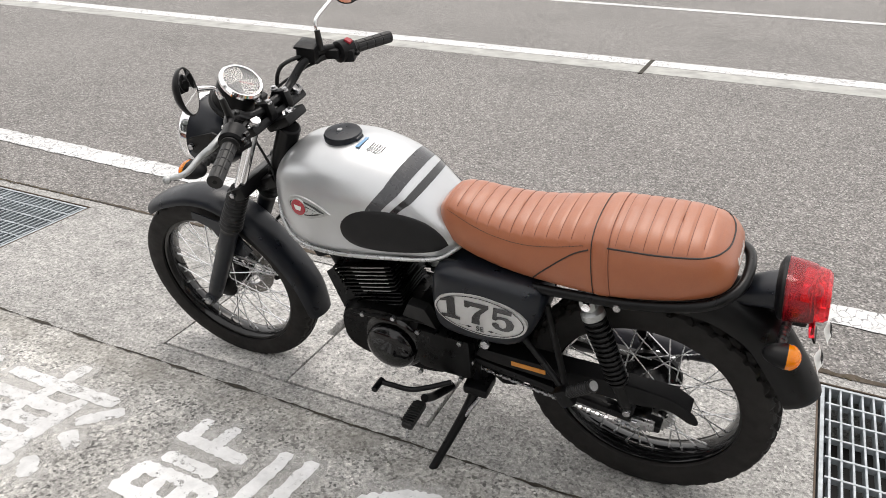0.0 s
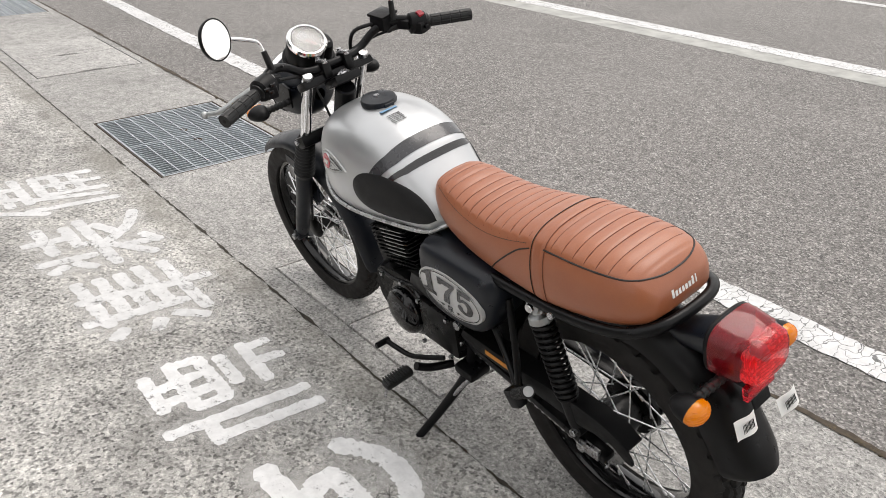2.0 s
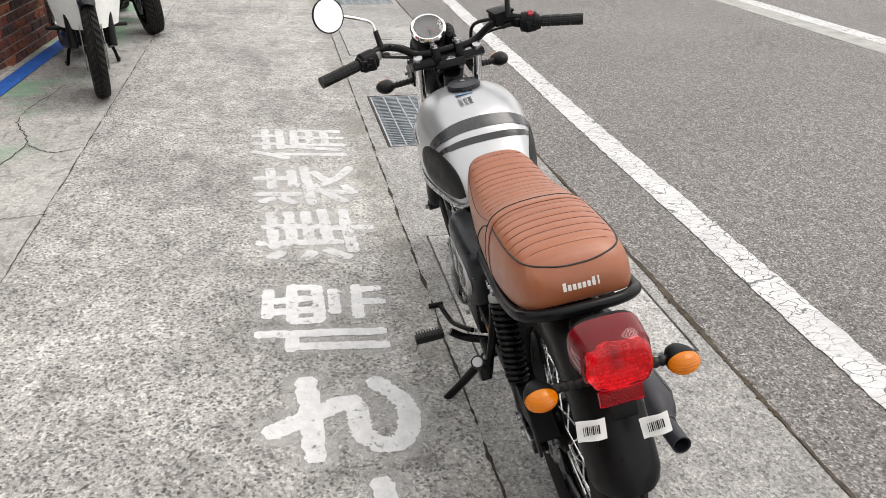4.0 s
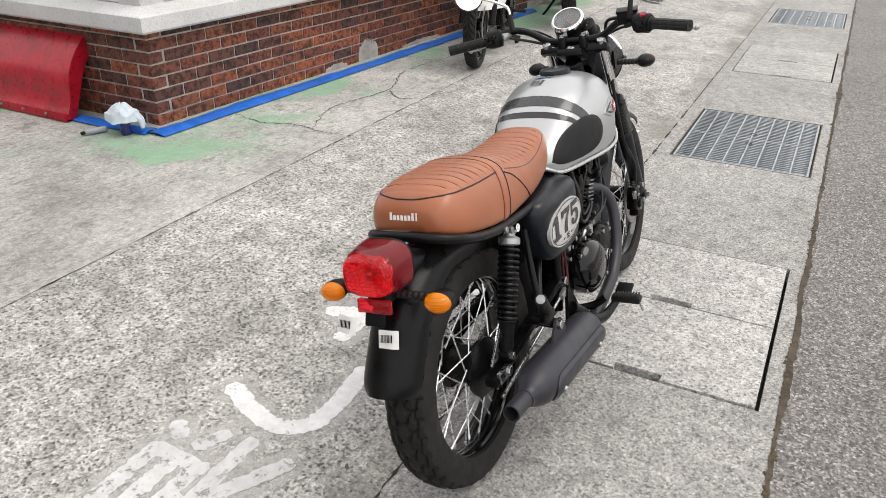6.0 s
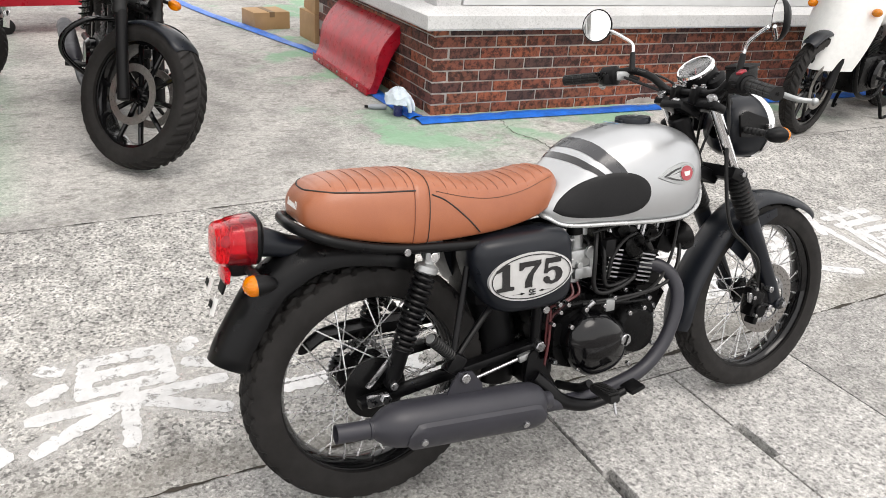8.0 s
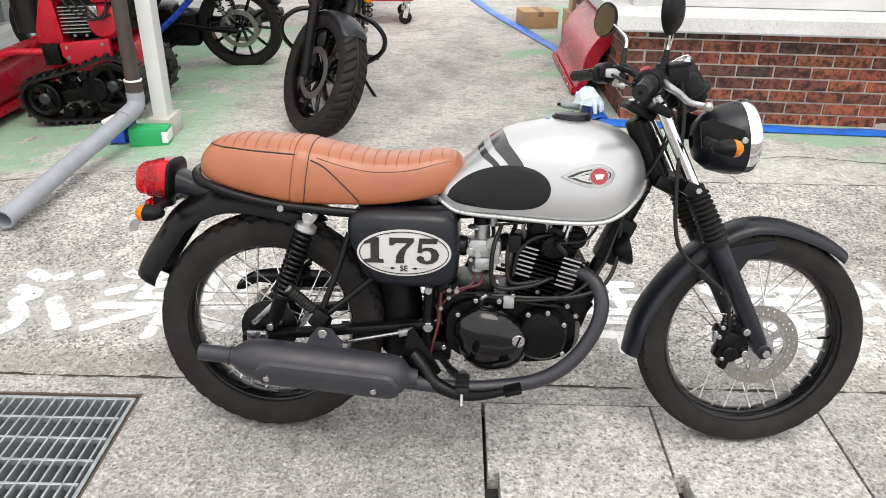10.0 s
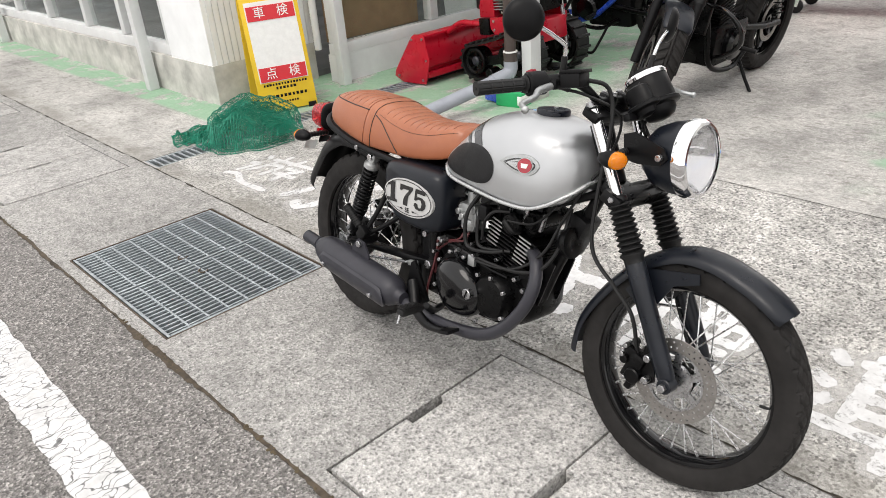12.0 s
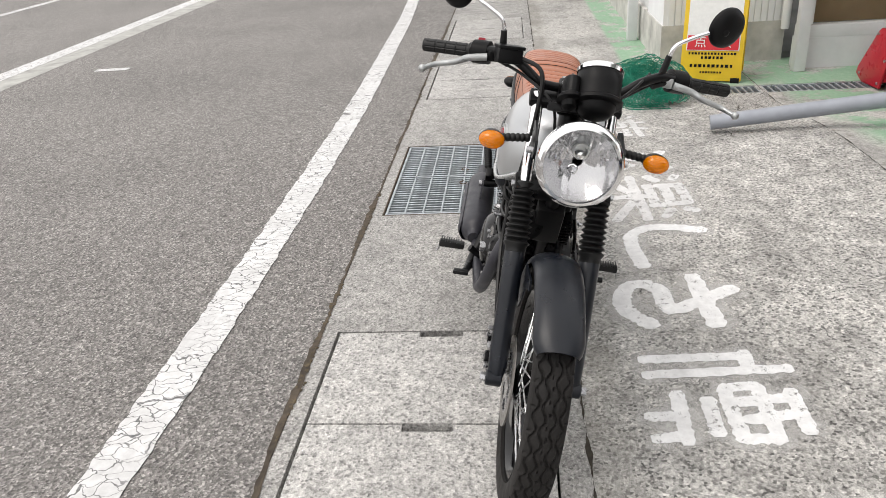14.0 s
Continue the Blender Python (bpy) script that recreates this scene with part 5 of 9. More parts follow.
both(lambda s: indicator(s, (1.132, s * 0.195, 0.853), 1, (1.105, s * 0.105, 0.86), True))

# -- mudguards --
ff = fender_sheet([(1.548, 0.562), (1.5, 0.594), (1.44, 0.621), (1.353, 0.645), (1.257, 0.64), (1.152, 0.584), (1.066, 0.493), (0.997, 0.377), (0.972, 0.262)], 0.056, 0.034)
front("front_mudguard", ff, FENDER, label="long matt black front mudguard")


def guard_stay(s):
    o = [(1.14, 0.5), (1.2, 0.575), (1.33, 0.6), (1.335, 0.575), (1.27, 0.55), (1.235, 0.49), (1.2, 0.45)]
    b = slab_of(bmesh.new(), o, 0.004, move(0, s * 0.062, 0) @ Matrix(((1, 0, 0, 0), (0, 0, 1, 0), (0, 1, 0, 0), (0, 0, 0, 1))))
    st = front("mudguard_stay", b, FENDER)
    front("stay_bolt", rod(bmesh.new(), (1.215, s * 0.066, 0.49), (1.215, s * 0.08, 0.49), 0.008, seg=8), STEEL, st)


both(guard_stay)
front("mudguard_hoop", sweep(bmesh.new(), [(1.22, 0.066, 0.47), (1.13, 0.064, 0.455), (1.08, 0.062, 0.43), (1.12, 0.066, 0.425), (1.24, 0.07, 0.45)], 0.004, 8), STEEL)
cal = bmesh.new()
block(cal, (0.046, 0.042, 0.084), move(1.222, -0.092, 0.322) @ rot("Y", 20), 0.012)
rod(cal, (1.228, -0.08, 0.302), (1.228, -0.122, 0.302), 0.0235, 0.021, 22)
block(cal, (0.04, 0.03, 0.026), move(1.205, -0.096, 0.362) @ rot("Y", 20), 0.006)
block(cal, (0.02, 0.036, 0.03), move(1.218, -0.094, 0.272) @ rot("Y", 20), 0.006)
rod(cal, (1.198, -0.1, 0.338), (1.198, -0.12, 0.338), 0.011)
cl = front("brake_caliper", cal, ENGINE, label="black brake caliper")
front("caliper_bracket", slab_of(bmesh.new(), [(1.242, 0.385), (1.276, 0.372), (1.282, 0.3), (1.256, 0.282), (1.24, 0.3)], 0.01, move(0, -0.1, 0) @ XZY, 0.003), ENGINE, cl)
for x, z, r in ((1.263, 0.366, 0.0098), (1.266, 0.306, 0.0098), (1.2, 0.378, 0.006), (1.193, 0.352, 0.0065), (1.206, 0.292, 0.0055)):
    front("caliper_bolt", rod(bmesh.new(), (x, -0.1, z), (x, -0.124, z), r, seg=8), STEEL, cl)
front("hose_union", rod(bmesh.new(), (1.186, -0.108, 0.366), (1.188, -0.108, 0.336), 0.0075, seg=10), STEEL, cl)
front("dust_boot", lathe(bmesh.new(), [(0.009, 0.0), (0.012, 0.004), (0.009, 0.009), (0.012, 0.013), (0.009, 0.018)], axis_to((1.212, -0.096, 0.378), (1.218, -0.096, 0.4)), 14), RUBBER, cl)

rf = fender_sheet([(0.13, 0.665), (0.05, 0.69), (-0.05, 0.705), (-0.13, 0.7), (-0.2, 0.672), (-0.262, 0.628), (-0.324, 0.54), (-0.355, 0.49), (-0.374, 0.45)], 0.068, 0.07)
part("rear_mudguard", rf, BLACK, bike, "matt black rear mudguard")
# tail lamp on its bracket
tb = bmesh.new()
loft(tb, [[Vector((x, y, z)) for y, z in ellipse(0, zc, w, h, 24, 3)] for x, zc, w, h in ((-0.12, 0.672, 0.03, 0.022), (-0.17, 0.684, 0.036, 0.024), (-0.22, 0.701, 0.042, 0.031), (-0.25, 0.71, 0.046, 0.036))])
part("lamp_bracket", tb, FENDER, bike)
th_ = bmesh.new()
loft(th_, [[Vector((x + 0.1 * (z - 0.714), y, z)) for y, z in ellipse(0, 0.714, w, h, 40, 3.2)] for x, w, h in ((-0.236, 0.045, 0.038), (-0.243, 0.064, 0.05), (-0.247, 0.0675, 0.0535), (-0.253, 0.0675, 0.0535), (-0.255, 0.064, 0.05))])
tl = part("tail_lamp", th_, PLASTIC, bike, "red tail lamp with a black housing")
tlens = bmesh.new()
loft(tlens, [[Vector((x + 0.1 * (z - 0.714), y, z)) for y, z in ellipse(0, 0.714, w, h, 40, 3.4)] for x, w, h in ((-0.254, 0.0685, 0.0525), (-0.272, 0.068, 0.0515), (-0.305, 0.064, 0.0475), (-0.311, 0.0595, 0.0445), (-0.33, 0.056, 0.0415), (-0.337, 0.05, 0.036), (-0.3395, 0.03, 0.022), (-0.34, 0.004, 0.003))])
part("lens", tlens, RED_LENS, tl, "red ribbed lens", sharp=22).visible_shadow = False
bowl = bmesh.new()
rings = []
for q in range(7):
    u = q / 6
    rings.append([Vector((-0.318 + 0.1 * (z - 0.714) + 0.024 * u + 0.007 * (j // 3 % 2) * (1 - u), y, z)) for j, (y, z) in enumerate(ellipse(0, 0.714, 0.058 * (1 - 0.9 * u), 0.044 * (1 - 0.9 * u), 48, 3))])
loft(bowl, rings, caps=False)
part("lamp_reflector", bowl, RED_BOWL, tl, sharp=12)
part("bulb", ball(bmesh.new(), move(-0.305, 0, 0.712) @ Matrix.Diagonal((0.014, 0.011, 0.011, 1)), 14, 8), ALLOY, tl)
for k in range(7):
    part("lens_rib", sweep(bmesh.new(), [(-0.338 + 0.1 * (z - 0.714) + 0.003 * abs(y) / 0.05, y, z) for y, z in ((-0.045, 0.69 + 0.008 * k), (0, 0.69 + 0.008 * k), (0.045, 0.69 + 0.008 * k))], 0.001, 5), RED_LENS, tl)
part("reflector", block(bmesh.new(), (0.012, 0.082, 0.03), move(-0.318, 0, 0.643) @ rot("Y", 10), 0.003), RED_LENS, bike, "small red reflector below the tail lamp")
pb = bmesh.new()
block(pb, (0.05, 0.05, 0.05), move(-0.285, 0, 0.66), 0.012)
block(pb, (0.006, 0.05, 0.03), move(-0.325, 0, 0.615) @ rot("Y", 22), 0.004)
part("plate_bracket", pb, PLASTIC, bike)
both(lambda s: indicator(s, (-0.276, s * 0.134, 0.648), -1, (-0.27, s * 0.025, 0.652), False))
for s, x, y, z in ((-1, -0.351, -0.046, 0.59), (1, -0.338, 0.066, 0.604)):
    m = move(x - 0.004, y, z) @ rot("Y", 22) @ rot("X", 4 * s)
    tag = sheet(bmesh.new(), [[m @ Vector((-0.004 * math.sin(u * 5), -0.026 + 0.052 * u, v)) for v in (-0.019, 0, 0.019)] for u in [k / 6 for k in range(7)]], 0.0006)
    tg = part("paper_tag", tag, WHITE, bike, "white paper tag with a dark bar pattern")
    bars = bmesh.new()
    for k in range(9):
        block(bars, (0.0006, 0.0012 + 0.0012 * (k % 3 == 0), 0.016), m @ move(-0.006, -0.012 + 0.0035 * k, 0.002))
    part("bar_print", bars, PLASTIC, tg)

# -- tank --
T_TOP = smooth_table([(0.452, 0.715), (0.475, 0.745), (0.52, 0.785), (0.548, 0.81), (0.59, 0.848), (0.648, 0.877), (0.735, 0.896), (0.8, 0.897), (0.854, 0.892), (0.916, 0.873), (0.957, 0.84), (0.98, 0.795), (0.986, 0.765)])
T_BOT = smooth_table([(0.452, 0.698), (0.508, 0.665), (0.58, 0.66), (0.651, 0.656), (0.797, 0.65), (0.87, 0.655), (0.912, 0.674), (0.945, 0.7), (0.97, 0.725), (0.986, 0.752)])
T_W = smooth_table([(0.452, 0.06), (0.475, 0.09), (0.52, 0.112), (0.59, 0.132), (0.66, 0.149), (0.735, 0.16), (0.8, 0.163), (0.86, 0.158), (0.91, 0.142), (0.95, 0.11), (0.975, 0.072), (0.986, 0.04)])
T_SEC = spline([(0, 0, 0), (0.55, 0.0, 0), (0.86, 0.01, 0), (0.965, 0.05, 0), (1.0, 0.22, 0), (0.995, 0.4, 0), (0.95, 0.6, 0), (0.84, 0.78, 0), (0.65, 0.9, 0), (0.36, 0.975, 0), (0.0, 1.0, 0)], 4)


def tank_point(x, fy, fz, out=0.0):
    t, b, w = lerp_table(T_TOP, x), lerp_table(T_BOT, x), lerp_table(T_W, x)
    return Vector((x, fy * w, b + (t - b) * fz))


def tank_ring(x):
    up = [(p.x, p.y) for p in T_SEC]
    return [tank_point(x, fy, fz) for fy, fz in up] + [tank_point(x, -fy, fz) for fy, fz in up[-2:0:-1]]


xs = [0.452, 0.456, 0.462] + [0.47 + 0.01 * k for k in range(50)] + [0.972, 0.977, 0.981, 0.984, 0.986]
part("fuel_tank", loft(bmesh.new(), [tank_ring(x) for x in xs]), TANK, bike, "brushed silver painted teardrop fuel tank", sharp=60)


def tank_y(x, z):
    """Half width of the tank at x and height z."""
    t, b = lerp_table(T_TOP, x), lerp_table(T_BOT, x)
    f = (z - b) / (t - b)
    tab = sorted((p.y, p.x) for p in T_SEC[8:])
    return lerp_table(tab, max(0, min(1, f))) * lerp_table(T_W, x)


def tank_patch(name, s, outline, material, lift, label="", parent=None, edge=0.0):
    """A patch on the tank's side: rings shrink from the outline (x, z) to its middle; its rim goes into the tank."""
    cx, cz = sum(p[0] for p in outline) / len(outline), sum(p[1] for p in outline) / len(outline)
    bm = bmesh.new()
    rings = []
    for f, up in ((1.0, -0.004), (1.0, lift * 0.6), (0.97, lift), (0.8, lift), (0.6, lift), (0.4, lift), (0.2, lift), (0.05, lift)):
        rings.append([Vector((cx + (x - cx) * f, s * (tank_y(cx + (x - cx) * f, cz + (z - cz) * f) + up), cz + (z - cz) * f)) for x, z in outline])
    loft(bm, rings, caps=True)
    return part(name, bm, material, parent or bike, label)


PADLINE = [(v.x, v.y) for v in spline([(0.478, 0.704, 0), (0.492, 0.728, 0), (0.53, 0.76, 0), (0.58, 0.783, 0), (0.64, 0.793, 0), (0.69, 0.786, 0), (0.722, 0.765, 0), (0.732, 0.738, 0), (0.722, 0.709, 0), (0.69, 0.69, 0), (0.63, 0.682, 0), (0.56, 0.683, 0), (0.505, 0.69, 0), (0.478, 0.704, 0)], 5)[:-1]]


def tank_side(s):
    tank_patch("knee_pad", s, PADLINE, PAD, 0.0035, "black rubber knee pad on the tank")
    bd = tank_patch("tank_badge", s, [(v.x, v.y) for v in spline([(0.753, 0.772, 0), (0.785, 0.79, 0), (0.82, 0.801, 0), (0.85, 0.803, 0), (0.875, 0.794, 0), (0.886, 0.777, 0), (0.873, 0.757, 0), (0.848, 0.748, 0), (0.815, 0.75, 0), (0.783, 0.76, 0), (0.753, 0.772, 0)], 4)[:-1]], ALLOY, 0.004, "chrome leaf-shaped badge with a red disc")
    tank_patch("badge_field", s, [(v.x, v.y) for v in spline([(0.768, 0.773, 0), (0.8, 0.787, 0), (0.835, 0.793, 0), (0.87, 0.787, 0), (0.876, 0.776, 0), (0.865, 0.764, 0), (0.835, 0.757, 0), (0.8, 0.762, 0), (0.768, 0.773, 0)], 4)[:-1]], DECAL, 0.0055, parent=bd)
    tank_patch("badge_leaf", s, [(v.x, v.y) for v in spline([(0.781, 0.7735, 0), (0.808, 0.785, 0), (0.838, 0.79, 0), (0.868, 0.785, 0), (0.872, 0.776, 0), (0.862, 0.766, 0), (0.836, 0.7605, 0), (0.806, 0.765, 0), (0.781, 0.7735, 0)], 4)[:-1]], TANK_EDGE, 0.0063, parent=bd)
    for up in (-1, 1):
        tank_patch("badge_line", s, [(0.79, 0.7735 + 0.0012 * up), (0.826, 0.776 + 0.0085 * up), (0.826, 0.776 + 0.0055 * up)], DECAL, 0.0068, parent=bd)
    tank_patch("badge_vein", s, [(0.772, 0.7725), (0.82, 0.779), (0.822, 0.7735), (0.82, 0.768)], TANK_EDGE, 0.007, parent=bd)
    tank_patch("badge_ring", s, ellipse(0.846, 0.776, 0.0248, 0.0222, 28), ALLOY, 0.0072, parent=bd)
    tank_patch("badge_disc", s, ellipse(0.846, 0.776, 0.0225, 0.02, 28), RED_BADGE, 0.0085, parent=bd)
    tank_patch("badge_mark", s, [(0.834, 0.781), (0.858, 0.782), (0.854, 0.77), (0.838, 0.769)], WHITE, 0.0092, parent=bd)


both(tank_side)
# seam along the lower edge
lip = []
for x in [0.456, 0.47, 0.5, 0.55, 0.62, 0.7, 0.78, 0.86, 0.91, 0.945, 0.968, 0.983]:
    lip.append(tank_point(x, 0.985, 0.045) + Vector((0, 0.003, -0.004)))
lip_all = lip + [Vector((0.989, 0, 0.752))] + [Vector((p.x, -p.y, p.z)) for p in lip[::-1]]
part("tank_seam", sweep(bmesh.new(), lip_all, 0.0055, 10), TANK_EDGE, bike, "pale seam round the foot of the tank")


def tank_stripe(name, table, w, material):
    """A band over the tank; table gives x by the section's height fraction."""
    rows = []
    sec = [(p.x, p.y) for p in T_SEC if p.y > 0.52]
    path = sec + [(-a, b) for a, b in sec[-2::-1]]
    for fy, fz in path:
        x = lerp_table(table, fz)
        row = []
        for k in range(4):
            xx = x - w / 2 + w * k / 3
            p = tank_point(xx, fy, fz)
            c = tank_point(xx, 0, 0.45)
            row.append(p + (p - c).normalized() * 0.0016)
        rows.append(row)
    part(name, sheet(bmesh.new(), rows, 0.0), material, bike)


tank_stripe("wide_stripe", [(0.5, 0.656), (0.62, 0.648), (0.85, 0.613), (1.0, 0.6)], 0.034, DECAL_GREY)
tank_stripe("narrow_stripe", [(0.5, 0.614), (0.62, 0.606), (0.85, 0.573), (1.0, 0.56)], 0.014, DECAL)
cap = bmesh.new()
CM = Matrix.Translation((0.795, 0, 0.893)) @ rot("Y", -1)
lathe(cap, [(0.04, -0.004), (0.047, 0.0), (0.048, 0.01), (0.045, 0.016), (0.03, 0.018), (0.004, 0.0185)], CM, 40)
block(cap, (0.014, 0.03, 0.012), CM @ move(-0.044, 0, 0.006), 0.004)
cp = part("filler_cap", cap, FENDER, bike, "black hinged filler cap with a key slot")
part("key_slot", rod(bmesh.new(), CM @ Vector((0.008, 0, 0.018)), CM @ Vector((0.008, 0, 0.0205)), 0.007), STEEL, cp)
st = bmesh.new()
for k in range(6):
    x = 0.707 - 0.0062 * k
    for j in range(3):
        block(st, (0.0022 if k % 3 else 0.0034, 0.0115 - 0.003 * ((k + j) % 3 == 1), 0.001), move(x, 0.006 + 0.0135 * j, lerp_table(T_TOP, x) + 0.0006 - 0.05 * (0.006 + 0.0135 * j) ** 2) @ rot("X", -3) @ rot("Y", 11))
part("caution_label", st, LABEL_GREY, bike, "small grey printed caution lines")
part("blue_label", block(bmesh.new(), (0.011, 0.05, 0.0012), move(0.733, 0.014, lerp_table(T_TOP, 0.733) + 0.0003) @ rot("Y", 8)), BLUE_PRINT, bike)

# -- seat --
S_TOP = smooth_table([(-0.158, 0.768), (-0.15, 0.797), (-0.119, 0.826), (-0.063, 0.838), (0.02, 0.838), (0.103, 0.834), (0.159, 0.823), (0.23, 0.808), (0.301, 0.798), (0.388, 0.799), (0.445, 0.807), (0.49, 0.806), (0.512, 0.79), (0.524, 0.768)])
S_BOT = smooth_table([(-0.158, 0.748), (-0.134, 0.732), (-0.067, 0.71), (0.025, 0.689), (0.105, 0.677), (0.228, 0.675), (0.325, 0.678), (0.408, 0.69), (0.464, 0.706), (0.505, 0.735), (0.524, 0.758)])
S_W = smooth_table([(-0.158, 0.05), (-0.15, 0.083), (-0.12, 0.108), (-0.06, 0.121), (0.02, 0.125), (0.1, 0.124), (0.2, 0.12), (0.3, 0.112), (0.4, 0.1), (0.46, 0.088), (0.5, 0.07), (0.524, 0.04)])
S_SEC = spline([(0, 0, 0), (0.6, 0, 0), (0.88, 0.01, 0), (0.97, 0.06, 0), (1.0, 0.25, 0), (0.985, 0.45, 0), (0.94, 0.63, 0), (0.87, 0.77, 0), (0.77, 0.87, 0), (0.55, 0.955, 0), (0.28, 0.99, 0), (0, 1.0, 0)], 4)


def seat_point(x, fy, fz, lift=0.0):
    t, b, w = lerp_table(S_TOP, x), lerp_table(S_BOT, x), lerp_table(S_W, x)
    p = Vector((x, fy * w, b + (t - b) * fz))
    if lift:
        c = Vector((x, 0, b + (t - b) * 0.45))
        p += (p - c).normalized() * lift
    return p


def tuft(x, fz):
    """Depth of the cross ribs sewn into the top panel."""
    if fz < 0.8:
        return 0.0
    if 0.15 < x < 0.5:
        u = ((x - 0.15) / 0.0285) % 1
    elif -0.118 < x < 0.095:
        u = ((x + 0.118) / 0.0285) % 1
    else:
        return 0.0
    edge = min(1, (fz - 0.8) / 0.1)
    return edge * (-0.0021 * max(0, 1 - min(u, 1 - u) / 0.11) + 0.0011 * math.sin(math.pi * u))


xs = [-0.158, -0.157, -0.155, -0.152] + [-0.148 + 0.0035 * k for k in range(191)] + [0.5205, 0.5225, 0.524]
rings = []
for x in xs:
    side = [(p.x, p.y) for p in S_SEC]
    ring = [seat_point(x, fy, fz, tuft(x, fz)) for fy, fz in side] + [seat_point(x, -fy, fz, tuft(x, fz)) for fy, fz in side[-2:0:-1]]
    rings.append(ring)
seat = part("seat", loft(bmesh.new(), rings), LEATHER, bike, "tan leather seat with sewn cross ribs", sharp=70)


def on_seat(x, fz, s, lift=0.0005):
    tab = sorted((p.y, p.x) for p in S_SEC[14:])
    return seat_point(x, s * lerp_table(tab, fz), fz, lift)


def on_top(x, fy, lift=0.0005):
    tab = sorted((p.x, p.y) for p in S_SEC[22:])
    return seat_point(x, fy, lerp_table(tab, abs(fy)), lift)


def seat_lines(s):
    # curved seam from the band down to the lower edge
    part("piping", sweep(bmesh.new(), [on_seat(x, f, s) for x, f in ((0.137, 0.74), (0.165, 0.68), (0.19, 0.57), (0.215, 0.42), (0.24, 0.24), (0.258, 0.08))], 0.0018, 8), SEAM, seat)
    # stitched lower edge of the ribbed panel
    n = 46
    th = bmesh.new()
    pts = [on_seat(0.15 + 0.34 * k / n, 0.79 - 0.1 * math.sin(math.pi * k / n), s, 0.0006) for k in range(n + 1)]
    for a, b in zip(pts, pts[1:]):
        rod(th, a, a + (b - a) * 0.62, 0.0009, seg=5)
    part("stitching", th, STITCH, seat)
    part("piping", sweep(bmesh.new(), [p for p in pts[::4]], 0.0008, 5), SEAM, seat)


both(seat_lines)
arc = [(0.098, 0.86), (0.05, 0.86), (0.0, 0.86), (-0.05, 0.85), (-0.09, 0.82), (-0.115, 0.72), (-0.13, 0.5), (-0.1355, 0.25)]
part("piping", sweep(bmesh.new(), [on_top(x, f) for x, f in arc] + [on_top(-0.1365, 0)] + [on_top(x, -f) for x, f in arc[::-1]], 0.0019, 8), SEAM, seat)
for k in range(19):
    x = 0.15 + 0.0285 * k if k < 12 else -0.118 + 0.0285 * (k - 11)
    if x < 0.49:
        half = 0.87 if k < 12 else 0.83
        half *= 0.8 if x > 0.46 or x < -0.085 else 1
        part("rib_seam", sweep(bmesh.new(), [on_top(x, half * q / 9, -0.0009 * (1 if abs(q) < 8 else 0.2)) for q in range(-9, 10)], 0.0007, 5, 2), SEAM_TAN, seat)
# band across the seat
rings = []
full_sec = [(p.x, p.y) for p in S_SEC[6:]]
loop = full_sec + [(-a, b) for a, b in full_sec[-2::-1]]
rows = []
for k in range(7):
    row = []
    for fy, fz in loop:
        x = 0.1 + 0.034 * k / 6 - 0.018 * (1 - fz)
        row.append(seat_point(x, fy, fz, 0.0016 if 0 < k < 6 else -0.001))
    rows.append(row)
part("strap", sheet(bmesh.new(), rows), LEATHER, seat, "tan strap across the seat")
for x0, mt, rr in ((0.0985, SEAM_TAN, 0.0009), (0.1355, SEAM, 0.0012)):
    part("piping", sweep(bmesh.new(), [seat_point(x0 - 0.018 * (1 - fz), fy, fz, 0.0008) for fy, fz in loop[::2]], rr, 6), mt, seat)
mk = bmesh.new()
for k in range(8):
    tall = 0.017 if k in (0, 6, 7) else 0.012
    block(mk, (0.0014, 0.0066 if k < 7 else 0.0035, tall), move(-0.1553, 0.0345 - 0.0094 * k, 0.7805) @ rot("Y", 16) @ move(0, 0, tall / 2 - 0.0085), 0.0004, 1)
part("back_mark", mk, WHITE, seat, "white printed mark on the back of the seat")

# -- frame --
RAIL = [(0.5, 0.095, 0.66), (0.3, 0.112, 0.655), (0.15, 0.118, 0.664), (0.03, 0.122, 0.678), (-0.07, 0.122, 0.702), (-0.13, 0.112, 0.723), (-0.168, 0.07, 0.738), (-0.178, 0.0, 0.742)]
part("seat_rail", sweep(bmesh.new(), RAIL + [(x, -y, z) for x, y, z in RAIL[-2::-1]], 0.0118, 12), BLACK, bike, "black tubular rail round the seat")
part("backbone", sweep(bmesh.new(), [(0.99, 0, 0.83), (0.9, 0, 0.72), (0.7, 0, 0.66), (0.45, 0, 0.64)], 0.022), BLACK, bike)
part("down_tube", sweep(bmesh.new(), [(1.01, 0, 0.76), (0.955, 0, 0.635), (0.885, 0, 0.5), (0.845, 0, 0.4), (0.805, 0, 0.28)], 0.0185, 14), BLACK, bike)


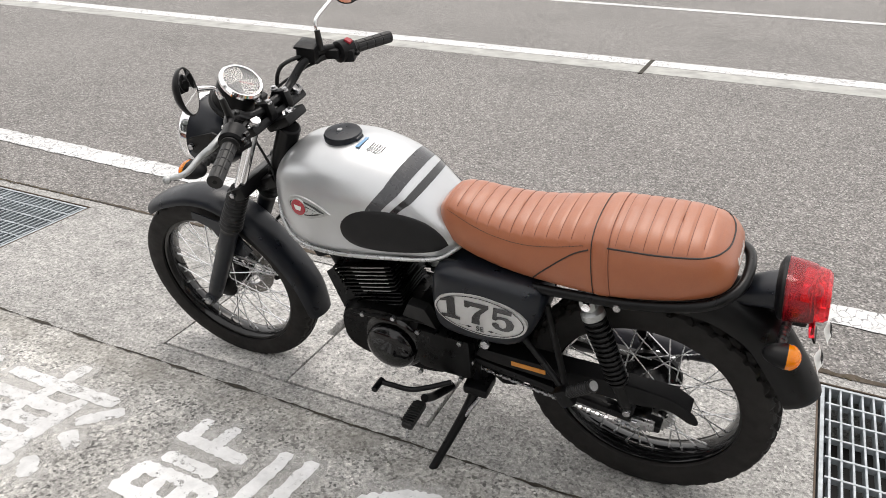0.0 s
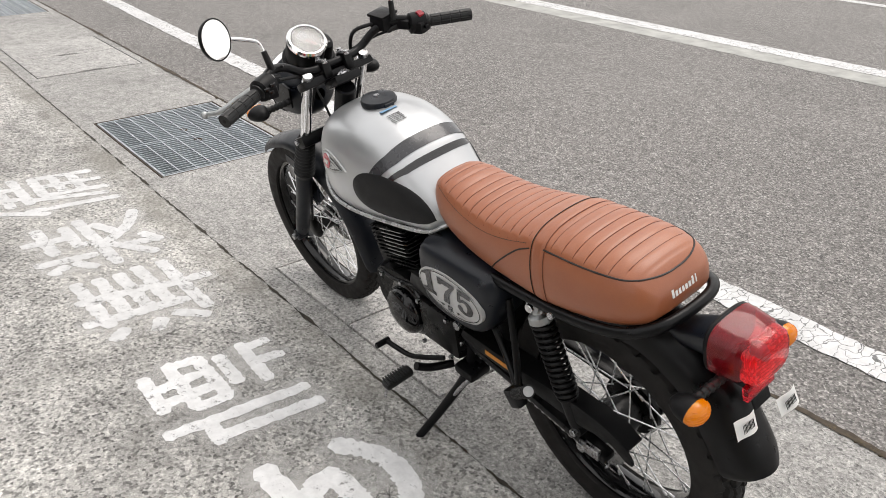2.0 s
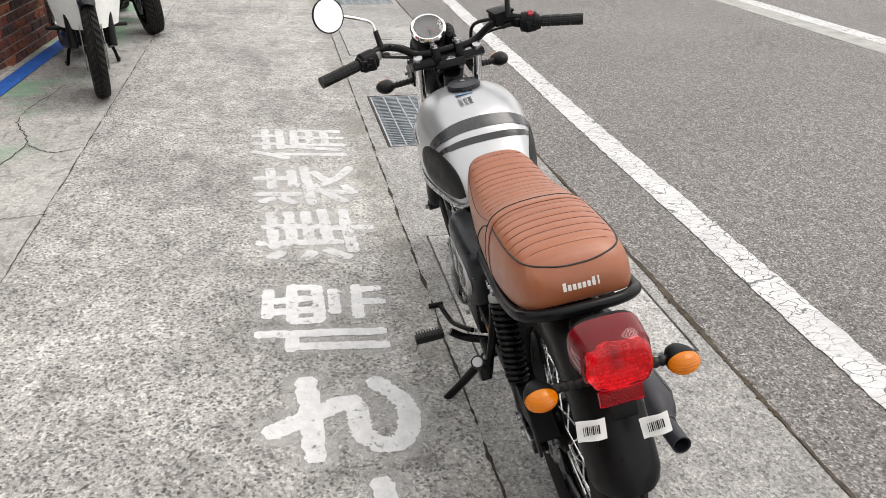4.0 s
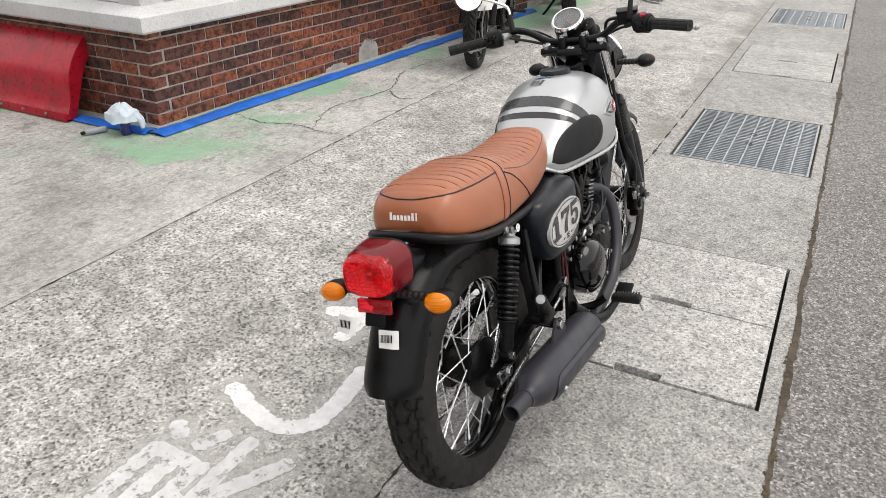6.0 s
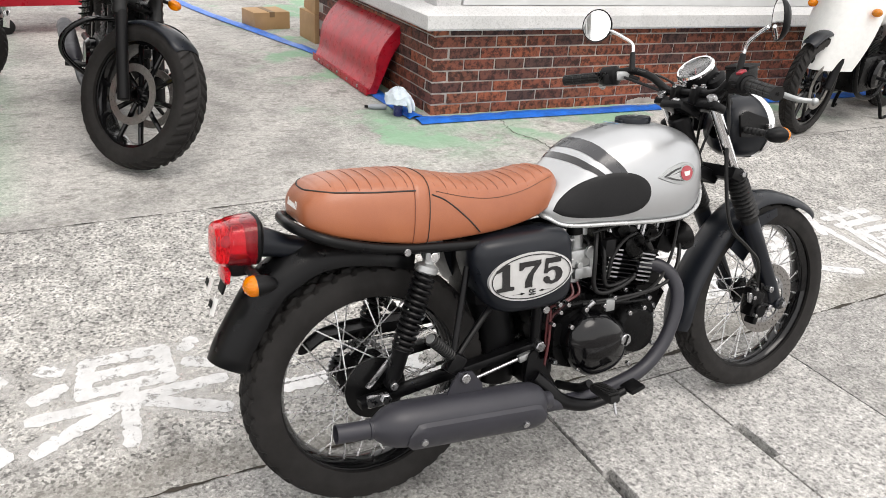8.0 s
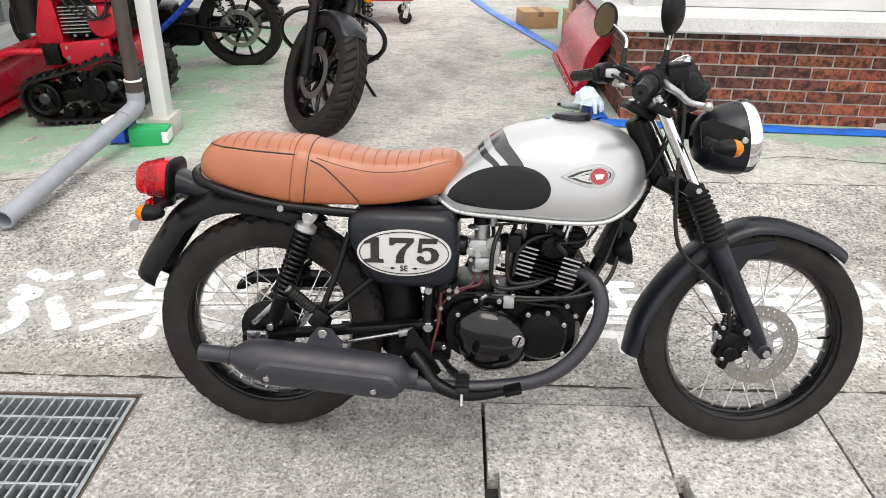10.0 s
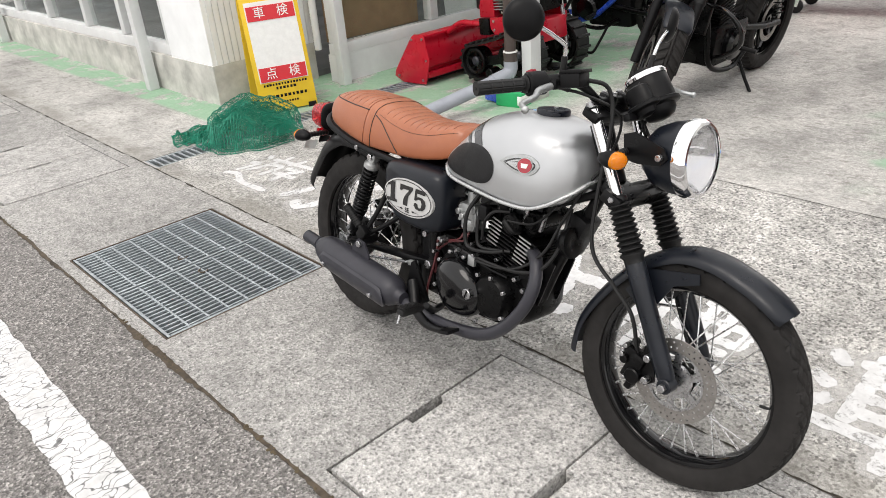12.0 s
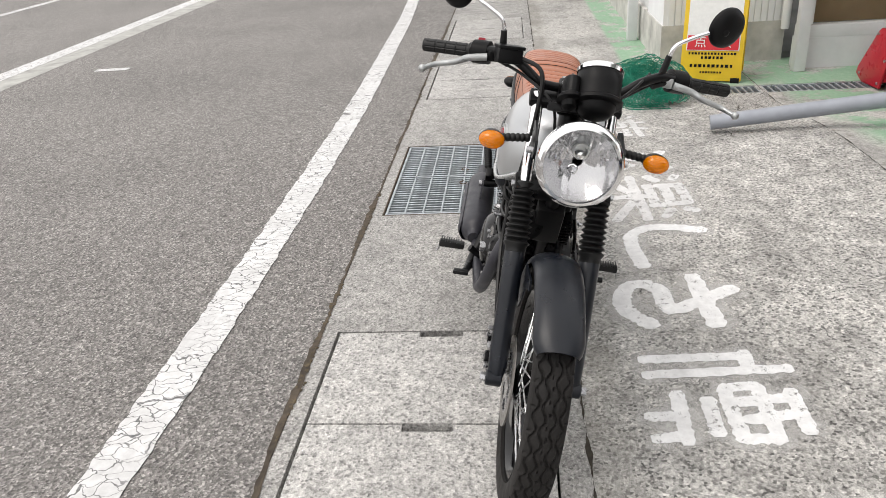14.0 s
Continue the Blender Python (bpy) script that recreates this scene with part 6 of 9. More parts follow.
def frame_side(s):
    part("frame_tube", sweep(bmesh.new(), [(0.5, s * 0.05, 0.64), (0.45, s * 0.085, 0.52), (0.437, s * 0.09, 0.4), (0.43, s * 0.085, 0.26)], 0.015), BLACK, bike)
    part("frame_tube", sweep(bmesh.new(), [(0.23, s * 0.1, 0.6), (0.195, s * 0.125, 0.49), (0.157, s * 0.158, 0.39)], 0.0085), BLACK, bike)
    part("frame_tube", sweep(bmesh.new(), [(0.3, s * 0.1, 0.49), (0.225, s * 0.125, 0.43), (0.155, s * 0.158, 0.38)], 0.0085), BLACK, bike)
    part("frame_tube", sweep(bmesh.new(), [(1.0, s * 0.02, 0.72), (0.9, s * 0.04, 0.67), (0.78, s * 0.06, 0.64)], 0.011), BLACK, bike)
    part("engine_mount", slab_of(bmesh.new(), [(0.8, 0.3), (0.85, 0.34), (0.895, 0.48), (0.87, 0.5), (0.83, 0.43), (0.77, 0.33)], 0.006, move(0, s * 0.045, 0) @ Matrix(((1, 0, 0, 0), (0, 0, 1, 0), (0, 1, 0, 0), (0, 0, 0, 1)))), BLACK, bike)
    sa = bmesh.new()
    for a, b, w in (((-0.06, 0.305), (0.437, 0.352), 0.021),):
        m = axis_to((a[0], s * 0.1, a[1]), (b[0], s * 0.085, b[1]))
        L = math.dist(a, b)
        block(sa, (0.036, 0.022, L), m @ move(0, 0, L / 2), 0.006)
    arm = part("swing_arm", sa, BLACK, bike, "black box-section swing arm")
    part("pivot_bolt", rod(bmesh.new(), (0.437, s * 0.09, 0.352), (0.437, s * 0.118, 0.352), 0.015, seg=6), STEEL, arm)
    part("axle_nut", rod(bmesh.new(), (0, s * 0.11, AX_R.z), (0, s * 0.13, AX_R.z), 0.0135, seg=6), STEEL, arm)
    part("chain_adjuster", block(bmesh.new(), (0.055, 0.012, 0.03), move(-0.018, s * 0.117, AX_R.z), 0.003), STEEL, arm)
    # shock absorber
    t, b = Vector((0.131, s * 0.108, 0.646)), Vector((0.021, s * 0.108, 0.345))
    d = (b - t).normalized()
    sh = part("shock_absorber", rod(bmesh.new(), t + d * 0.03, b - d * 0.02, 0.012), PLASTIC, bike, "rear shock absorber with a black coil spring")
    part("top_eye", lathe(bmesh.new(), [(0.008, -0.013), (0.018, -0.013), (0.018, 0.013), (0.008, 0.013)], Matrix.Translation(t) @ rot("X", 90), 24, closed=True), ALLOY, sh)
    part("top_nut", rod(bmesh.new(), t + Vector((0, s * 0.012, 0)), t + Vector((0, s * 0.024, 0)), 0.011), CHROME, sh)
    part("top_cap", lathe(bmesh.new(), [(0.013, 0.008), (0.015, 0.02), (0.027, 0.026), (0.028, 0.04), (0.024, 0.044)], axis_to(t, b), 28), ALLOY, sh)
    L = (b - t).length
    side, fwd = Vector((0, 1, 0)), d.cross(Vector((0, 1, 0)))
    coil = []
    turns = 13
    for k in range(turns * 14 + 1):
        a = math.tau * k / 14
        h = 0.044 + (L * 0.72 - 0.044) * (k / (turns * 14)) ** 0.97
        coil.append(t + d * h + (side * math.sin(a) + fwd * math.cos(a)) * 0.0235)
    part("spring", sweep(bmesh.new(), coil, 0.0048, 8, 1), BLACK, sh)
    part("lower_body", lathe(bmesh.new(), [(0.024, L * 0.72), (0.025, L * 0.73), (0.02, L * 0.76), (0.019, L * 0.94), (0.012, L)], axis_to(t, b), 24), BLACK, sh)
    part("lower_eye", lathe(bmesh.new(), [(0.007, -0.012), (0.016, -0.012), (0.016, 0.012), (0.007, 0.012)], Matrix.Translation(b) @ rot("X", 90), 20, closed=True), BLACK, sh)
    part("lower_nut", rod(bmesh.new(), b + Vector((0, s * 0.012, 0)), b + Vector((0, s * 0.024, 0)), 0.0095, seg=12), STEEL, sh)
    part("rail_bolt", rod(bmesh.new(), (0.062, s * 0.128, 0.668), (0.062, s * 0.137, 0.668), 0.0085, seg=12), STEEL, bike)
    # passenger peg, folded up
    a, b = Vector((0.163, s * 0.172, 0.4)), Vector((0.088, s * 0.19, 0.475))
    L = (b - a).length
    prof = [(0.008, 0.0), (0.009, 0.02)]
    for k in range(9):
        prof += [(0.0135, 0.024 + 0.008 * k), (0.0148, 0.026 + 0.008 * k), (0.0148, 0.029 + 0.008 * k), (0.0132, 0.031 + 0.008 * k)]
    prof += [(0.014, L - 0.006), (0.016, L - 0.003), (0.015, L)]
    pg = part("passenger_peg", lathe(bmesh.new(), prof, axis_to(a, b), 18), RUBBER, bike, "folded black rubber passenger footrest")
    part("peg_end", rod(bmesh.new(), b, b + (b - a).normalized() * 0.002, 0.012), ALLOY, pg)
    part("peg_bracket", block(bmesh.new(), (0.04, 0.03, 0.05), move(0.16, s * 0.168, 0.39) @ rot("Y", 35), 0.008), BLACK, pg)
    # rider peg
    a, b = Vector((0.533, s * 0.2, 0.262)), Vector((0.53, s * 0.31, 0.268))
    peg = bmesh.new()
    block(peg, (0.032, 0.088, 0.022), Matrix.Translation((a + b) / 2 + Vector((0, s * 0.008, 0))), 0.008)
    pr = part("foot_peg", peg, RUBBER, bike, "black ribbed rubber footrest")
    for k in range(9):
        part("rib", block(bmesh.new(), (0.034, 0.004, 0.006), Matrix.Translation(a + (b - a) * (0.3 + 0.075 * k) + Vector((0, 0, 0.012))), 0.001), RUBBER, pr)
    part("peg_bracket", sweep(bmesh.new(), [(0.5, s * 0.1, 0.225), (0.525, s * 0.16, 0.235), a], 0.012), BLACK, pr)
    part("peg_feeler", rod(bmesh.new(), b + Vector((0, -s * 0.008, -0.008)), b + Vector((0.0, s * 0.002, -0.038)), 0.004), STEEL, pr)


both(frame_side)

# -- side covers with number plates --


def side_cover(s):
    out = [(v.x, v.y) for v in spline([(0.228, 0.61, 0), (0.232, 0.648, 0), (0.262, 0.668, 0), (0.36, 0.672, 0), (0.46, 0.67, 0), (0.502, 0.655, 0), (0.514, 0.6, 0), (0.514, 0.53, 0), (0.502, 0.488, 0), (0.46, 0.472, 0), (0.38, 0.47, 0), (0.31, 0.478, 0), (0.272, 0.502, 0), (0.245, 0.555, 0), (0.228, 0.61, 0)], 5)[:-1]]
    cx, cz = 0.376, 0.571
    rings = []
    for f, y in ((0.97, 0.04), (1.0, 0.1), (0.995, 0.122), (0.965, 0.138), (0.9, 0.149), (0.78, 0.156), (0.55, 0.159), (0.2, 0.1605), (0.03, 0.161)):
        rings.append([Vector((cx + (x - cx) * f, s * (y - 0.05 * max(0, 0.3 - x) - 0.03 * max(0, x - 0.44)), cz + (z - cz) * f)) for x, z in out])
    cv = part("side_cover", loft(bmesh.new(), rings), FENDER, bike, "satin black side cover with an oval number plate", sharp=60)

    def plate_ring(a, b, lift):
        o = ellipse(0.376, 0.569, a, b, 56)
        rings = []
        for f, up in ((1.0, lift - 0.01), (1.0, lift), (0.6, lift + 0.001), (0.05, lift + 0.001)):
            rings.append([Vector((0.376 + (x - 0.376) * f, s * (0.1575 + up), 0.569 + (z - 0.569) * f)) for x, z in o])
        return loft(bmesh.new(), rings)
    pl = part("number_plate", plate_ring(0.1185, 0.0605, 0.0025), PLATE_W, cv, "silver-white oval with black figures")
    part("plate_line", flat_ring(0.376, 0.569, 0.1125, 0.0555, 0.0022, s, 0.1623), DECAL, pl)
    for bm in digits_175(s):
        part("figure", bm, DECAL, pl)
    lab = text_bm("SE", 0.021, 0.0004, 0.0003, move(0.376, s * 0.1628, 0.5285) @ (rot("Z", 180) if s > 0 else Matrix()) @ rot("X", 90))
    part("figure", lab, DECAL, pl)
    for t in (-1, 1):
        part("flourish", slab_of(bmesh.new(), [(0.376 + t * 0.02, 0.529), (0.376 + t * 0.03, 0.5325), (0.376 + t * 0.034, 0.5297), (0.376 + t * 0.058, 0.5293), (0.376 + t * 0.034, 0.5285), (0.376 + t * 0.03, 0.526)], 0.0005, move(0, s * 0.1622, 0) @ XZY), DECAL, pl)
    if s > 0:
        part("lock", rod(bmesh.new(), (0.367, 0.15, 0.478), (0.367, 0.163, 0.478), 0.012), STEEL, cv)
    else:
        part("cover_bolt", rod(bmesh.new(), (0.437, -0.125, 0.462), (0.437, -0.138, 0.462), 0.01), STEEL, cv)


def flat_ring(cx, cz, a, b, w, s, y):
    bm = flat_curve([ellipse(cx, cz, a, b, 64), ellipse(cx, cz, a - w, b - w, 64)], 0.0003)
    bmesh.ops.transform(bm, matrix=move(0, s * y, 0) @ XZY, verts=bm.verts)
    return bm


def digits_175(s):
    """Slab-serif figures, drawn as outlines of unit height."""
    one = [(0.0, 0.0), (0.62, 0.0), (0.62, 0.13), (0.47, 0.16), (0.47, 1.0), (0.33, 1.0), (0.0, 0.83), (0.0, 0.73), (0.2, 0.78), (0.2, 0.16), (0.0, 0.13)]
    seven = [(0.0, 1.0), (0.78, 1.0), (0.78, 0.86), (0.52, 0.5), (0.47, 0.25), (0.47, 0.0), (0.2, 0.0), (0.22, 0.28), (0.33, 0.52), (0.56, 0.8), (0.2, 0.8), (0.12, 0.7), (0.0, 0.7)]
    five = [(0.1, 1.0), (0.68, 1.0), (0.66, 0.8), (0.2, 0.8), (0.19, 0.6), (0.32, 0.65), (0.5, 0.64), (0.66, 0.55), (0.74, 0.36), (0.69, 0.16), (0.55, 0.03), (0.34, -0.02), (0.13, 0.03), (0.02, 0.16), (0.04, 0.27), (0.15, 0.32), (0.25, 0.26), (0.26, 0.15), (0.36, 0.1), (0.46, 0.17), (0.49, 0.33), (0.45, 0.49), (0.34, 0.53), (0.22, 0.49), (0.16, 0.42), (0.04, 0.44)]
    h = 0.066
    made = []
    for shape, off in ((one, -0.1), (seven, -0.037), (five, 0.03)):
        o = []
        for x, z in shape:
            u = off + x * h * 1.2
            o.append((0.376 + u * (-s), 0.5425 + z * h))
        made.append(slab_of(bmesh.new(), o, 0.0007, move(0, s * 0.1622 - (0.0 if s > 0 else 0.0007), 0) @ XZY))
    return made


both(side_cover)

# -- engine --
cc = bmesh.new()
loft(cc, [[Vector((x, y, z)) for x, z in ellipse(0.655, 0.345, a, b, 40, 3.2)] for y, a, b in ((-0.1, 0.17, 0.088), (-0.06, 0.19, 0.098), (0.06, 0.19, 0.098), (0.1, 0.175, 0.09))])
block(cc, (0.16, 0.17, 0.1), move(0.53, 0, 0.42), 0.03)
case = part("crankcase", cc, ENGINE, bike, "black engine case")
rc = bmesh.new()
o = [(v.x, v.y) for v in spline([(0.512, 0.35, 0), (0.525, 0.39, 0), (0.57, 0.416, 0), (0.63, 0.407, 0), (0.675, 0.372, 0), (0.694, 0.33, 0), (0.682, 0.283, 0), (0.64, 0.255, 0), (0.575, 0.254, 0), (0.53, 0.295, 0), (0.512, 0.35, 0)], 6)[:-1]]
loft(rc, [[Vector((0.6 + (x - 0.6) * f, y, 0.343 + (z - 0.343) * f)) for x, z in o] for f, y in ((1.08, -0.09), (1.08, -0.132), (1.05, -0.14), (0.99, -0.148), (0.9, -0.156), (0.76, -0.163), (0.58, -0.168), (0.38, -0.171), (0.18, -0.1725), (0.03, -0.173))])
clutch = part("clutch_cover", rc, GLOSS, case, "gloss black clutch cover", sharp=50)
part("oil_filler", rod(bmesh.new(), (0.672, -0.15, 0.343), (0.672, -0.17, 0.343), 0.0165, seg=28), STEEL, clutch)
part("filler_slot", block(bmesh.new(), (0.005, 0.004, 0.028), move(0.672, -0.1705, 0.343) @ rot("Y", 20), 0.001), ENGINE, clutch)
rc2 = bmesh.new()
loft(rc2, [[Vector((x, y, z)) for x, z in ellipse(0.735, 0.345, a, b, 36, 2.4)] for y, a, b in ((-0.08, 0.068, 0.072), (-0.125, 0.066, 0.07), (-0.14, 0.055, 0.058), (-0.144, 0.03, 0.03))])
part("filter_cover", rc2, ENGINE, case)
bolts = [(0.695, -0.142, 0.41), (0.745, -0.14, 0.415), (0.79, -0.13, 0.38), (0.79, -0.13, 0.3), (0.7, -0.142, 0.262), (0.61, -0.13, 0.252), (0.54, -0.13, 0.275), (0.515, -0.13, 0.4), (0.56, -0.13, 0.44), (0.62, -0.13, 0.44)]
for x, y, z in bolts:
    part("case_bolt", rod(bmesh.new(), (x, y, z), (x, y - 0.012, z), 0.0065, seg=10), STEEL, case)
lc = bmesh.new()
lathe(lc, [(0.09, 0.0), (0.09, 0.026), (0.083, 0.033), (0.074, 0.036), (0.073, 0.05), (0.066, 0.061), (0.052, 0.069), (0.03, 0.074), (0.012, 0.0755), (0.003, 0.0757)], move(0.668, 0.075, 0.335) @ rot("X", -90), 40)
part("alternator_cover", lc, GLOSS, case, "round gloss black alternator cover", sharp=30)
sc = bmesh.new()
block(sc, (0.16, 0.05, 0.14), move(0.505, 0.105, 0.365), 0.02)
part("sprocket_cover", sc, ENGINE, case)
part("rubber_flap", slab_of(bmesh.new(), [(0.52, 0.44), (0.62, 0.46), (0.6, 0.505), (0.55, 0.5)], 0.03, move(0, 0.09, 0) @ XZY, 0.006), RUBBER, case)
for x, z in ((0.45, 0.43), (0.57, 0.43), (0.455, 0.3), (0.575, 0.285), (0.64, 0.455), (0.735, 0.44)):
    part("case_bolt", rod(bmesh.new(), (x, 0.128, z), (x, 0.139, z), 0.0065, seg=10), STEEL, case)

# cylinder and head lean forward
CY = Matrix.Translation((0.715, 0, 0.43)) @ rot("Y", 15)
part("cylinder", block(bmesh.new(), (0.1, 0.1, 0.2), CY @ move(0, 0, 0.08), 0.02), ENGINE, case)
for k in range(-2, 4):
    w = 0.145 + 0.008 * k
    part("cylinder_fin", block(bmesh.new(), (w, 0.15, 0.0045), CY @ move(0.0, 0, 0.002 + 0.0125 * k), 0.002, 1), ENGINE, case)
for k in range(7):
    hf = part("head_fin", block(bmesh.new(), (0.17 + 0.004 * k, 0.165, 0.005), CY @ move(0.005, 0, 0.055 + 0.0125 * k), 0.002, 1), ENGINE, case)
    part("machined_edge", block(bmesh.new(), (0.092 + 0.003 * k, 0.0014, 0.0022), CY @ move(-0.018, 0.0832, 0.055 + 0.0125 * k)), ALLOY, hf)
    for s in (-1,):
        part("machined_edge", block(bmesh.new(), (0.048, 0.0014, 0.0046), CY @ move(0.062, s * 0.0832, 0.055 + 0.0125 * k)), ALLOY, hf)
        part("machined_edge", block(bmesh.new(), (0.044, 0.0014, 0.0046), CY @ move(-0.052, s * 0.0832, 0.055 + 0.0125 * k)), ALLOY, hf)
hd = bmesh.new()
block(hd, (0.15, 0.13, 0.07), CY @ move(0.0, 0, 0.165), 0.02)
rod(hd, CY @ Vector((-0.05, -0.07, 0.185)), CY @ Vector((-0.05, 0.07, 0.185)), 0.03)
rod(hd, CY @ Vector((0.055, -0.07, 0.185)), CY @ Vector((0.055, 0.07, 0.185)), 0.03)
head = part("cylinder_head", hd, ENGINE, case)
for dx in (-0.05, 0.055):
    for s in (-1, 1):
        part("valve_cap", rod(bmesh.new(), CY @ Vector((dx, s * 0.06, 0.185)), CY @ Vector((dx, s * 0.085, 0.185)), 0.022, seg=6), ENGINE, head)
        part("head_bolt", rod(bmesh.new(), CY @ Vector((dx * 0.4, s * 0.055, 0.19)), CY @ Vector((dx * 0.4, s * 0.055, 0.212)), 0.009, seg=8), STEEL, head)
part("spark_plug_cap", sweep(bmesh.new(), [CY @ Vector((0.03, -0.08, 0.14)), CY @ Vector((0.03, -0.115, 0.15)), CY @ Vector((0.0, -0.125, 0.17))], 0.0085), RUBBER, head)
part("plug_lead", sweep(bmesh.new(), [CY @ Vector((0.0, -0.125, 0.17)), (0.84, -0.09, 0.6), (0.88, -0.05, 0.66), (0.85, -0.02, 0.7)], 0.0038, 8), RUBBER, head)
part("breather_hose", sweep(bmesh.new(), [(0.66, -0.06, 0.63), (0.64, -0.1, 0.58), (0.64, -0.105, 0.5), (0.66, -0.105, 0.478), (0.72, -0.1, 0.485), (0.76, -0.085, 0.49)], 0.0058, 10), RUBBER, head)
part("clutch_cable", sweep(bmesh.new(), [(0.56, -0.12, 0.45), (0.68, -0.125, 0.44), (0.8, -0.115, 0.455), (0.88, -0.09, 0.52), (0.92, -0.07, 0.62), (0.96, -0.05, 0.72)], 0.0045, 8), RUBBER, bike)
part("cable_bracket", block(bmesh.new(), (0.028, 0.012, 0.034), move(0.645, -0.125, 0.435), 0.003), ALLOY, case)
part("clutch_arm", sweep(bmesh.new(), [(0.575, -0.1, 0.41), (0.575, -0.125, 0.44), (0.59, -0.13, 0.455)], 0.007), STEEL, case)

# carburettor
cb = bmesh.new()
rod(cb, (0.575, -0.06, 0.545), (0.571, -0.06, 0.63), 0.021)
block(cb, (0.085, 0.055, 0.05), move(0.58, -0.065, 0.565), 0.012)
block(cb, (0.06, 0.06, 0.035), move(0.582, -0.065, 0.525), 0.01)
rod(cb, (0.6, -0.09, 0.58), (0.6, -0.1, 0.58), 0.018)
rod(cb, (0.562, -0.09, 0.55), (0.562, -0.104, 0.55), 0.009)
block(cb, (0.02, 0.02, 0.05), move(0.608, -0.085, 0.55), 0.005)
lathe(cb, [(0.02, -0.035), (0.024, -0.03), (0.024, 0.0), (0.02, 0.003)], move(0.562, -0.058, 0.53), 20)
for z in (0.545, 0.585, 0.615):
    lathe(cb, [(0.02, -0.003), (0.0235, -0.003), (0.0235, 0.003), (0.02, 0.003)], move(0.558, -0.055, z), 20)
for dx, z in ((-0.016, 0.535), (0.018, 0.535), (-0.018, 0.575), (0.02, 0.57)):
    rod(cb, (0.56 + dx, -0.07, z), (0.56 + dx, -0.092, z), 0.006, seg=8)
rod(cb, (0.545, -0.07, 0.56), (0.54, -0.1, 0.56), 0.01)
carb = part("carburettor", cb, ALLOY, bike, "cast alloy carburettor")
part("slide_cap", rod(bmesh.new(), (0.571, -0.06, 0.625), (0.57, -0.06, 0.65), 0.022), ENGINE, carb)
part("intake_rubber", rod(bmesh.new(), (0.585, -0.05, 0.562), (0.645, -0.02, 0.57), 0.022, 0.024), RUBBER, carb)
part("air_rubber", rod(bmesh.new(), (0.535, -0.05, 0.562), (0.485, -0.045, 0.562), 0.026, 0.03), RUBBER, carb)
for k in range(2):
    part("fuel_hose", sweep(bmesh.new(), [(0.555 + 0.02 * k, -0.07, 0.5), (0.55 + 0.02 * k, -0.09, 0.47), (0.51 + 0.015 * k, -0.1, 0.455), (0.47, -0.1, 0.44 - 0.03 * k), (0.46, -0.1, 0.33)], 0.0038, 8), HOSE_RED, carb)
part("clip", rod(bmesh.new(), (0.6, -0.045, 0.562), (0.608, -0.041, 0.563), 0.0245), STEEL, carb)
part("horn", lathe(bmesh.new(), [(0.018, -0.03), (0.03, -0.02), (0.043, 0.0), (0.043, 0.012), (0.03, 0.015), (0.01, 0.01)], move(0.945, -0.055, 0.567) @ rot("Y", 78), 28), ENGINE, bike, "round black horn")
part("regulator", block(bmesh.new(), (0.06, 0.075, 0.13), move(0.928, 0.0, 0.58) @ rot("Y", 24), 0.01), PLASTIC, bike)
part("under_tank_tray", block(bmesh.new(), (0.26, 0.09, 0.05), move(0.7, 0, 0.648), 0.015), BLACK, bike)
part("cam_cover", block(bmesh.new(), (0.13, 0.1, 0.05), CY @ move(-0.0, 0, 0.205), 0.018), ENGINE, head)
part("camshaft_cap", lathe(bmesh.new(), [(0.034, 0), (0.034, 0.012), (0.028, 0.018), (0.008, 0.02)], CY @ move(0.0, -0.078, 0.15) @ rot("X", 90), 28), ENGINE, head)
part("horn_stay", block(bmesh.new(), (0.05, 0.012, 0.02), move(0.925, -0.04, 0.58), 0.003), BLACK, bike)
part("battery_box", block(bmesh.new(), (0.2, 0.16, 0.2), move(0.36, 0, 0.575), 0.03), PLASTIC, bike)
part("inner_guard", sweep(bmesh.new(), [(0.33, 0, 0.5), (0.36, 0, 0.38), (0.36, 0, 0.24)], 0.055), PLASTIC, bike)
part("lower_link", block(bmesh.new(), (0.1, 0.16, 0.06), move(0.45, 0, 0.27), 0.015), BLACK, bike)

# -- exhaust --
part("header_pipe", sweep(bmesh.new(), [(0.79, -0.05, 0.5), (0.838, -0.072, 0.503), (0.874, -0.1, 0.476), (0.886, -0.12, 0.425), (0.868, -0.133, 0.36), (0.818, -0.145, 0.287), (0.745, -0.152, 0.235), (0.65, -0.157, 0.213), (0.52, -0.165, 0.206), (0.36, -0.185, 0.232)], 0.0195, 18), EXHAUST, bike, "dark grey exhaust pipe")
M0, M1 = Vector((0.385, -0.192, 0.246)), Vector((-0.148, -0.192, 0.297))
ML = (M1 - M0).length
mf = part("silencer", lathe(bmesh.new(), [(0.021, -0.03), (0.024, -0.012), (0.03, -0.004), (0.042, 0.006), (0.05, 0.022), (0.0535, 0.05), (0.0545, 0.3), (0.0535, 0.375), (0.05, 0.4), (0.042, 0.422), (0.031, 0.438), (0.0235, 0.447), (0.0215, 0.46), (0.0215, ML), (0.0185, ML), (0.017, 0.47)], axis_to(M0, M1), 40), EXHAUST, bike, "dark grey tubular silencer", sharp=50)
part("weld_ring", lathe(bmesh.new(), [(0.0205, 0.0), (0.0245, 0.002), (0.0245, 0.007), (0.0205, 0.009)], axis_to(M0 + (M1 - M0).normalized() * 0.452, M1), 32), EXHAUST, mf)
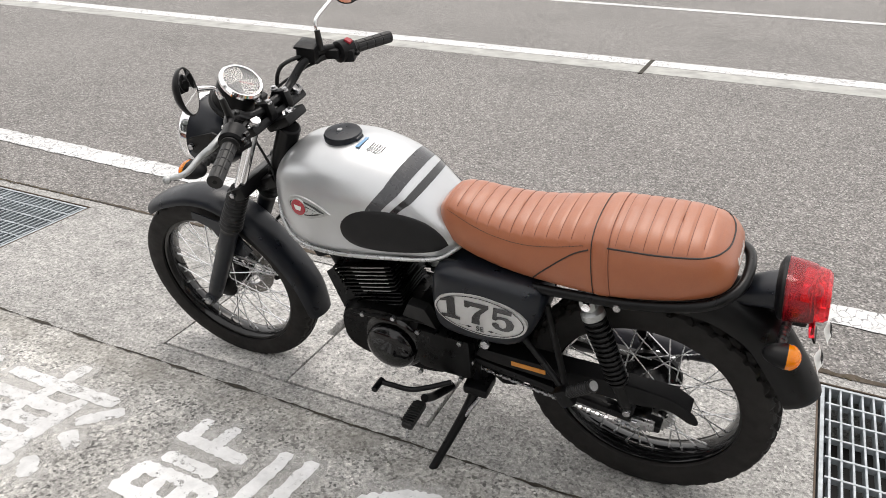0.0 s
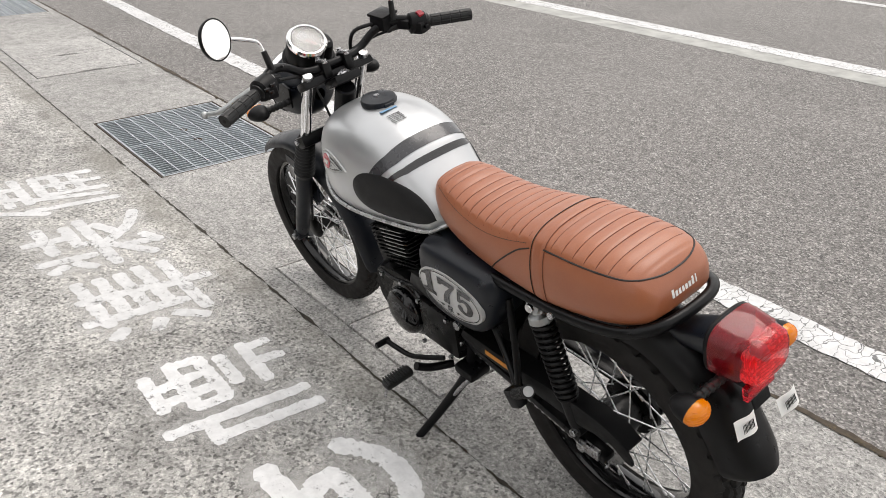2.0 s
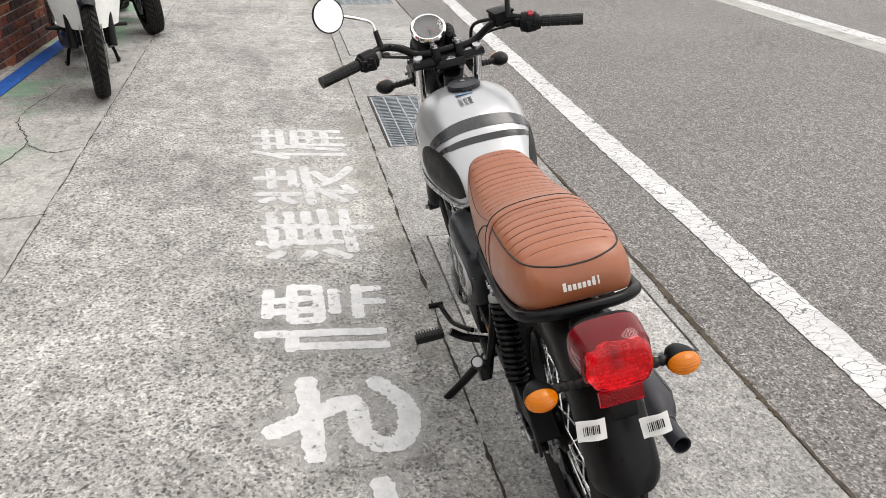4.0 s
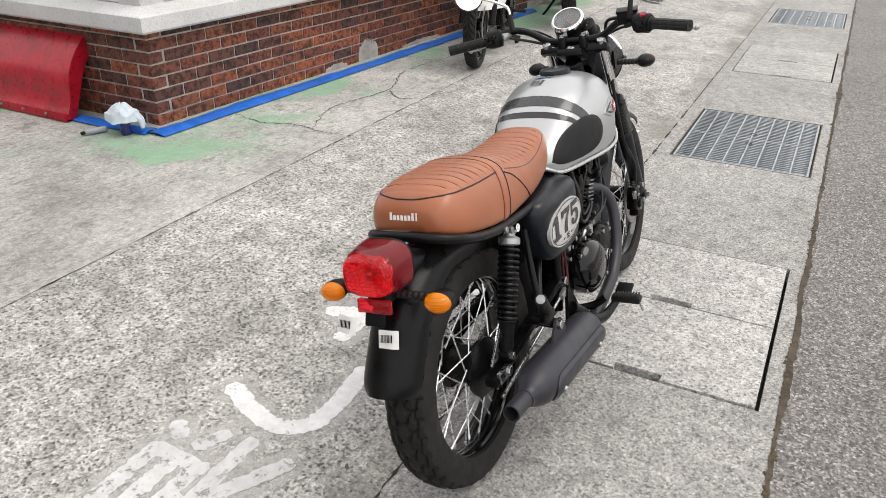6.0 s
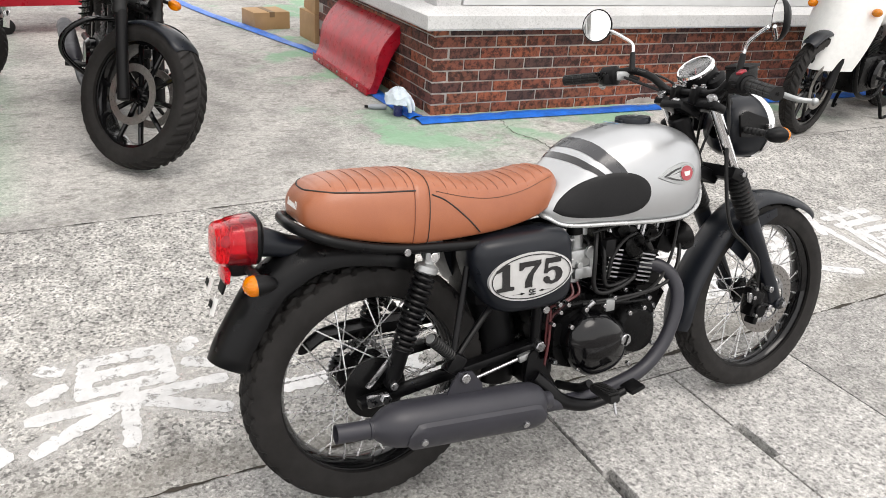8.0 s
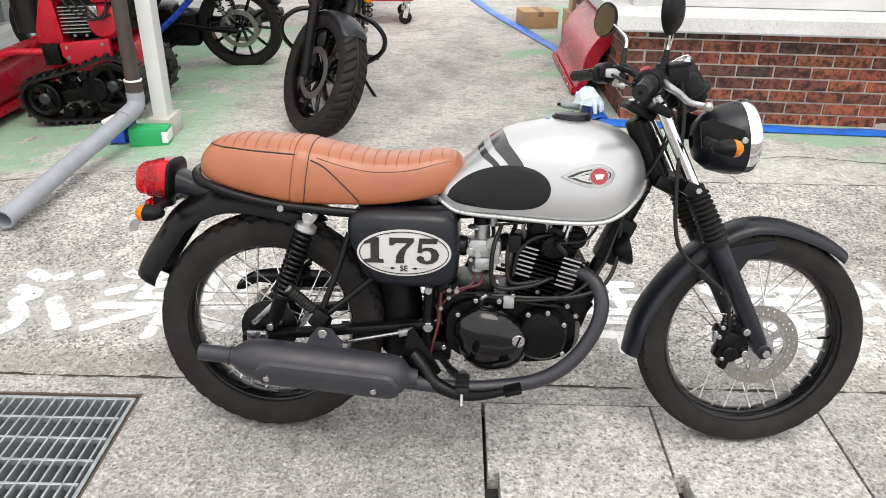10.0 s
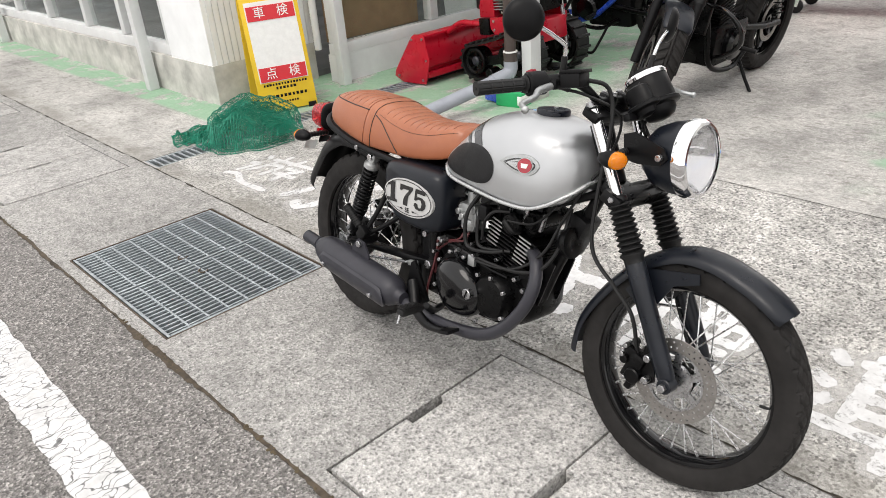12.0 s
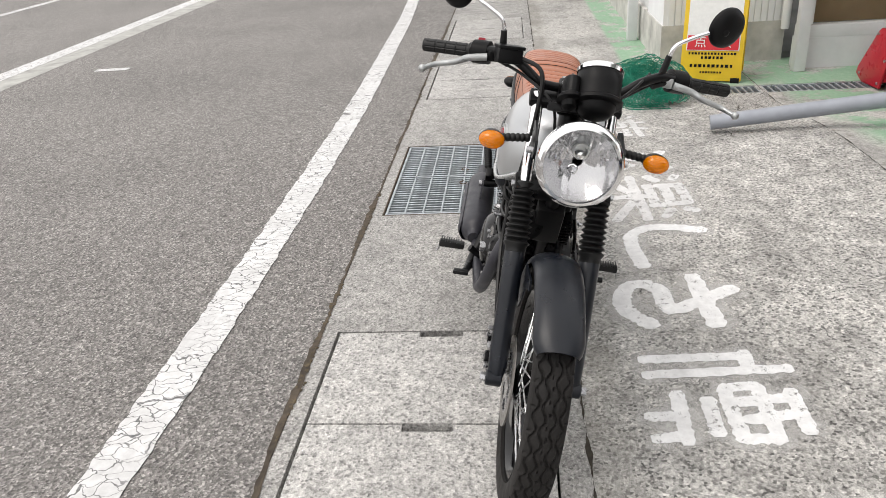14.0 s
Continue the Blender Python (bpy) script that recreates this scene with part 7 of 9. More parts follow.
# a raised guard with rounded ends wraps the outer side
shield = []
ax = (M1 - M0).normalized()
over = ax.cross(Vector((0, -1, 0))).normalized()
if over.z < 0:
    over = -over
for k in range(19):
    u = k / 18
    h = 0.012 + 0.368 * u
    end = math.sqrt(max(0.0, 1 - (max(0.0, abs(2 * u - 1) - 0.82) / 0.18) ** 2))
    row = []
    for j in range(11):
        a = radians(-24 + 46 * (2 * j / 10 - 1) * (0.35 + 0.65 * end))
        lift = 0.0625 if 0 < j < 10 and 0 < k < 18 else 0.056
        row.append(M0 + ax * h + Vector((0, -1, 0)) * lift * math.cos(a) + over * lift * math.sin(a))
    shield.append(row)
hs = part("heat_shield", sheet(bmesh.new(), shield, 0.003), EXHAUST, mf, "dark grey heat shield with two bolts")
for h in (0.075, 0.345):
    q = M0 + ax * h
    a = radians(-20)
    d = Vector((0, -1, 0)) * math.cos(a) + over * math.sin(a)
    part("shield_bolt", rod(bmesh.new(), q + d * 0.06, q + d * 0.0685, 0.0085, seg=16), STEEL, hs)
hb = slab_of(bmesh.new(), [(0.12, 0.31), (0.225, 0.3), (0.22, 0.335), (0.195, 0.37), (0.16, 0.375), (0.14, 0.35)], 0.006, move(0, -0.192, 0) @ XZY)
hang = part("silencer_hanger", hb, EXHAUST, mf)
part("hanger_bolt", rod(bmesh.new(), (0.173, -0.18, 0.36), (0.173, -0.203, 0.36), 0.012), STEEL, hang)
part("hanger_mount", sweep(bmesh.new(), [(0.17, -0.12, 0.37), (0.172, -0.15, 0.365), (0.173, -0.185, 0.362)], 0.014), BLACK, hang)

# -- brake pedal, gear lever, stand --
bp = bmesh.new()
sweep(bp, [(0.4, -0.14, 0.285), (0.425, -0.155, 0.26), (0.46, -0.175, 0.222), (0.52, -0.19, 0.2), (0.58, -0.2, 0.203), (0.64, -0.21, 0.222)], [0.022, 0.021, 0.019, 0.0165, 0.0125, 0.011], 12)
block(bp, (0.045, 0.05, 0.012), move(0.66, -0.218, 0.232) @ rot("Y", -15), 0.004)
part("brake_pedal", bp, BLACK, bike)
part("pedal_plate", slab_of(bmesh.new(), [(0.36, 0.22), (0.44, 0.2), (0.475, 0.24), (0.44, 0.3), (0.4, 0.36), (0.385, 0.35)], 0.01, move(0, -0.14, 0) @ XZY, 0.003), BLACK, bike)
part("brake_rod", rod(bmesh.new(), (0.39, -0.125, 0.345), (-0.03, -0.11, 0.25), 0.0045), STEEL, bike)
part("brake_rod_yoke", block(bmesh.new(), (0.04, 0.014, 0.018), move(0.38, -0.128, 0.343) @ rot("Y", -12), 0.003), ALLOY, bike)
gl = bmesh.new()
sweep(gl, [(0.48, 0.14, 0.285), (0.53, 0.165, 0.272), (0.58, 0.185, 0.262), (0.63, 0.2, 0.275), (0.66, 0.205, 0.28)], 0.0075, 10)
rod(gl, (0.662, 0.195, 0.279), (0.662, 0.24, 0.282), 0.009)
part("gear_lever", gl, BLACK, bike)
ss = bmesh.new()
sweep(ss, [(0.425, 0.1, 0.245), (0.44, 0.135, 0.2), (0.47, 0.19, 0.125), (0.497, 0.24, 0.062), (0.503, 0.254, 0.047)], [0.018, 0.014, 0.0125, 0.012, 0.012], 12)
block(ss, (0.06, 0.036, 0.008), Matrix.Translation((0.51, 0.262, 0.0485)) @ rot("X", LEAN), 0.003)
stand = part("side_stand", ss, BLACK, bike, "black side stand, folded out to the ground")
part("stand_spring", rod(bmesh.new(), (0.4, 0.12, 0.25), (0.45, 0.16, 0.17), 0.006), STEEL, stand)
part("stand_bracket", block(bmesh.new(), (0.07, 0.07, 0.03), move(0.42, 0.095, 0.258), 0.008), BLACK, stand)

# -- chain --
gd = bmesh.new()
o = [(v.x, v.y) for v in spline([(0.4, 0.42, 0), (0.2, 0.42, 0), (0.08, 0.428, 0), (0.0, 0.43, 0), (-0.08, 0.42, 0), (-0.125, 0.392, 0), (-0.14, 0.365, 0), (-0.12, 0.362, 0), (-0.07, 0.385, 0), (0.0, 0.375, 0), (0.1, 0.375, 0), (0.25, 0.378, 0), (0.4, 0.388, 0), (0.4, 0.42, 0)], 4)[:-1]]
slab_of(gd, o, 0.006, move(0, 0.115, 0) @ XZY, 0.002)
slab_of(gd, [(0.4, 0.415), (0.08, 0.424), (-0.08, 0.417), (-0.12, 0.392), (-0.12, 0.386), (-0.08, 0.41), (0.08, 0.418), (0.4, 0.409)], 0.05, move(0, 0.068, 0) @ XZY)
cg = part("chain_guard", gd, PLASTIC, bike, "black plastic chain guard")
part("caution_label", block(bmesh.new(), (0.09, 0.001, 0.014), move(0.27, 0.1225, 0.4)), ORANGE_LABEL, cg)
for z0, z1 in ((0.385, 0.375), (0.235, 0.31)):
    ch = bmesh.new()
    for k in range(44):
        u = k / 43
        block(ch, (0.013, 0.012 if k % 2 else 0.007, 0.008), move(0.49 * u, 0.075, z0 + (z1 - z0) * u), 0.002, 1)
    part("chain_run", ch, STEEL, bike)

# -- bolts, hoses and small fittings round the engine --
for x, y, z, r in ((0.47, -0.118, 0.41, .006), (0.49, -0.12, 0.44, .006), (0.51, -0.125, 0.46, .007), (0.535, -0.125, 0.315, .006), (0.655, -0.13, 0.455, .006), (0.8, -0.1, 0.42, .008),
                   (0.825, -0.09, 0.39, .008), (0.72, -0.095, 0.455, .007), (0.77, -0.095, 0.44, .007), (0.615, -0.1, 0.475, .005), (0.48, -0.115, 0.3, .007), (0.49, -0.115, 0.46, .007)):
    part("hex_bolt", rod(bmesh.new(), (x, y + 0.02, z), (x, y - 0.008, z), r, seg=6), STEEL, case)
for x, y in ((-0.03, -0.07), (0.03, -0.07), (-0.075, -0.06), (0.085, -0.06), (-0.03, 0.07), (0.03, 0.07)):
    part("cap_nut", rod(bmesh.new(), CY @ Vector((x, y, 0.17)), CY @ Vector((x, y, 0.222)), 0.008, 0.006, 8), STEEL, head)
part("petcock", rod(bmesh.new(), (0.6, -0.06, 0.652), (0.6, -0.06, 0.62), 0.011), ALLOY, bike)
part("fuel_line", sweep(bmesh.new(), [(0.6, -0.06, 0.62), (0.6, -0.085, 0.6), (0.585, -0.085, 0.575)], 0.005, 8), RUBBER, bike)
part("air_hose", sweep(bmesh.new(), [(0.62, -0.09, 0.63), (0.6, -0.115, 0.57), (0.6, -0.115, 0.49), (0.63, -0.118, 0.468), (0.7, -0.11, 0.475), (0.745, -0.1, 0.49)], 0.006, 10), RUBBER, head)
part("return_hose", sweep(bmesh.new(), [(0.75, -0.09, 0.61), (0.7, -0.105, 0.6), (0.665, -0.105, 0.56), (0.655, -0.1, 0.5)], 0.005, 8), RUBBER, head)
part("drain_hose", sweep(bmesh.new(), [(0.47, -0.105, 0.45), (0.465, -0.11, 0.37), (0.445, -0.115, 0.28), (0.44, -0.11, 0.22)], 0.004, 8), HOSE_RED, bike)
part("loom_tube", sweep(bmesh.new(), [(0.93, -0.045, 0.66), (0.925, -0.075, 0.55), (0.89, -0.1, 0.48), (0.82, -0.115, 0.452), (0.72, -0.12, 0.446), (0.6, -0.122, 0.45)], 0.0055, 8), RUBBER, bike)
part("valve_unit", block(bmesh.new(), (0.035, 0.03, 0.05), move(0.655, -0.095, 0.585), 0.01), PLASTIC, head)
part("mount_plate", slab_of(bmesh.new(), [(0.755, 0.4), (0.84, 0.37), (0.87, 0.42), (0.845, 0.45), (0.77, 0.455)], 0.006, move(0, -0.085, 0) @ XZY), ENGINE, case)
part("starter_motor", rod(bmesh.new(), (0.8, -0.05, 0.43), (0.8, 0.07, 0.43), 0.032), ENGINE, case)
for s in (-1, 1):
    part("rib", sweep(bmesh.new(), [(0.53, s * 0.112, 0.45), (0.6, s * 0.118, 0.452), (0.7, s * 0.118, 0.43), (0.78, s * 0.11, 0.42)], 0.006, 8), ENGINE, case)


# ---- white wing of the shop ----
WX, WY = 3.22, 0.85
wing = bmesh.new()
rect(wing, WX + 0.02, 12.5, WY - 0.14, WY - 0.02, 0.0, 0.3)
rect(wing, WX + 0.02, WX + 0.14, -0.1, WY - 0.14, 0.0, 0.3)
structure("wing_base", wing, BASE_C, "stained rendered base under the white siding", "wall")
siding = bmesh.new()
rect(siding, WX + 0.03, 3.95, WY - 0.12, WY - 0.03, 0.3, 2.7)
rect(siding, WX + 0.03, WX + 0.12, -0.1, WY - 0.12, 0.3, 2.7)
wall_w = structure("wall_west", siding, PANEL_W, "white board siding of the shop wing", "wall")
board = mesh_of("siding_board", block(bmesh.new(), (0.008, 0.046, 2.4), bev=0.002, seg=1), PANEL_W)
for i in range(18):
    part("siding_board", board, PANEL_W, wall_w, at=move(WX + 0.026, WY - 0.09 - 0.0495 * i, 1.5))
window_set("window_3", (12.5, WY - 0.1, 0), (3.95, WY - 0.1, 0), 0.3, 2.5, (1.1, 2.2, 3.3, 4.5, 5.6, 6.7, 7.6), "white framed windows along the shop wing")
for x in (4.3, 8.55, 12.3):
    structure("white_column", block(bmesh.new(), (0.085, 0.085, 2.7), move(x, 0.9, 1.35), 0.006), FRAME_W, "white square steel column in front of the wing", "column")
structure("wing_floor", rect(bmesh.new(), 3.3, 12.5, -5.0, 0.7, 0.0, 0.05), DARK_ROOM, "dim floor inside the shop wing", "floor")
structure("wing_back", rect(bmesh.new(), 3.3, 12.5, -5.1, -4.9, 0.05, 2.7), DARK_ROOM, "dim back wall inside the shop wing", "wall")
structure("wing_ceiling", rect(bmesh.new(), 2.9, 12.6, -5.1, 0.9, 2.7, 2.9), PANEL_W, "white flat roof of the shop wing", "ceiling")
# glazed front with brown board behind, facing the yard
window_set("window_4", (2.98, -3.6, 0), (2.98, -0.1, 0), 0.22, 2.5, (1.2, 2.4), "white framed shop front with a brown board behind the glass")
base4 = rect(bmesh.new(), 2.93, 3.05, -3.6, -0.1, 0.0, 0.22)
structure("front_base", base4, FRAME_W, "white ribbed base below the shop front", "wall")
structure("brown_screen", rect(bmesh.new(), 3.1, 3.13, -1.15, -0.16, 0.3, 1.6), BROWN_BOARD, "brown board standing behind the shop glass", "board")
structure("front_post", block(bmesh.new(), (0.08, 0.08, 2.7), move(2.86, -0.1, 1.35), 0.006), FRAME_W, "white steel post beside the shop front", "post")
dp = thing("down_pipe", "thin white rain pipe on the siding", "pipe")
part("pipe", rod(bmesh.new(), (3.12, -0.06, 0.26), (3.12, -0.06, 2.7), 0.03), FRAME_W, dp)

for x, y, h in ((3.42, -2.0, 0.4), (3.52, -2.42, 0.42)):
    bk = thing("plastic_bucket", "white plastic bucket standing behind the shop glass", "bucket", move(x, y, 0.0), "buckets behind the glass")
    part("body", lathe(bmesh.new(), [(0.13, 0.0), (0.14, 0.01), (0.165, h), (0.172, h), (0.172, h + 0.015), (0.16, h + 0.015), (0.135, 0.02)], seg=28, closed=True), WHITE, bk)
    part("lid", lathe(bmesh.new(), [(0.176, 0), (0.178, 0.012), (0.16, 0.02), (0.02, 0.02)], move(0, 0, h + 0.016), 28), WHITE, bk)

# post with the rain pipe that lies out on the yard
PX, PY = 1.06, -0.31
PZ = ground_z(PX, PY) - 0.003
pp = thing("canopy_post", "white steel post standing on the concrete yard", "post")
part("column", block(bmesh.new(), (0.08, 0.1, 2.6), move(PX, PY, PZ + 1.3), 0.005), FRAME_W, pp)
part("foot", block(bmesh.new(), (0.13, 0.2, 0.115), move(PX, PY, PZ + 0.0575), 0.008), BASE_C, pp)
rp = thing("rain_pipe", "brown rain pipe with a grey outlet pipe on the yard", "pipe")
part("down_pipe", rod(bmesh.new(), (PX + 0.1, PY + 0.09, PZ + 0.3), (PX + 0.1, PY + 0.09, 2.7), 0.038), PVC_BROWN, rp)
part("elbow", sweep(bmesh.new(), [(PX + 0.1, PY + 0.09, PZ + 0.262), (PX + 0.1, PY + 0.094, PZ + 0.21), (PX + 0.103, PY + 0.12, PZ + 0.182), (PX + 0.115, PY + 0.2, PZ + 0.165), (PX + 0.12, PY + 0.25, PZ + 0.158)], 0.046, 14), PVC, rp)
part("collar", lathe(bmesh.new(), [(0.038, 0), (0.045, 0.002), (0.045, 0.06), (0.038, 0.062)], move(PX + 0.1, PY + 0.09, PZ + 0.258), 28), PVC_BROWN, rp)
part("collar_ring", lathe(bmesh.new(), [(0.038, 0), (0.047, 0.001), (0.047, 0.009), (0.038, 0.01)], move(PX + 0.1, PY + 0.09, PZ + 0.32), 28), WHITE, rp)
tube = lathe(bmesh.new(), [(0.036, 0), (0.042, 0), (0.042, 1.0), (0.036, 1.0)], axis_to((PX + 0.115, PY + 0.22, PZ + 0.16), (1.32, 0.83, 0.115)), 28, closed=True)
part("outlet_pipe", tube, PVC, rp)
gb = thing("small_carton", "small green and white carton at the foot of the post", "box")
part("carton", block(bmesh.new(), (0.2, 0.11, 0.095), move(PX + 0.02, PY + 0.165, PZ + 0.0475) @ rot("Z", 5), 0.003), GREEN_BOX, gb)
part("flap", block(bmesh.new(), (0.03, 0.111, 0.06), move(PX - 0.066, PY + 0.158, PZ + 0.05) @ rot("Z", 5), 0.003), WHITE, gb)
bb = thing("blue_carton", "small blue and white carton beside the rain pipe", "box")
part("carton", block(bmesh.new(), (0.12, 0.14, 0.12), move(PX + 0.21, PY + 0.1, PZ + 0.058) @ rot("Z", -8), 0.003), BLUE_BOX, bb)
part("flap", block(bmesh.new(), (0.121, 0.141, 0.02), move(PX + 0.21, PY + 0.1, PZ + 0.11) @ rot("Z", -8), 0.003), WHITE, bb)


# ---- folding sign ----
def a_sign():
    th = thing("folding_sign", "yellow folding sign with white face and red bands", "sign", move(2.8, 0.53, 0) @ rot("Z", -108))
    for s in (-1, 1):
        base = move(0, s * 0.17, 0) @ rot("X", s * 10)
        part("board", block(bmesh.new(), (0.42, 0.018, 0.98), base @ move(0, 0, 0.5), 0.006), YELLOW, th)
        for t in (-1, 1):
            part("foot", block(bmesh.new(), (0.06, 0.03, 0.04), base @ move(t * 0.17, 0, 0.014), 0.004), PLASTIC, th)
    base = move(0, -0.17, 0) @ rot("X", -10)
    f = -0.0105
    part("face", block(bmesh.new(), (0.36, 0.004, 0.56), base @ move(0, f, 0.5)), WHITE, th, "white printed face")
    up = rot("X", 90)
    for z, word in ((0.7, "車検"), (0.275, "点検")):
        part("red_band", block(bmesh.new(), (0.345, 0.004, 0.1), base @ move(0, f - 0.004, z)), SIGN_RED, th)
        part("lettering", text_bm(word[0], 0.085, 0.001, 0.0, base @ move(-0.085, f - 0.008, z) @ up), WHITE, th)
        part("lettering", text_bm(word[1], 0.085, 0.001, 0.0, base @ move(0.085, f - 0.008, z) @ up), WHITE, th)
    for z, count, size in ((0.2, 15, 0.016), (0.172, 6, 0.019), (0.115, 10, 0.022), (0.07, 8, 0.014)):
        row = bmesh.new()
        pitch = size * 1.38
        for k in range(count):
            block(row, (size * (0.7 + 0.3 * (k * 7 % 3) / 2), 0.002, size * 0.95), base @ move((k - (count - 1) / 2) * pitch, f, z))
        part("print_bar", row, PLASTIC, th)
    part("hinge", rod(bmesh.new(), (-0.2, 0, 0.985), (0.2, 0, 0.985), 0.012), PLASTIC, th)
    part("sand_weight", block(bmesh.new(), (0.3, 0.2, 0.13), move(0, 0, 0.066), 0.04), PLASTIC, th)
    return th


a_sign()


# ---- green net heap ----
def net_heap():
    rng = random.Random(4)
    bm = bmesh.new()
    nu, nv = 52, 34

    def at(u, v):
        a = v * math.pi
        length = -0.42 + 0.95 * u
        w = (0.34 + 0.07 * noise.noise((u * 6, 4.0, 0))) * (math.sin(math.pi * min(1, u * 1.25 + 0.02)) ** 0.7 if u < 0.8 else max(0.05, (1 - u) * 4.2))
        h = 0.33 * math.sin(math.pi * min(1, u * 1.15 + 0.1)) * (0.8 + 0.35 * noise.noise((u * 5, v * 3, 2)))
        h = max(h, 0.015)
        x, y, z = length, w * math.cos(a), h * math.sin(a)
        d = noise.noise_vector((u * 7, v * 5, 0.3)) * 0.07 + noise.noise_vector((u * 30, v * 22, 1.3)) * 0.012
        return Vector((x + d.x, y + d.y, max(0.006, z + d.z)))
    th = thing("net_heap", "heap of green netting lying on the concrete", "net", move(2.37, 1.14, 0) @ rot("Z", 27))
    for k, shrink in enumerate((1.0, 0.86, 0.72)):
        grid = [[at(i / nu, j / nv) * shrink for j in range(nv + 1)] for i in range(nu + 1)]
        bm = bmesh.new()
        for i in range(nu + 1):
            for j in range(nv + 1):
                for di, dj in ((1, 0), (0, 1)) if k % 2 == 0 else ((1, 1), (1, -1)):
                    if i + di <= nu and 0 <= j + dj <= nv:
                        p, q = grid[i][j], grid[i + di][j + dj]
                        if (p - q).length > 1e-3:
                            sweep(bm, [p, q], 0.0021, 3, 1, False)
        part("outer_fold" if k == 0 else "inner_fold", bm, NET, th)


net_heap()


# ---- tarp strip along the brick base ----
def tarp(name, pts, width, label):
    rng = random.Random(name)
    rows = []
    line = spline(pts, 14)
    for i, p in enumerate(line):
        d = (line[min(i + 1, len(line) - 1)] - line[max(i - 1, 0)]).normalized()
        s = Vector((-d.y, d.x, 0))
        h = 0.008 + 0.012 * (0.5 + noise.noise((i * 0.35, 1.7, 0)))
        rows.append([p - s * width * 0.5 + Vector((0, 0, 0.004)), p - s * width * 0.32 + Vector((0, 0, h)), p + Vector((0, 0, h * 1.3)),
                     p + s * width * 0.3 + Vector((0, 0, h)), p + s * width * 0.5 + Vector((0, 0, 0.006))])
    th = thing(name, label, "tarp")
    part("sheet", sheet(bmesh.new(), rows, 0.003), TARP, th)


tarp("blue_tarp", [(-6.3, -0.33, RISE), (-5.0, -0.41, RISE), (-3.64, -0.485, RISE), (-2.44, -0.565, RISE), (-1.84, -0.605, RISE), (-1.42, -0.625, RISE)], 0.125, "strip of blue tarpaulin along the foot of the brick wall")
tarp("blue_tarp_strip", [(-1.44, -0.68, RISE), (-1.42, -1.25, RISE), (-1.46, -2.3, RISE), (-1.25, -3.2, RISE), (-0.97, -4.25, RISE), (-0.7, -5.5, RISE)], 0.1, "narrow folded blue tarpaulin strip on the yard")


# ---- red blade, boxes, can ----
def blade():
    th = thing("snow_plough", "scuffed red curved snow plough blade leaning on the brick wall", "snow blade", move(-1.44, -1.8, RISE) @ rot("Z", 90))
    rows = []
    for i in range(25):
        x = -0.56 + 1.12 * i / 24
        row = []
        for k in range(13):
            u = k / 12
            row.append(Vector((x, 0.02 + 0.13 * (1 - math.sin(u * math.pi)) * (1 if u < 0.5 else 0.75), 0.015 + 0.47 * u)))
        rows.append(row)
    for r in rows:
        for k, p in enumerate(r):
            p.y = -0.1 + 0.2 * (k / 12 - 0.35) ** 2 * 2.4 * (-1 if k / 12 < 0.35 else 1) + 0.06
    part("blade", sheet(bmesh.new(), rows, 0.006), RED_BLADE, th)
    for s in (-1, 1):
        o = [(p.y, p.z) for p in rows[0]] + [(rows[0][12].y + 0.05, rows[0][12].z), (rows[0][6].y + 0.09, rows[0][6].z), (rows[0][0].y + 0.06, rows[0][0].z)]
        part("end_plate", slab_of(bmesh.new(), o, 0.006, move(s * 0.56 - 0.003, 0, 0) @ Matrix(((0, 0, 1, 0), (1, 0, 0, 0), (0, 1, 0, 0), (0, 0, 0, 1)))), RED_BLADE, th)
    part("cutting_edge", block(bmesh.new(), (1.12, 0.008, 0.05), move(0, rows[0][0].y - 0.006, 0.03), 0.002), RED_BLADE, th)
    for i in range(5):
        part("bolt", rod(bmesh.new(), (-0.4 + 0.2 * i, rows[0][0].y - 0.012, 0.035), (-0.4 + 0.2 * i, rows[0][0].y - 0.02, 0.035), 0.009, seg=6), STEEL, th)


blade()


def carton(x, y, z, sx, sy, sz, turn, label):
    th = thing("cardboard_box", label, "box", move(x, y, z) @ rot("Z", turn), "cartons by the wall")
    part("body", block(bmesh.new(), (sx, sy, sz), move(0, 0, sz / 2), 0.003), CARD, th)
    part("tape", block(bmesh.new(), (0.05, sy + 0.002, sz * 0.3), move(0, 0, sz * 0.86), 0.001), BROWN_BOARD, th)
    part("tape", block(bmesh.new(), (0.05, sy, 0.002), move(0, 0, sz + 0.001)), BROWN_BOARD, th)


carton(-1.73, -3.1, RISE, 0.42, 0.36, 0.24, 3, "brown cardboard box on the yard beside the brick wall")
carton(-1.75, -3.1, RISE + 0.242, 0.4, 0.36, 0.22, -3, "brown cardboard box stacked on another")
carton(-1.33, -3.72, RISE, 0.34, 0.3, 0.15, 8, "low brown cardboard box on the yard")


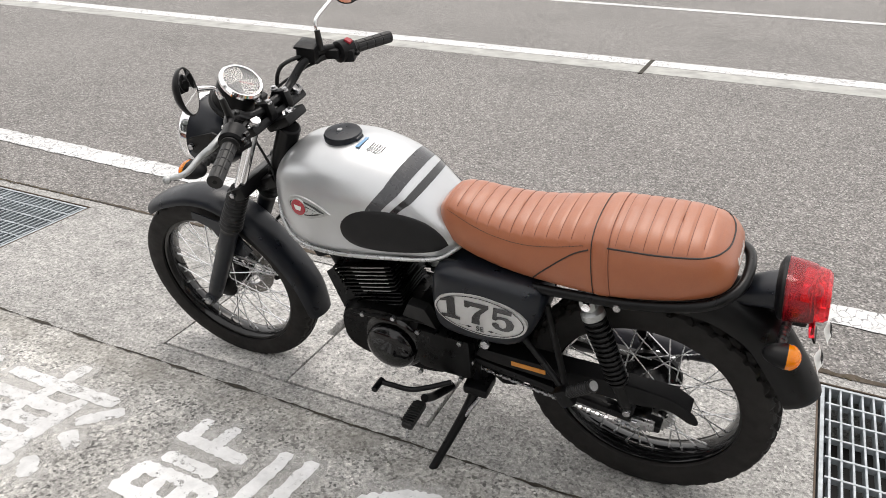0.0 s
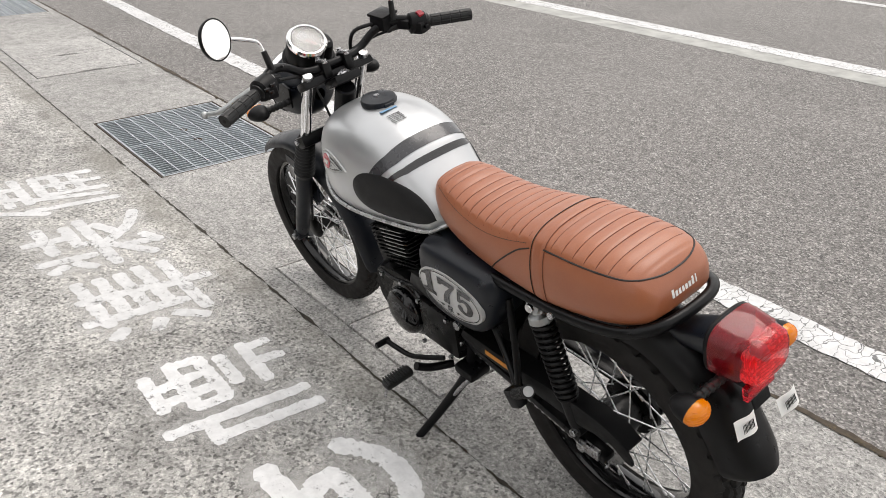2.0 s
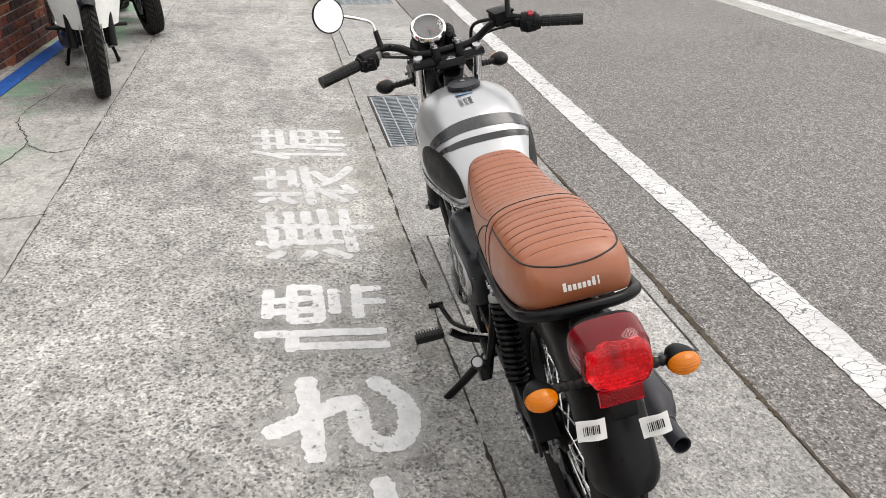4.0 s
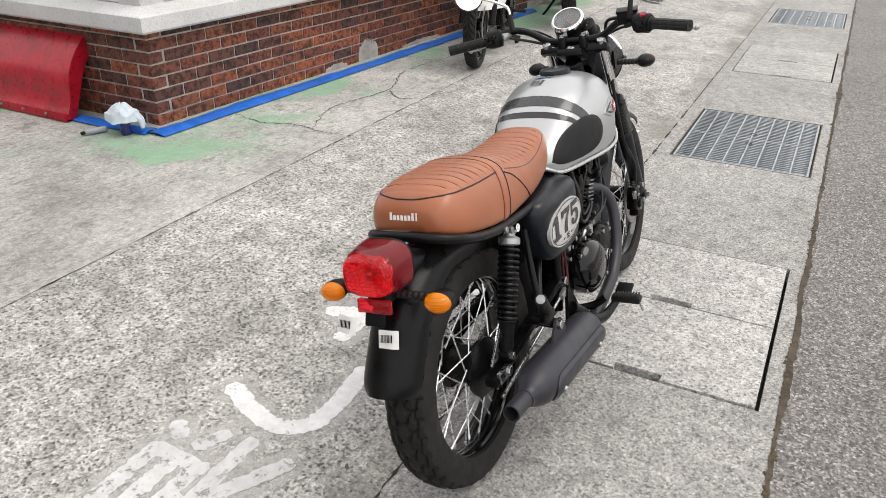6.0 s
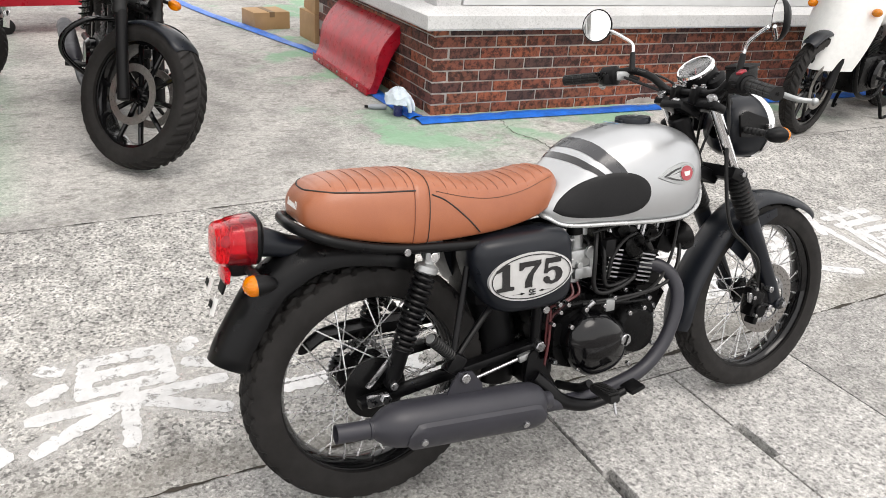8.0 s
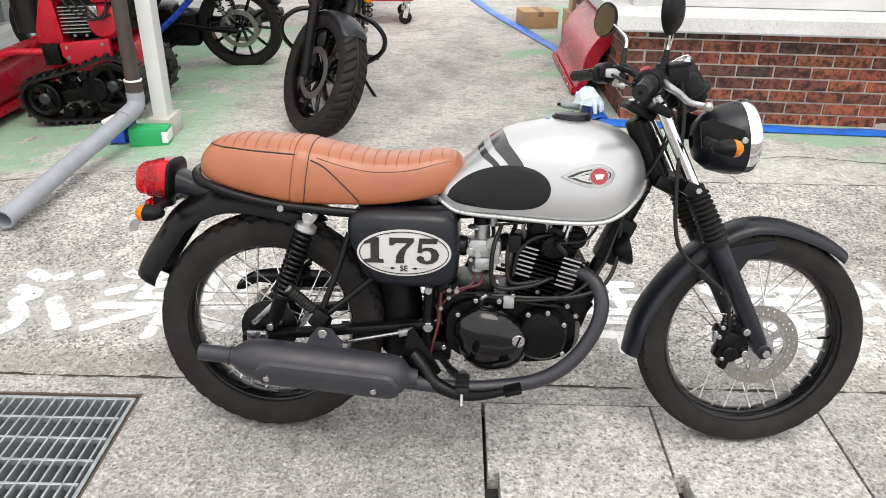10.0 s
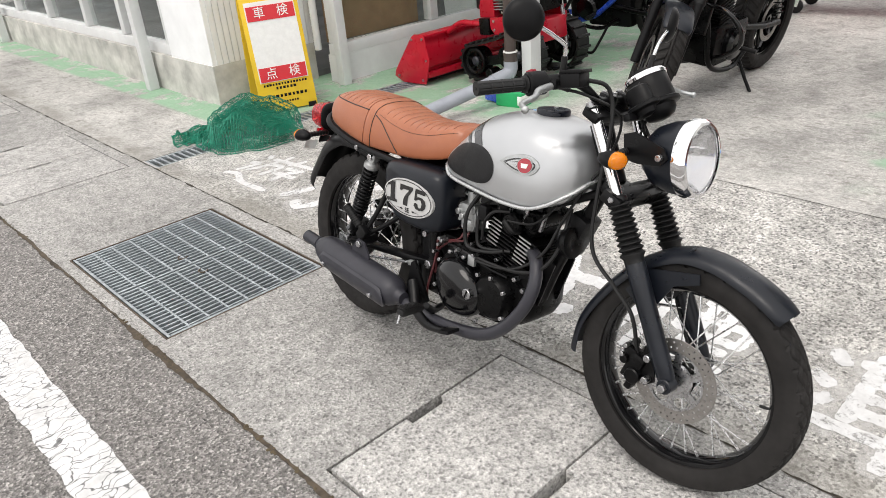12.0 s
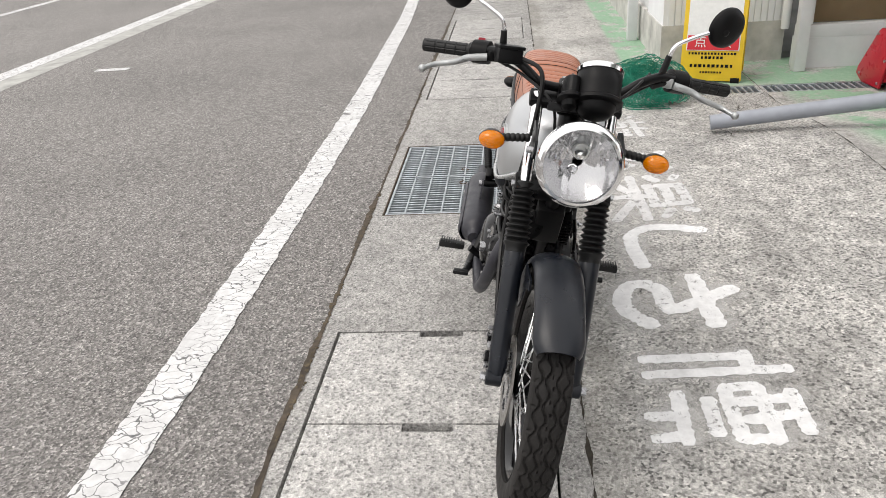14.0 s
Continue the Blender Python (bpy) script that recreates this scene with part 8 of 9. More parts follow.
def can_and_cloth():
    th = thing("spray_can", "navy blue spray can standing on the green-stained concrete", "can", move(-1.36, -0.79, RISE))
    part("body", lathe(bmesh.new(), [(0.026, 0), (0.0285, 0.004), (0.0285, 0.1), (0.025, 0.108)], seg=24), CAN_BLUE, th)
    part("rim", lathe(bmesh.new(), [(0.0285, 0.0), (0.03, 0.002), (0.03, 0.006), (0.0285, 0.008)], move(0, 0, 0.1), 24), STEEL, th)
    cl = thing("work_glove", "pale cloth work glove draped over the spray can", "cloth", move(-1.36, -0.8, RISE + 0.1))
    rings = []
    for i in range(12):
        u = i / 11
        h = 0.062 * (1 - u) + 0.012 - 0.03 * (u > 0.85)
        r = 0.012 + 0.07 * math.sin(u * 1.45)
        rings.append([Vector((r * math.cos(a) * (1 + 0.25 * noise.noise((math.cos(a) * 2, math.sin(a) * 2, u * 2))), r * math.sin(a) * (1.15 + 0.3 * noise.noise((math.cos(a) * 3, math.sin(a) * 3, 5 + u))), h + 0.02 * noise.noise((math.cos(a) * 2, math.sin(a) * 2, u * 3 + 9)))) for a in (math.tau * j / 26 for j in range(26))])
    part("palm", loft(bmesh.new(), rings), CLOTH, cl)
    for k in range(3):
        a = 2.0 + k * 0.5
        part("finger", sweep(bmesh.new(), [(0.06 * math.cos(a), 0.07 * math.sin(a), 0.02), (0.09 * math.cos(a), 0.1 * math.sin(a), -0.02), (0.1 * math.cos(a), 0.11 * math.sin(a), -0.06)], [0.016, 0.015, 0.011], 10), CLOTH, cl)


can_and_cloth()
sb = thing("grey_bottle", "small grey plastic bottle lying beside the spray can", "bottle", move(-1.34, -0.92, RISE + 0.018) @ rot("Z", 70))
part("body", lathe(bmesh.new(), [(0.012, 0), (0.017, 0.004), (0.017, 0.1), (0.008, 0.118)], rot("X", 90), 20), PVC, sb)
part("cap", rod(bmesh.new(), (0, -0.117, 0), (0, -0.14, 0), 0.009), PLASTIC, sb)


# ---- tracked snow thrower ----
def track_loop(xf, zf, rf, xr, zr, rr, n=88):
    """Closed centre line of a track round a small front and a large rear wheel, lying in x and z."""
    lean = math.atan2((zr + rr) - (zf + rf), xf - xr)
    arc = [(xr + (xf - xr) * k / 24, 0.0) for k in range(24)]
    arc += [(xf + rf * math.cos(a), zf + rf * math.sin(a)) for a in [-math.pi / 2 + (math.pi - lean) * k / 20 for k in range(20)]]
    a1 = math.pi / 2 - lean
    p, q = (xf + rf * math.cos(a1), zf + rf * math.sin(a1)), (xr + rr * math.cos(a1), zr + rr * math.sin(a1))
    arc += [(p[0] + (q[0] - p[0]) * k / 20, p[1] + (q[1] - p[1]) * k / 20 - 0.012 * math.sin(math.pi * k / 20)) for k in range(20)]
    arc += [(xr + rr * math.cos(a), zr + rr * math.sin(a)) for a in [a1 + (1.5 * math.pi - a1) * k / 24 for k in range(24)]]
    return arc


def snow_thrower():
    th = thing("snow_thrower", "red tracked snow thrower with a black engine parked on the yard", "snow thrower", move(1.58, -0.91, 0.044) @ rot("Y", 3.2))
    up = Matrix(((1, 0, 0, 0), (0, 0, 1, 0), (0, 1, 0, 0), (0, 0, 0, 1)))
    # front housing: an open bucket that faces along +x, closed by bolted end plates
    side = [(v.x, v.y) for v in spline([(1.0, 0.05, 0), (0.985, 0.095, 0), (0.75, 0.36, 0), (0.71, 0.385, 0), (0.6, 0.385, 0), (0.565, 0.19, 0), (0.64, 0.004, 0), (0.9, 0.006, 0)], 1)]
    for y in (-0.52, 0.5):
        e = part("end_plate", slab_of(bmesh.new(), side, 0.012, move(0, y, 0) @ up, 0.003), RED_PAINT, th)
        for x, z in ((0.62, 0.35), (0.6, 0.19), (0.66, 0.035), (0.74, 0.345), (0.94, 0.06)):
            part("bolt", rod(bmesh.new(), (x, y + (0.012 if y > 0 else 0), z), (x, y + (0.02 if y > 0 else -0.008), z), 0.011, seg=6), STEEL, e)
    rows = [[Vector((x, y, z)) for y in (-0.51, 0.5)] for x, z in ((0.9, 0.03), (0.72, 0.03), (0.66, 0.07), (0.65, 0.13), (0.62, 0.14), (0.6, 0.22), (0.62, 0.31), (0.66, 0.36), (0.74, 0.365))]
    part("housing", sheet(bmesh.new(), rows, 0.008), RED_PAINT, th)
    part("top_flange", block(bmesh.new(), (0.05, 1.0, 0.014), move(0.61, -0.005, 0.372), 0.003), RED_PAINT, th)
    part("lower_flange", block(bmesh.new(), (0.035, 1.0, 0.05), move(0.625, -0.005, 0.075), 0.004), RED_PAINT, th)
    aug = bmesh.new()
    rod(aug, (0.8, -0.51, 0.19), (0.8, 0.5, 0.19), 0.025)
    for s in (-1, 1):
        rows = []
        for i in range(40):
            u = i / 39
            a = u * math.tau * 1.5 * s
            rows.append([Vector((0.8 + r * math.cos(a), s * (0.03 + 0.45 * u), 0.19 + r * math.sin(a))) for r in (0.07, 0.12)])
        sheet(aug, rows, 0.006)
    part("auger", aug, RED_PAINT, th)
    loop = track_loop(0.3, 0.13, 0.122, -0.13, 0.185, 0.177)
    n = len(loop)
    for yc, s in ((0.235, 1), (-0.25, -1)):
        rings = []
        for k, (x, z) in enumerate(loop):
            q, b = loop[(k + 1) % n], loop[k - 1]
            dx, dz = q[0] - b[0], q[1] - b[1]
            l = math.hypot(dx, dz) or 1
            nx, nz = dz / l, -dx / l
            rings.append([Vector((x + nx * o, y, z + 0.026 + nz * o)) for o, y in ((0.006, -0.07), (0.006, 0.07), (-0.01, 0.07), (-0.01, -0.07))])
        track = part("track", loft(bmesh.new(), rings, closed=True), RUBBER, th, at=move(0, yc, 0))
        lug = mesh_of("lug", block(bmesh.new(), (0.022, 0.146, 0.02), bev=0.004, seg=1), RUBBER)
        for k in range(0, n, 3):
            (x, z), q, b = loop[k], loop[(k + 1) % n], loop[k - 1]
            part("lug", lug, RUBBER, track, at=move(x, 0, z + 0.026) @ rot("Y", -math.degrees(math.atan2(q[1] - b[1], q[0] - b[0]))) @ move(0, 0, -0.014))
        for x, zc, r in ((0.3, 0.156, 0.1), (-0.13, 0.215, 0.145)):
            w = bmesh.new()
            lathe(w, [(r * 0.72, -0.05), (r, -0.05), (r, 0.05), (r * 0.9, 0.056), (r * 0.72, 0.05)], move(x, 0, zc) @ rot("X", -90), 32, closed=True)
            for k in range(5):
                a = k * math.tau / 5 + 0.3
                block(w, (r * 0.6, 0.03, 0.026), move(x + r * 0.48 * math.cos(a), s * 0.025, zc + r * 0.48 * math.sin(a)) @ rot("Y", -math.degrees(a)), 0.004)
            wheel = part("track_wheel", w, ENGINE, track)
            part("hub", lathe(bmesh.new(), [(0.036, 0.0), (0.036, 0.045), (0.024, 0.056), (0.01, 0.056)], move(x, 0, zc) @ rot("X", -s * 90), 20), EXHAUST, wheel)
        part("track_frame", block(bmesh.new(), (0.34, 0.05, 0.07), move(0.1, 0, 0.17) @ rot("Y", 7), 0.01), ENGINE, track)
        part("roller", lathe(bmesh.new(), [(0.02, 0.062), (0.07, 0.06), (0.078, 0.05), (0.078, -0.05), (0.07, -0.06)], move(-0.02, 0, 0.2) @ rot("X", -s * 90), 28), ENGINE, track)
        for x in (0.06, 0.17):
            part("roller", rod(bmesh.new(), (x, -0.05, 0.07), (x, 0.05, 0.07), 0.038), ENGINE, track)
    for s in (-1, 1):
        o = [(-0.16, 0.36), (-0.1, 0.345), (0.03, 0.34), (0.1, 0.36), (0.13, 0.4), (0.13, 0.475), (-0.16, 0.49)]
        cv = part("side_cover", slab_of(bmesh.new(), o, 0.03, move(0, s * 0.25 - 0.015, 0) @ up, 0.008), RED_PAINT, th)
        for x, z in ((0.09, 0.45), (0.09, 0.39), (-0.12, 0.46)):
            part("bolt", rod(bmesh.new(), (x, s * 0.262, z), (x, s * 0.274, z), 0.011, seg=6), STEEL, cv)
        part("gear_box", block(bmesh.new(), (0.1, 0.1, 0.12), move(0.19, s * 0.22, 0.41), 0.012), ENGINE, th)
        part("lift_arm", sweep(bmesh.new(), [(0.2, s * 0.24, 0.425), (0.32, s * 0.25, 0.43), (0.45, s * 0.25, 0.43), (0.6, s * 0.25, 0.36)], 0.021, 12), RED_PAINT, th)
        part("rear_strut", rod(bmesh.new(), (-0.24, s * 0.15, 0.2), (-0.2, s * 0.16, 0.5), 0.016), STEEL, th)
    part("chassis", block(bmesh.new(), (0.5, 0.3, 0.16), move(0.0, 0, 0.36), 0.02), RED_PAINT, th)
    wedge = [(0.12, 0.46), (0.27, 0.47), (0.27, 0.55), (0.21, 0.72), (0.2, 0.86), (0.14, 0.86)]
    part("belt_cover", slab_of(bmesh.new(), wedge, 0.34, move(0, -0.12, 0) @ up, 0.01), RED_PAINT, th)
    part("chute", lathe(bmesh.new(), [(0.1, 0.0), (0.1, 0.3), (0.09, 0.3), (0.09, 0.0)], move(0.42, -0.05, 0.5), 28, closed=True), RUBBER, th)
    eng = part("engine", block(bmesh.new(), (0.3, 0.36, 0.24), move(-0.05, 0.02, 0.6), 0.03), ENGINE, th)
    part("fuel_tank", block(bmesh.new(), (0.26, 0.3, 0.12), move(-0.1, 0.0, 0.86), 0.04), RED_PAINT, eng)
    for k in range(8):
        part("cooling_fin", block(bmesh.new(), (0.16, 0.05, 0.006), move(0.02, 0.22, 0.53 + 0.02 * k), 0.0015), ALLOY, eng)
    part("silencer", block(bmesh.new(), (0.17, 0.12, 0.11), move(0.02, 0.2, 0.77), 0.02), ALLOY, eng)
    part("silencer_cap", rod(bmesh.new(), (0.02, 0.25, 0.77), (0.02, 0.275, 0.77), 0.026), EXHAUST, eng)
    part("air_cleaner", block(bmesh.new(), (0.13, 0.1, 0.13), move(-0.16, 0.2, 0.75), 0.025), RED_PAINT, eng)
    part("carburettor", block(bmesh.new(), (0.06, 0.06, 0.07), move(-0.1, 0.22, 0.64), 0.01), STEEL, eng)
    part("recoil_cover", lathe(bmesh.new(), [(0.1, 0), (0.1, 0.03), (0.08, 0.05), (0.03, 0.055)], move(-0.14, 0.19, 0.58) @ rot("X", -90), 24), RED_PAINT, eng)
    for k in range(3):
        part("cable", sweep(bmesh.new(), [(0.08 - 0.05 * k, 0.26, 0.82), (0.02 - 0.05 * k, 0.3, 0.7), (-0.08 - 0.04 * k, 0.28, 0.6), (-0.2, 0.24, 0.62 + 0.05 * k)], 0.006, 8), RUBBER, eng)
    for k in range(4):
        part("engine_bolt", rod(bmesh.new(), (-0.16 + 0.07 * k, 0.2, 0.505), (-0.16 + 0.07 * k, 0.216, 0.505), 0.01, seg=8), STEEL, eng)
    for s in (-1, 1):
        part("handle_tube", sweep(bmesh.new(), [(-0.2, s * 0.2, 0.46), (-0.42, s * 0.25, 0.76), (-0.72, s * 0.28, 0.94), (-0.88, s * 0.28, 0.96)], 0.014), BLACK, th)
        part("grip", rod(bmesh.new(), (-0.86, s * 0.28, 0.96), (-0.98, s * 0.28, 0.96), 0.019), RUBBER, th)
    part("control_panel", block(bmesh.new(), (0.16, 0.5, 0.05), move(-0.6, 0, 0.9) @ rot("Y", 30), 0.015), PLASTIC, th)


snow_thrower()


# ---- other motorcycles in the yard ----
def cast_wheel(parent, name, c, r, w, spokes=5, disc=True, turn=Matrix()):
    """A wheel with a wide tyre and cast spokes, turning about y."""
    side = turn @ Matrix.Translation(c) @ rot("X", 90)
    rim = bmesh.new()
    rr = r - w * 0.62
    lathe(rim, [(rr - 0.02, -w * 0.32), (rr + 0.008, -w * 0.36), (rr, -w * 0.2), (rr - 0.014, 0), (rr, w * 0.2), (rr + 0.008, w * 0.36), (rr - 0.02, w * 0.32), (rr - 0.03, 0)], seg=48, closed=True)
    wheel = part(name, rim, GLOSS, parent, at=side)
    part("hub", lathe(bmesh.new(), [(0.02, -0.05), (0.035, -0.05), (0.045, 0), (0.035, 0.05), (0.02, 0.05)], seg=20, closed=True), GLOSS, wheel)
    spoke = mesh_of("cast_spoke", rod(bmesh.new(), (0.03, 0, 0.01), ((rr - 0.01) * math.cos(0.08), (rr - 0.01) * math.sin(0.08), 0.01), 0.013, 0.011, 8), GLOSS)
    for k in range(spokes * 2):
        part("cast_spoke", spoke, GLOSS, wheel, at=rot("Z", 360 / (spokes * 2) * k))
    part("tyre", tyre_mesh(r, w, 2), TYRE, wheel)
    if disc:
        part("brake_disc", disc_plate(0.14, 0.105, 30), DISC, wheel, at=move(0, 0, 0.062))
        part("brake_disc", disc_plate(0.14, 0.105, 30), DISC, wheel, at=move(0, 0, -0.062))
    return wheel


def parked_bike(at, label, paint, tyre_w, frame_blue=False, white_cowl=False, steer=0):
    """A street motorcycle built along x (front at +x), of plain main parts."""
    T = move(1.08, 0, 0.9) @ Matrix.Rotation(radians(steer), 4, Vector((-0.42, 0, 0.9)).normalized()) @ move(-1.08, 0, -0.9)
    th = thing("parked_motorcycle", label, "motorcycle", at, "parked motorcycles")
    r = 0.342 if tyre_w > 0.125 else 0.31
    cast_wheel(th, "front_wheel", (1.36, 0, r), r, tyre_w, turn=T)
    cast_wheel(th, "rear_wheel", (0, 0, r), r, tyre_w * 1.1)
    for s in (-1, 1):
        y = s * 0.11
        part("fork_tube", rod(bmesh.new(), (1.37, y, 0.31), (1.2, y, 0.68), 0.027), PLASTIC, th, at=T)
        part("fork_gaiter", lathe(bmesh.new(), [(0.03 + 0.006 * (k % 2), 0.02 * k) for k in range(15)], axis_to((1.2, y, 0.66), (1.08, y, 0.92)), 16), RUBBER, th, at=T)
        part("swing_arm", sweep(bmesh.new(), [(0, y, r), (0.25, y, r + 0.02), (0.5, y * 0.9, r + 0.06)], 0.022), ENGINE, th)
        sh = part("shock", rod(bmesh.new(), (0.05, y * 1.15, r + 0.05), (0.2, y * 1.15, 0.72), 0.014), STEEL, th)
        part("spring", sweep(bmesh.new(), [Vector((0.08 + 0.1 * u, y * 1.15, 0.42 + 0.25 * u)) + Vector((math.cos(u * 44) * 0.028, math.sin(u * 44) * 0.028, 0)) for u in [k / 70 for k in range(71)]], 0.005, 6, 1), ENGINE, sh)
        ind = part("indicator", ball(bmesh.new(), move(1.18, s * 0.2, 0.78) @ Matrix.Diagonal((0.035, 0.03, 0.025, 1))), AMBER, th, at=T)
        part("stalk", rod(bmesh.new(), (1.14, s * 0.1, 0.78), (1.16, s * 0.2, 0.78), 0.009), PLASTIC, ind)
        part("handle_grip", rod(bmesh.new(), (0.95, s * 0.28, 1.04), (0.86, s * 0.4, 1.0), 0.018), RUBBER, th, at=T)
        mi = part("mirror", ball(bmesh.new(), move(0.96, s * 0.32, 1.22) @ Matrix.Diagonal((0.016, 0.06, 0.05, 1))), GLOSS, th, at=T)
        part("mirror_stem", sweep(bmesh.new(), [(0.99, s * 0.22, 1.04), (0.99, s * 0.25, 1.14), (0.97, s * 0.31, 1.2)], 0.006), GLOSS, mi)
        part("foot_peg", rod(bmesh.new(), (0.6, s * 0.12, 0.3), (0.6, s * 0.26, 0.3), 0.014), RUBBER, th)
        part("down_tube", sweep(bmesh.new(), [(1.04, s * 0.03, 0.78), (0.95, s * 0.08, 0.5), (0.88, s * 0.11, 0.24), (0.6, s * 0.12, 0.17), (0.4, s * 0.11, 0.25)], 0.016), ENGINE, th)
        if frame_blue:
            part("frame_beam", sweep(bmesh.new(), [(0.25, s * 0.12, 0.6), (0.385, s * 0.125, 0.456), (0.5, s * 0.13, 0.36), (0.62, s * 0.13, 0.275), (0.8, s * 0.12, 0.225), (1.05, s * 0.09, 0.21)], 0.022), BLUE_BOX, th, "bright blue frame beam")
    part("handlebar", sweep(bmesh.new(), [(0.92, -0.32, 1.03), (1.0, -0.2, 1.05), (1.04, -0.1, 0.99), (1.04, 0.1, 0.99), (1.0, 0.2, 1.05), (0.92, 0.32, 1.03)], 0.012), ENGINE, th, at=T)
    for z, x in ((0.9, 1.07), (0.72, 1.15)):
        part("fork_yoke", block(bmesh.new(), (0.08, 0.28, 0.03), move(x, 0, z) @ rot("Y", 25), 0.01), ENGINE, th, at=T)
    hl = part("headlamp", lathe(bmesh.new(), [(0.03, -0.1), (0.07, -0.07), (0.085, 0.0), (0.085, 0.02)], move(1.22, 0, 0.86) @ rot("Y", 90), 24), GLOSS, th, at=T)
    part("lens", lathe(bmesh.new(), [(0.08, 0.02), (0.06, 0.035), (0.01, 0.042)], move(1.22, 0, 0.86) @ rot("Y", 90), 24), ALLOY, hl)
    rings = []
    for x, zt, zb, w in ((0.42, 0.74, 0.68, 0.05), (0.5, 0.8, 0.66, 0.1), (0.65, 0.88, 0.64, 0.13), (0.85, 0.9, 0.66, 0.13), (0.98, 0.84, 0.7, 0.08), (1.02, 0.78, 0.74, 0.03)):
        rings.append([Vector((x, y, z)) for y, z in ellipse(0, (zt + zb) / 2, w, (zt - zb) / 2, 20, 2.5)])
    part("fuel_tank", loft(bmesh.new(), rings), paint, th)
    rings = []
    for x, zt, zb, w in ((-0.2, 0.76, 0.72, 0.06), (-0.12, 0.78, 0.68, 0.11), (0.1, 0.74, 0.66, 0.12), (0.3, 0.72, 0.65, 0.11), (0.46, 0.74, 0.67, 0.07)):
        rings.append([Vector((x, y, z)) for y, z in ellipse(0, (zt + zb) / 2, w, (zt - zb) / 2, 20, 3)])
    part("seat", loft(bmesh.new(), rings), RUBBER, th)
    eng = part("engine", block(bmesh.new(), (0.42, 0.24, 0.26), move(0.66, 0, 0.34), 0.05), ENGINE, th)
    for k in range(8):
        part("fin", block(bmesh.new(), (0.18, 0.2, 0.008), move(0.74 + 0.008 * k, 0, 0.48 + 0.02 * k) @ rot("Y", 14), 0.003), ENGINE, eng)
    part("clutch_cover", lathe(bmesh.new(), [(0.11, 0), (0.11, 0.03), (0.09, 0.05), (0.02, 0.055)], move(0.62, -0.12, 0.34) @ rot("X", 90), 24), GLOSS, eng)
    part("alternator_cover", lathe(bmesh.new(), [(0.1, 0), (0.1, 0.03), (0.08, 0.05), (0.02, 0.055)], move(0.68, 0.12, 0.34) @ rot("X", -90), 24), GLOSS, eng)
    part("radiator", block(bmesh.new(), (0.03, 0.2, 0.24), move(0.97, 0, 0.56) @ rot("Y", -14), 0.008), ENGINE, th)
    part("exhaust", sweep(bmesh.new(), [(0.85, -0.06, 0.6), (0.95, -0.1, 0.45), (0.9, -0.14, 0.26), (0.6, -0.17, 0.2), (0.3, -0.18, 0.24)], 0.021), EXHAUST, th)
    part("silencer", sweep(bmesh.new(), [(0.3, -0.18, 0.24), (0.2, -0.19, 0.26), (-0.2, -0.2, 0.34), (-0.28, -0.2, 0.36)], [0.025, 0.05, 0.052, 0.03], 16), STEEL if white_cowl else EXHAUST, th)
    f = fender_sheet([(1.36 + 0.345 * math.cos(a), r + 0.345 * math.sin(a)) for a in [radians(55 + 10 * k) for k in range(8)]], tyre_w * 0.55, 0.03)
    part("front_fender", f, FENDER, th, at=T)
    f = fender_sheet([(0.36 * math.cos(a), r + 0.36 * math.sin(a)) for a in [radians(70 + 10 * k) for k in range(9)]], tyre_w * 0.6, 0.03)
    part("rear_fender", f, FENDER, th)
    part("tail_lamp", block(bmesh.new(), (0.04, 0.12, 0.05), move(-0.26, 0, 0.66), 0.012), RED_LENS, th)
    if not white_cowl:
        part("side_stand", sweep(bmesh.new(), [(0.5, 0.12, 0.2), (0.53, 0.2, 0.1), (0.56, 0.27, 0.025), (0.63, 0.28, 0.022)], 0.011), ENGINE, th)
    if tyre_w > 0.125:
        for s in (-1, 1):
            part("engine_guard", sweep(bmesh.new(), [(0.98, s * 0.06, 0.62), (1.0, s * 0.2, 0.6), (0.98, s * 0.29, 0.52), (0.94, s * 0.29, 0.42), (0.9, s * 0.2, 0.33), (0.88, s * 0.1, 0.28)], 0.014, 10), GLOSS, th)
    if frame_blue:
        part("belly_panel", block(bmesh.new(), (0.42, 0.2, 0.24), move(0.5, 0, 0.3), 0.04), PLASTIC, th)
    if white_cowl:
        rows = []
        for k in range(13):
            u = k / 12
            half = 0.1 + 0.12 * math.sin(math.pi * min(1.0, 0.2 + u * 0.6))
            rows.append([Vector((1.42 - 0.2 * abs(v) ** 2 - 0.2 * u, half * v, 0.42 + 0.6 * u)) for v in [q / 6 for q in range(-6, 7)]])
        part("leg_shield", sheet(bmesh.new(), rows, 0.006), WHITE, th, "white plastic leg shield")
        for s in (-1, 1):
            o = [(v.x, v.y) for v in spline([(-0.25, 0.72, 0), (-0.15, 0.84, 0), (0.2, 0.84, 0), (0.38, 0.7, 0), (0.3, 0.5, 0), (0.1, 0.42, 0), (-0.12, 0.52, 0), (-0.25, 0.72, 0)], 5)[:-1]]
            part("rear_panel", slab_of(bmesh.new(), o, 0.03, move(0, s * 0.15 - 0.015, 0) @ XZY, 0.008), WHITE, th, "white plastic rear panel")
            part("stand_leg", sweep(bmesh.new(), [(0.5, s * 0.1, 0.22), (0.46, s * 0.15, 0.1), (0.43, s * 0.17, 0.012), (0.36, s * 0.18, 0.012)], 0.012), ENGINE, th)
    return th


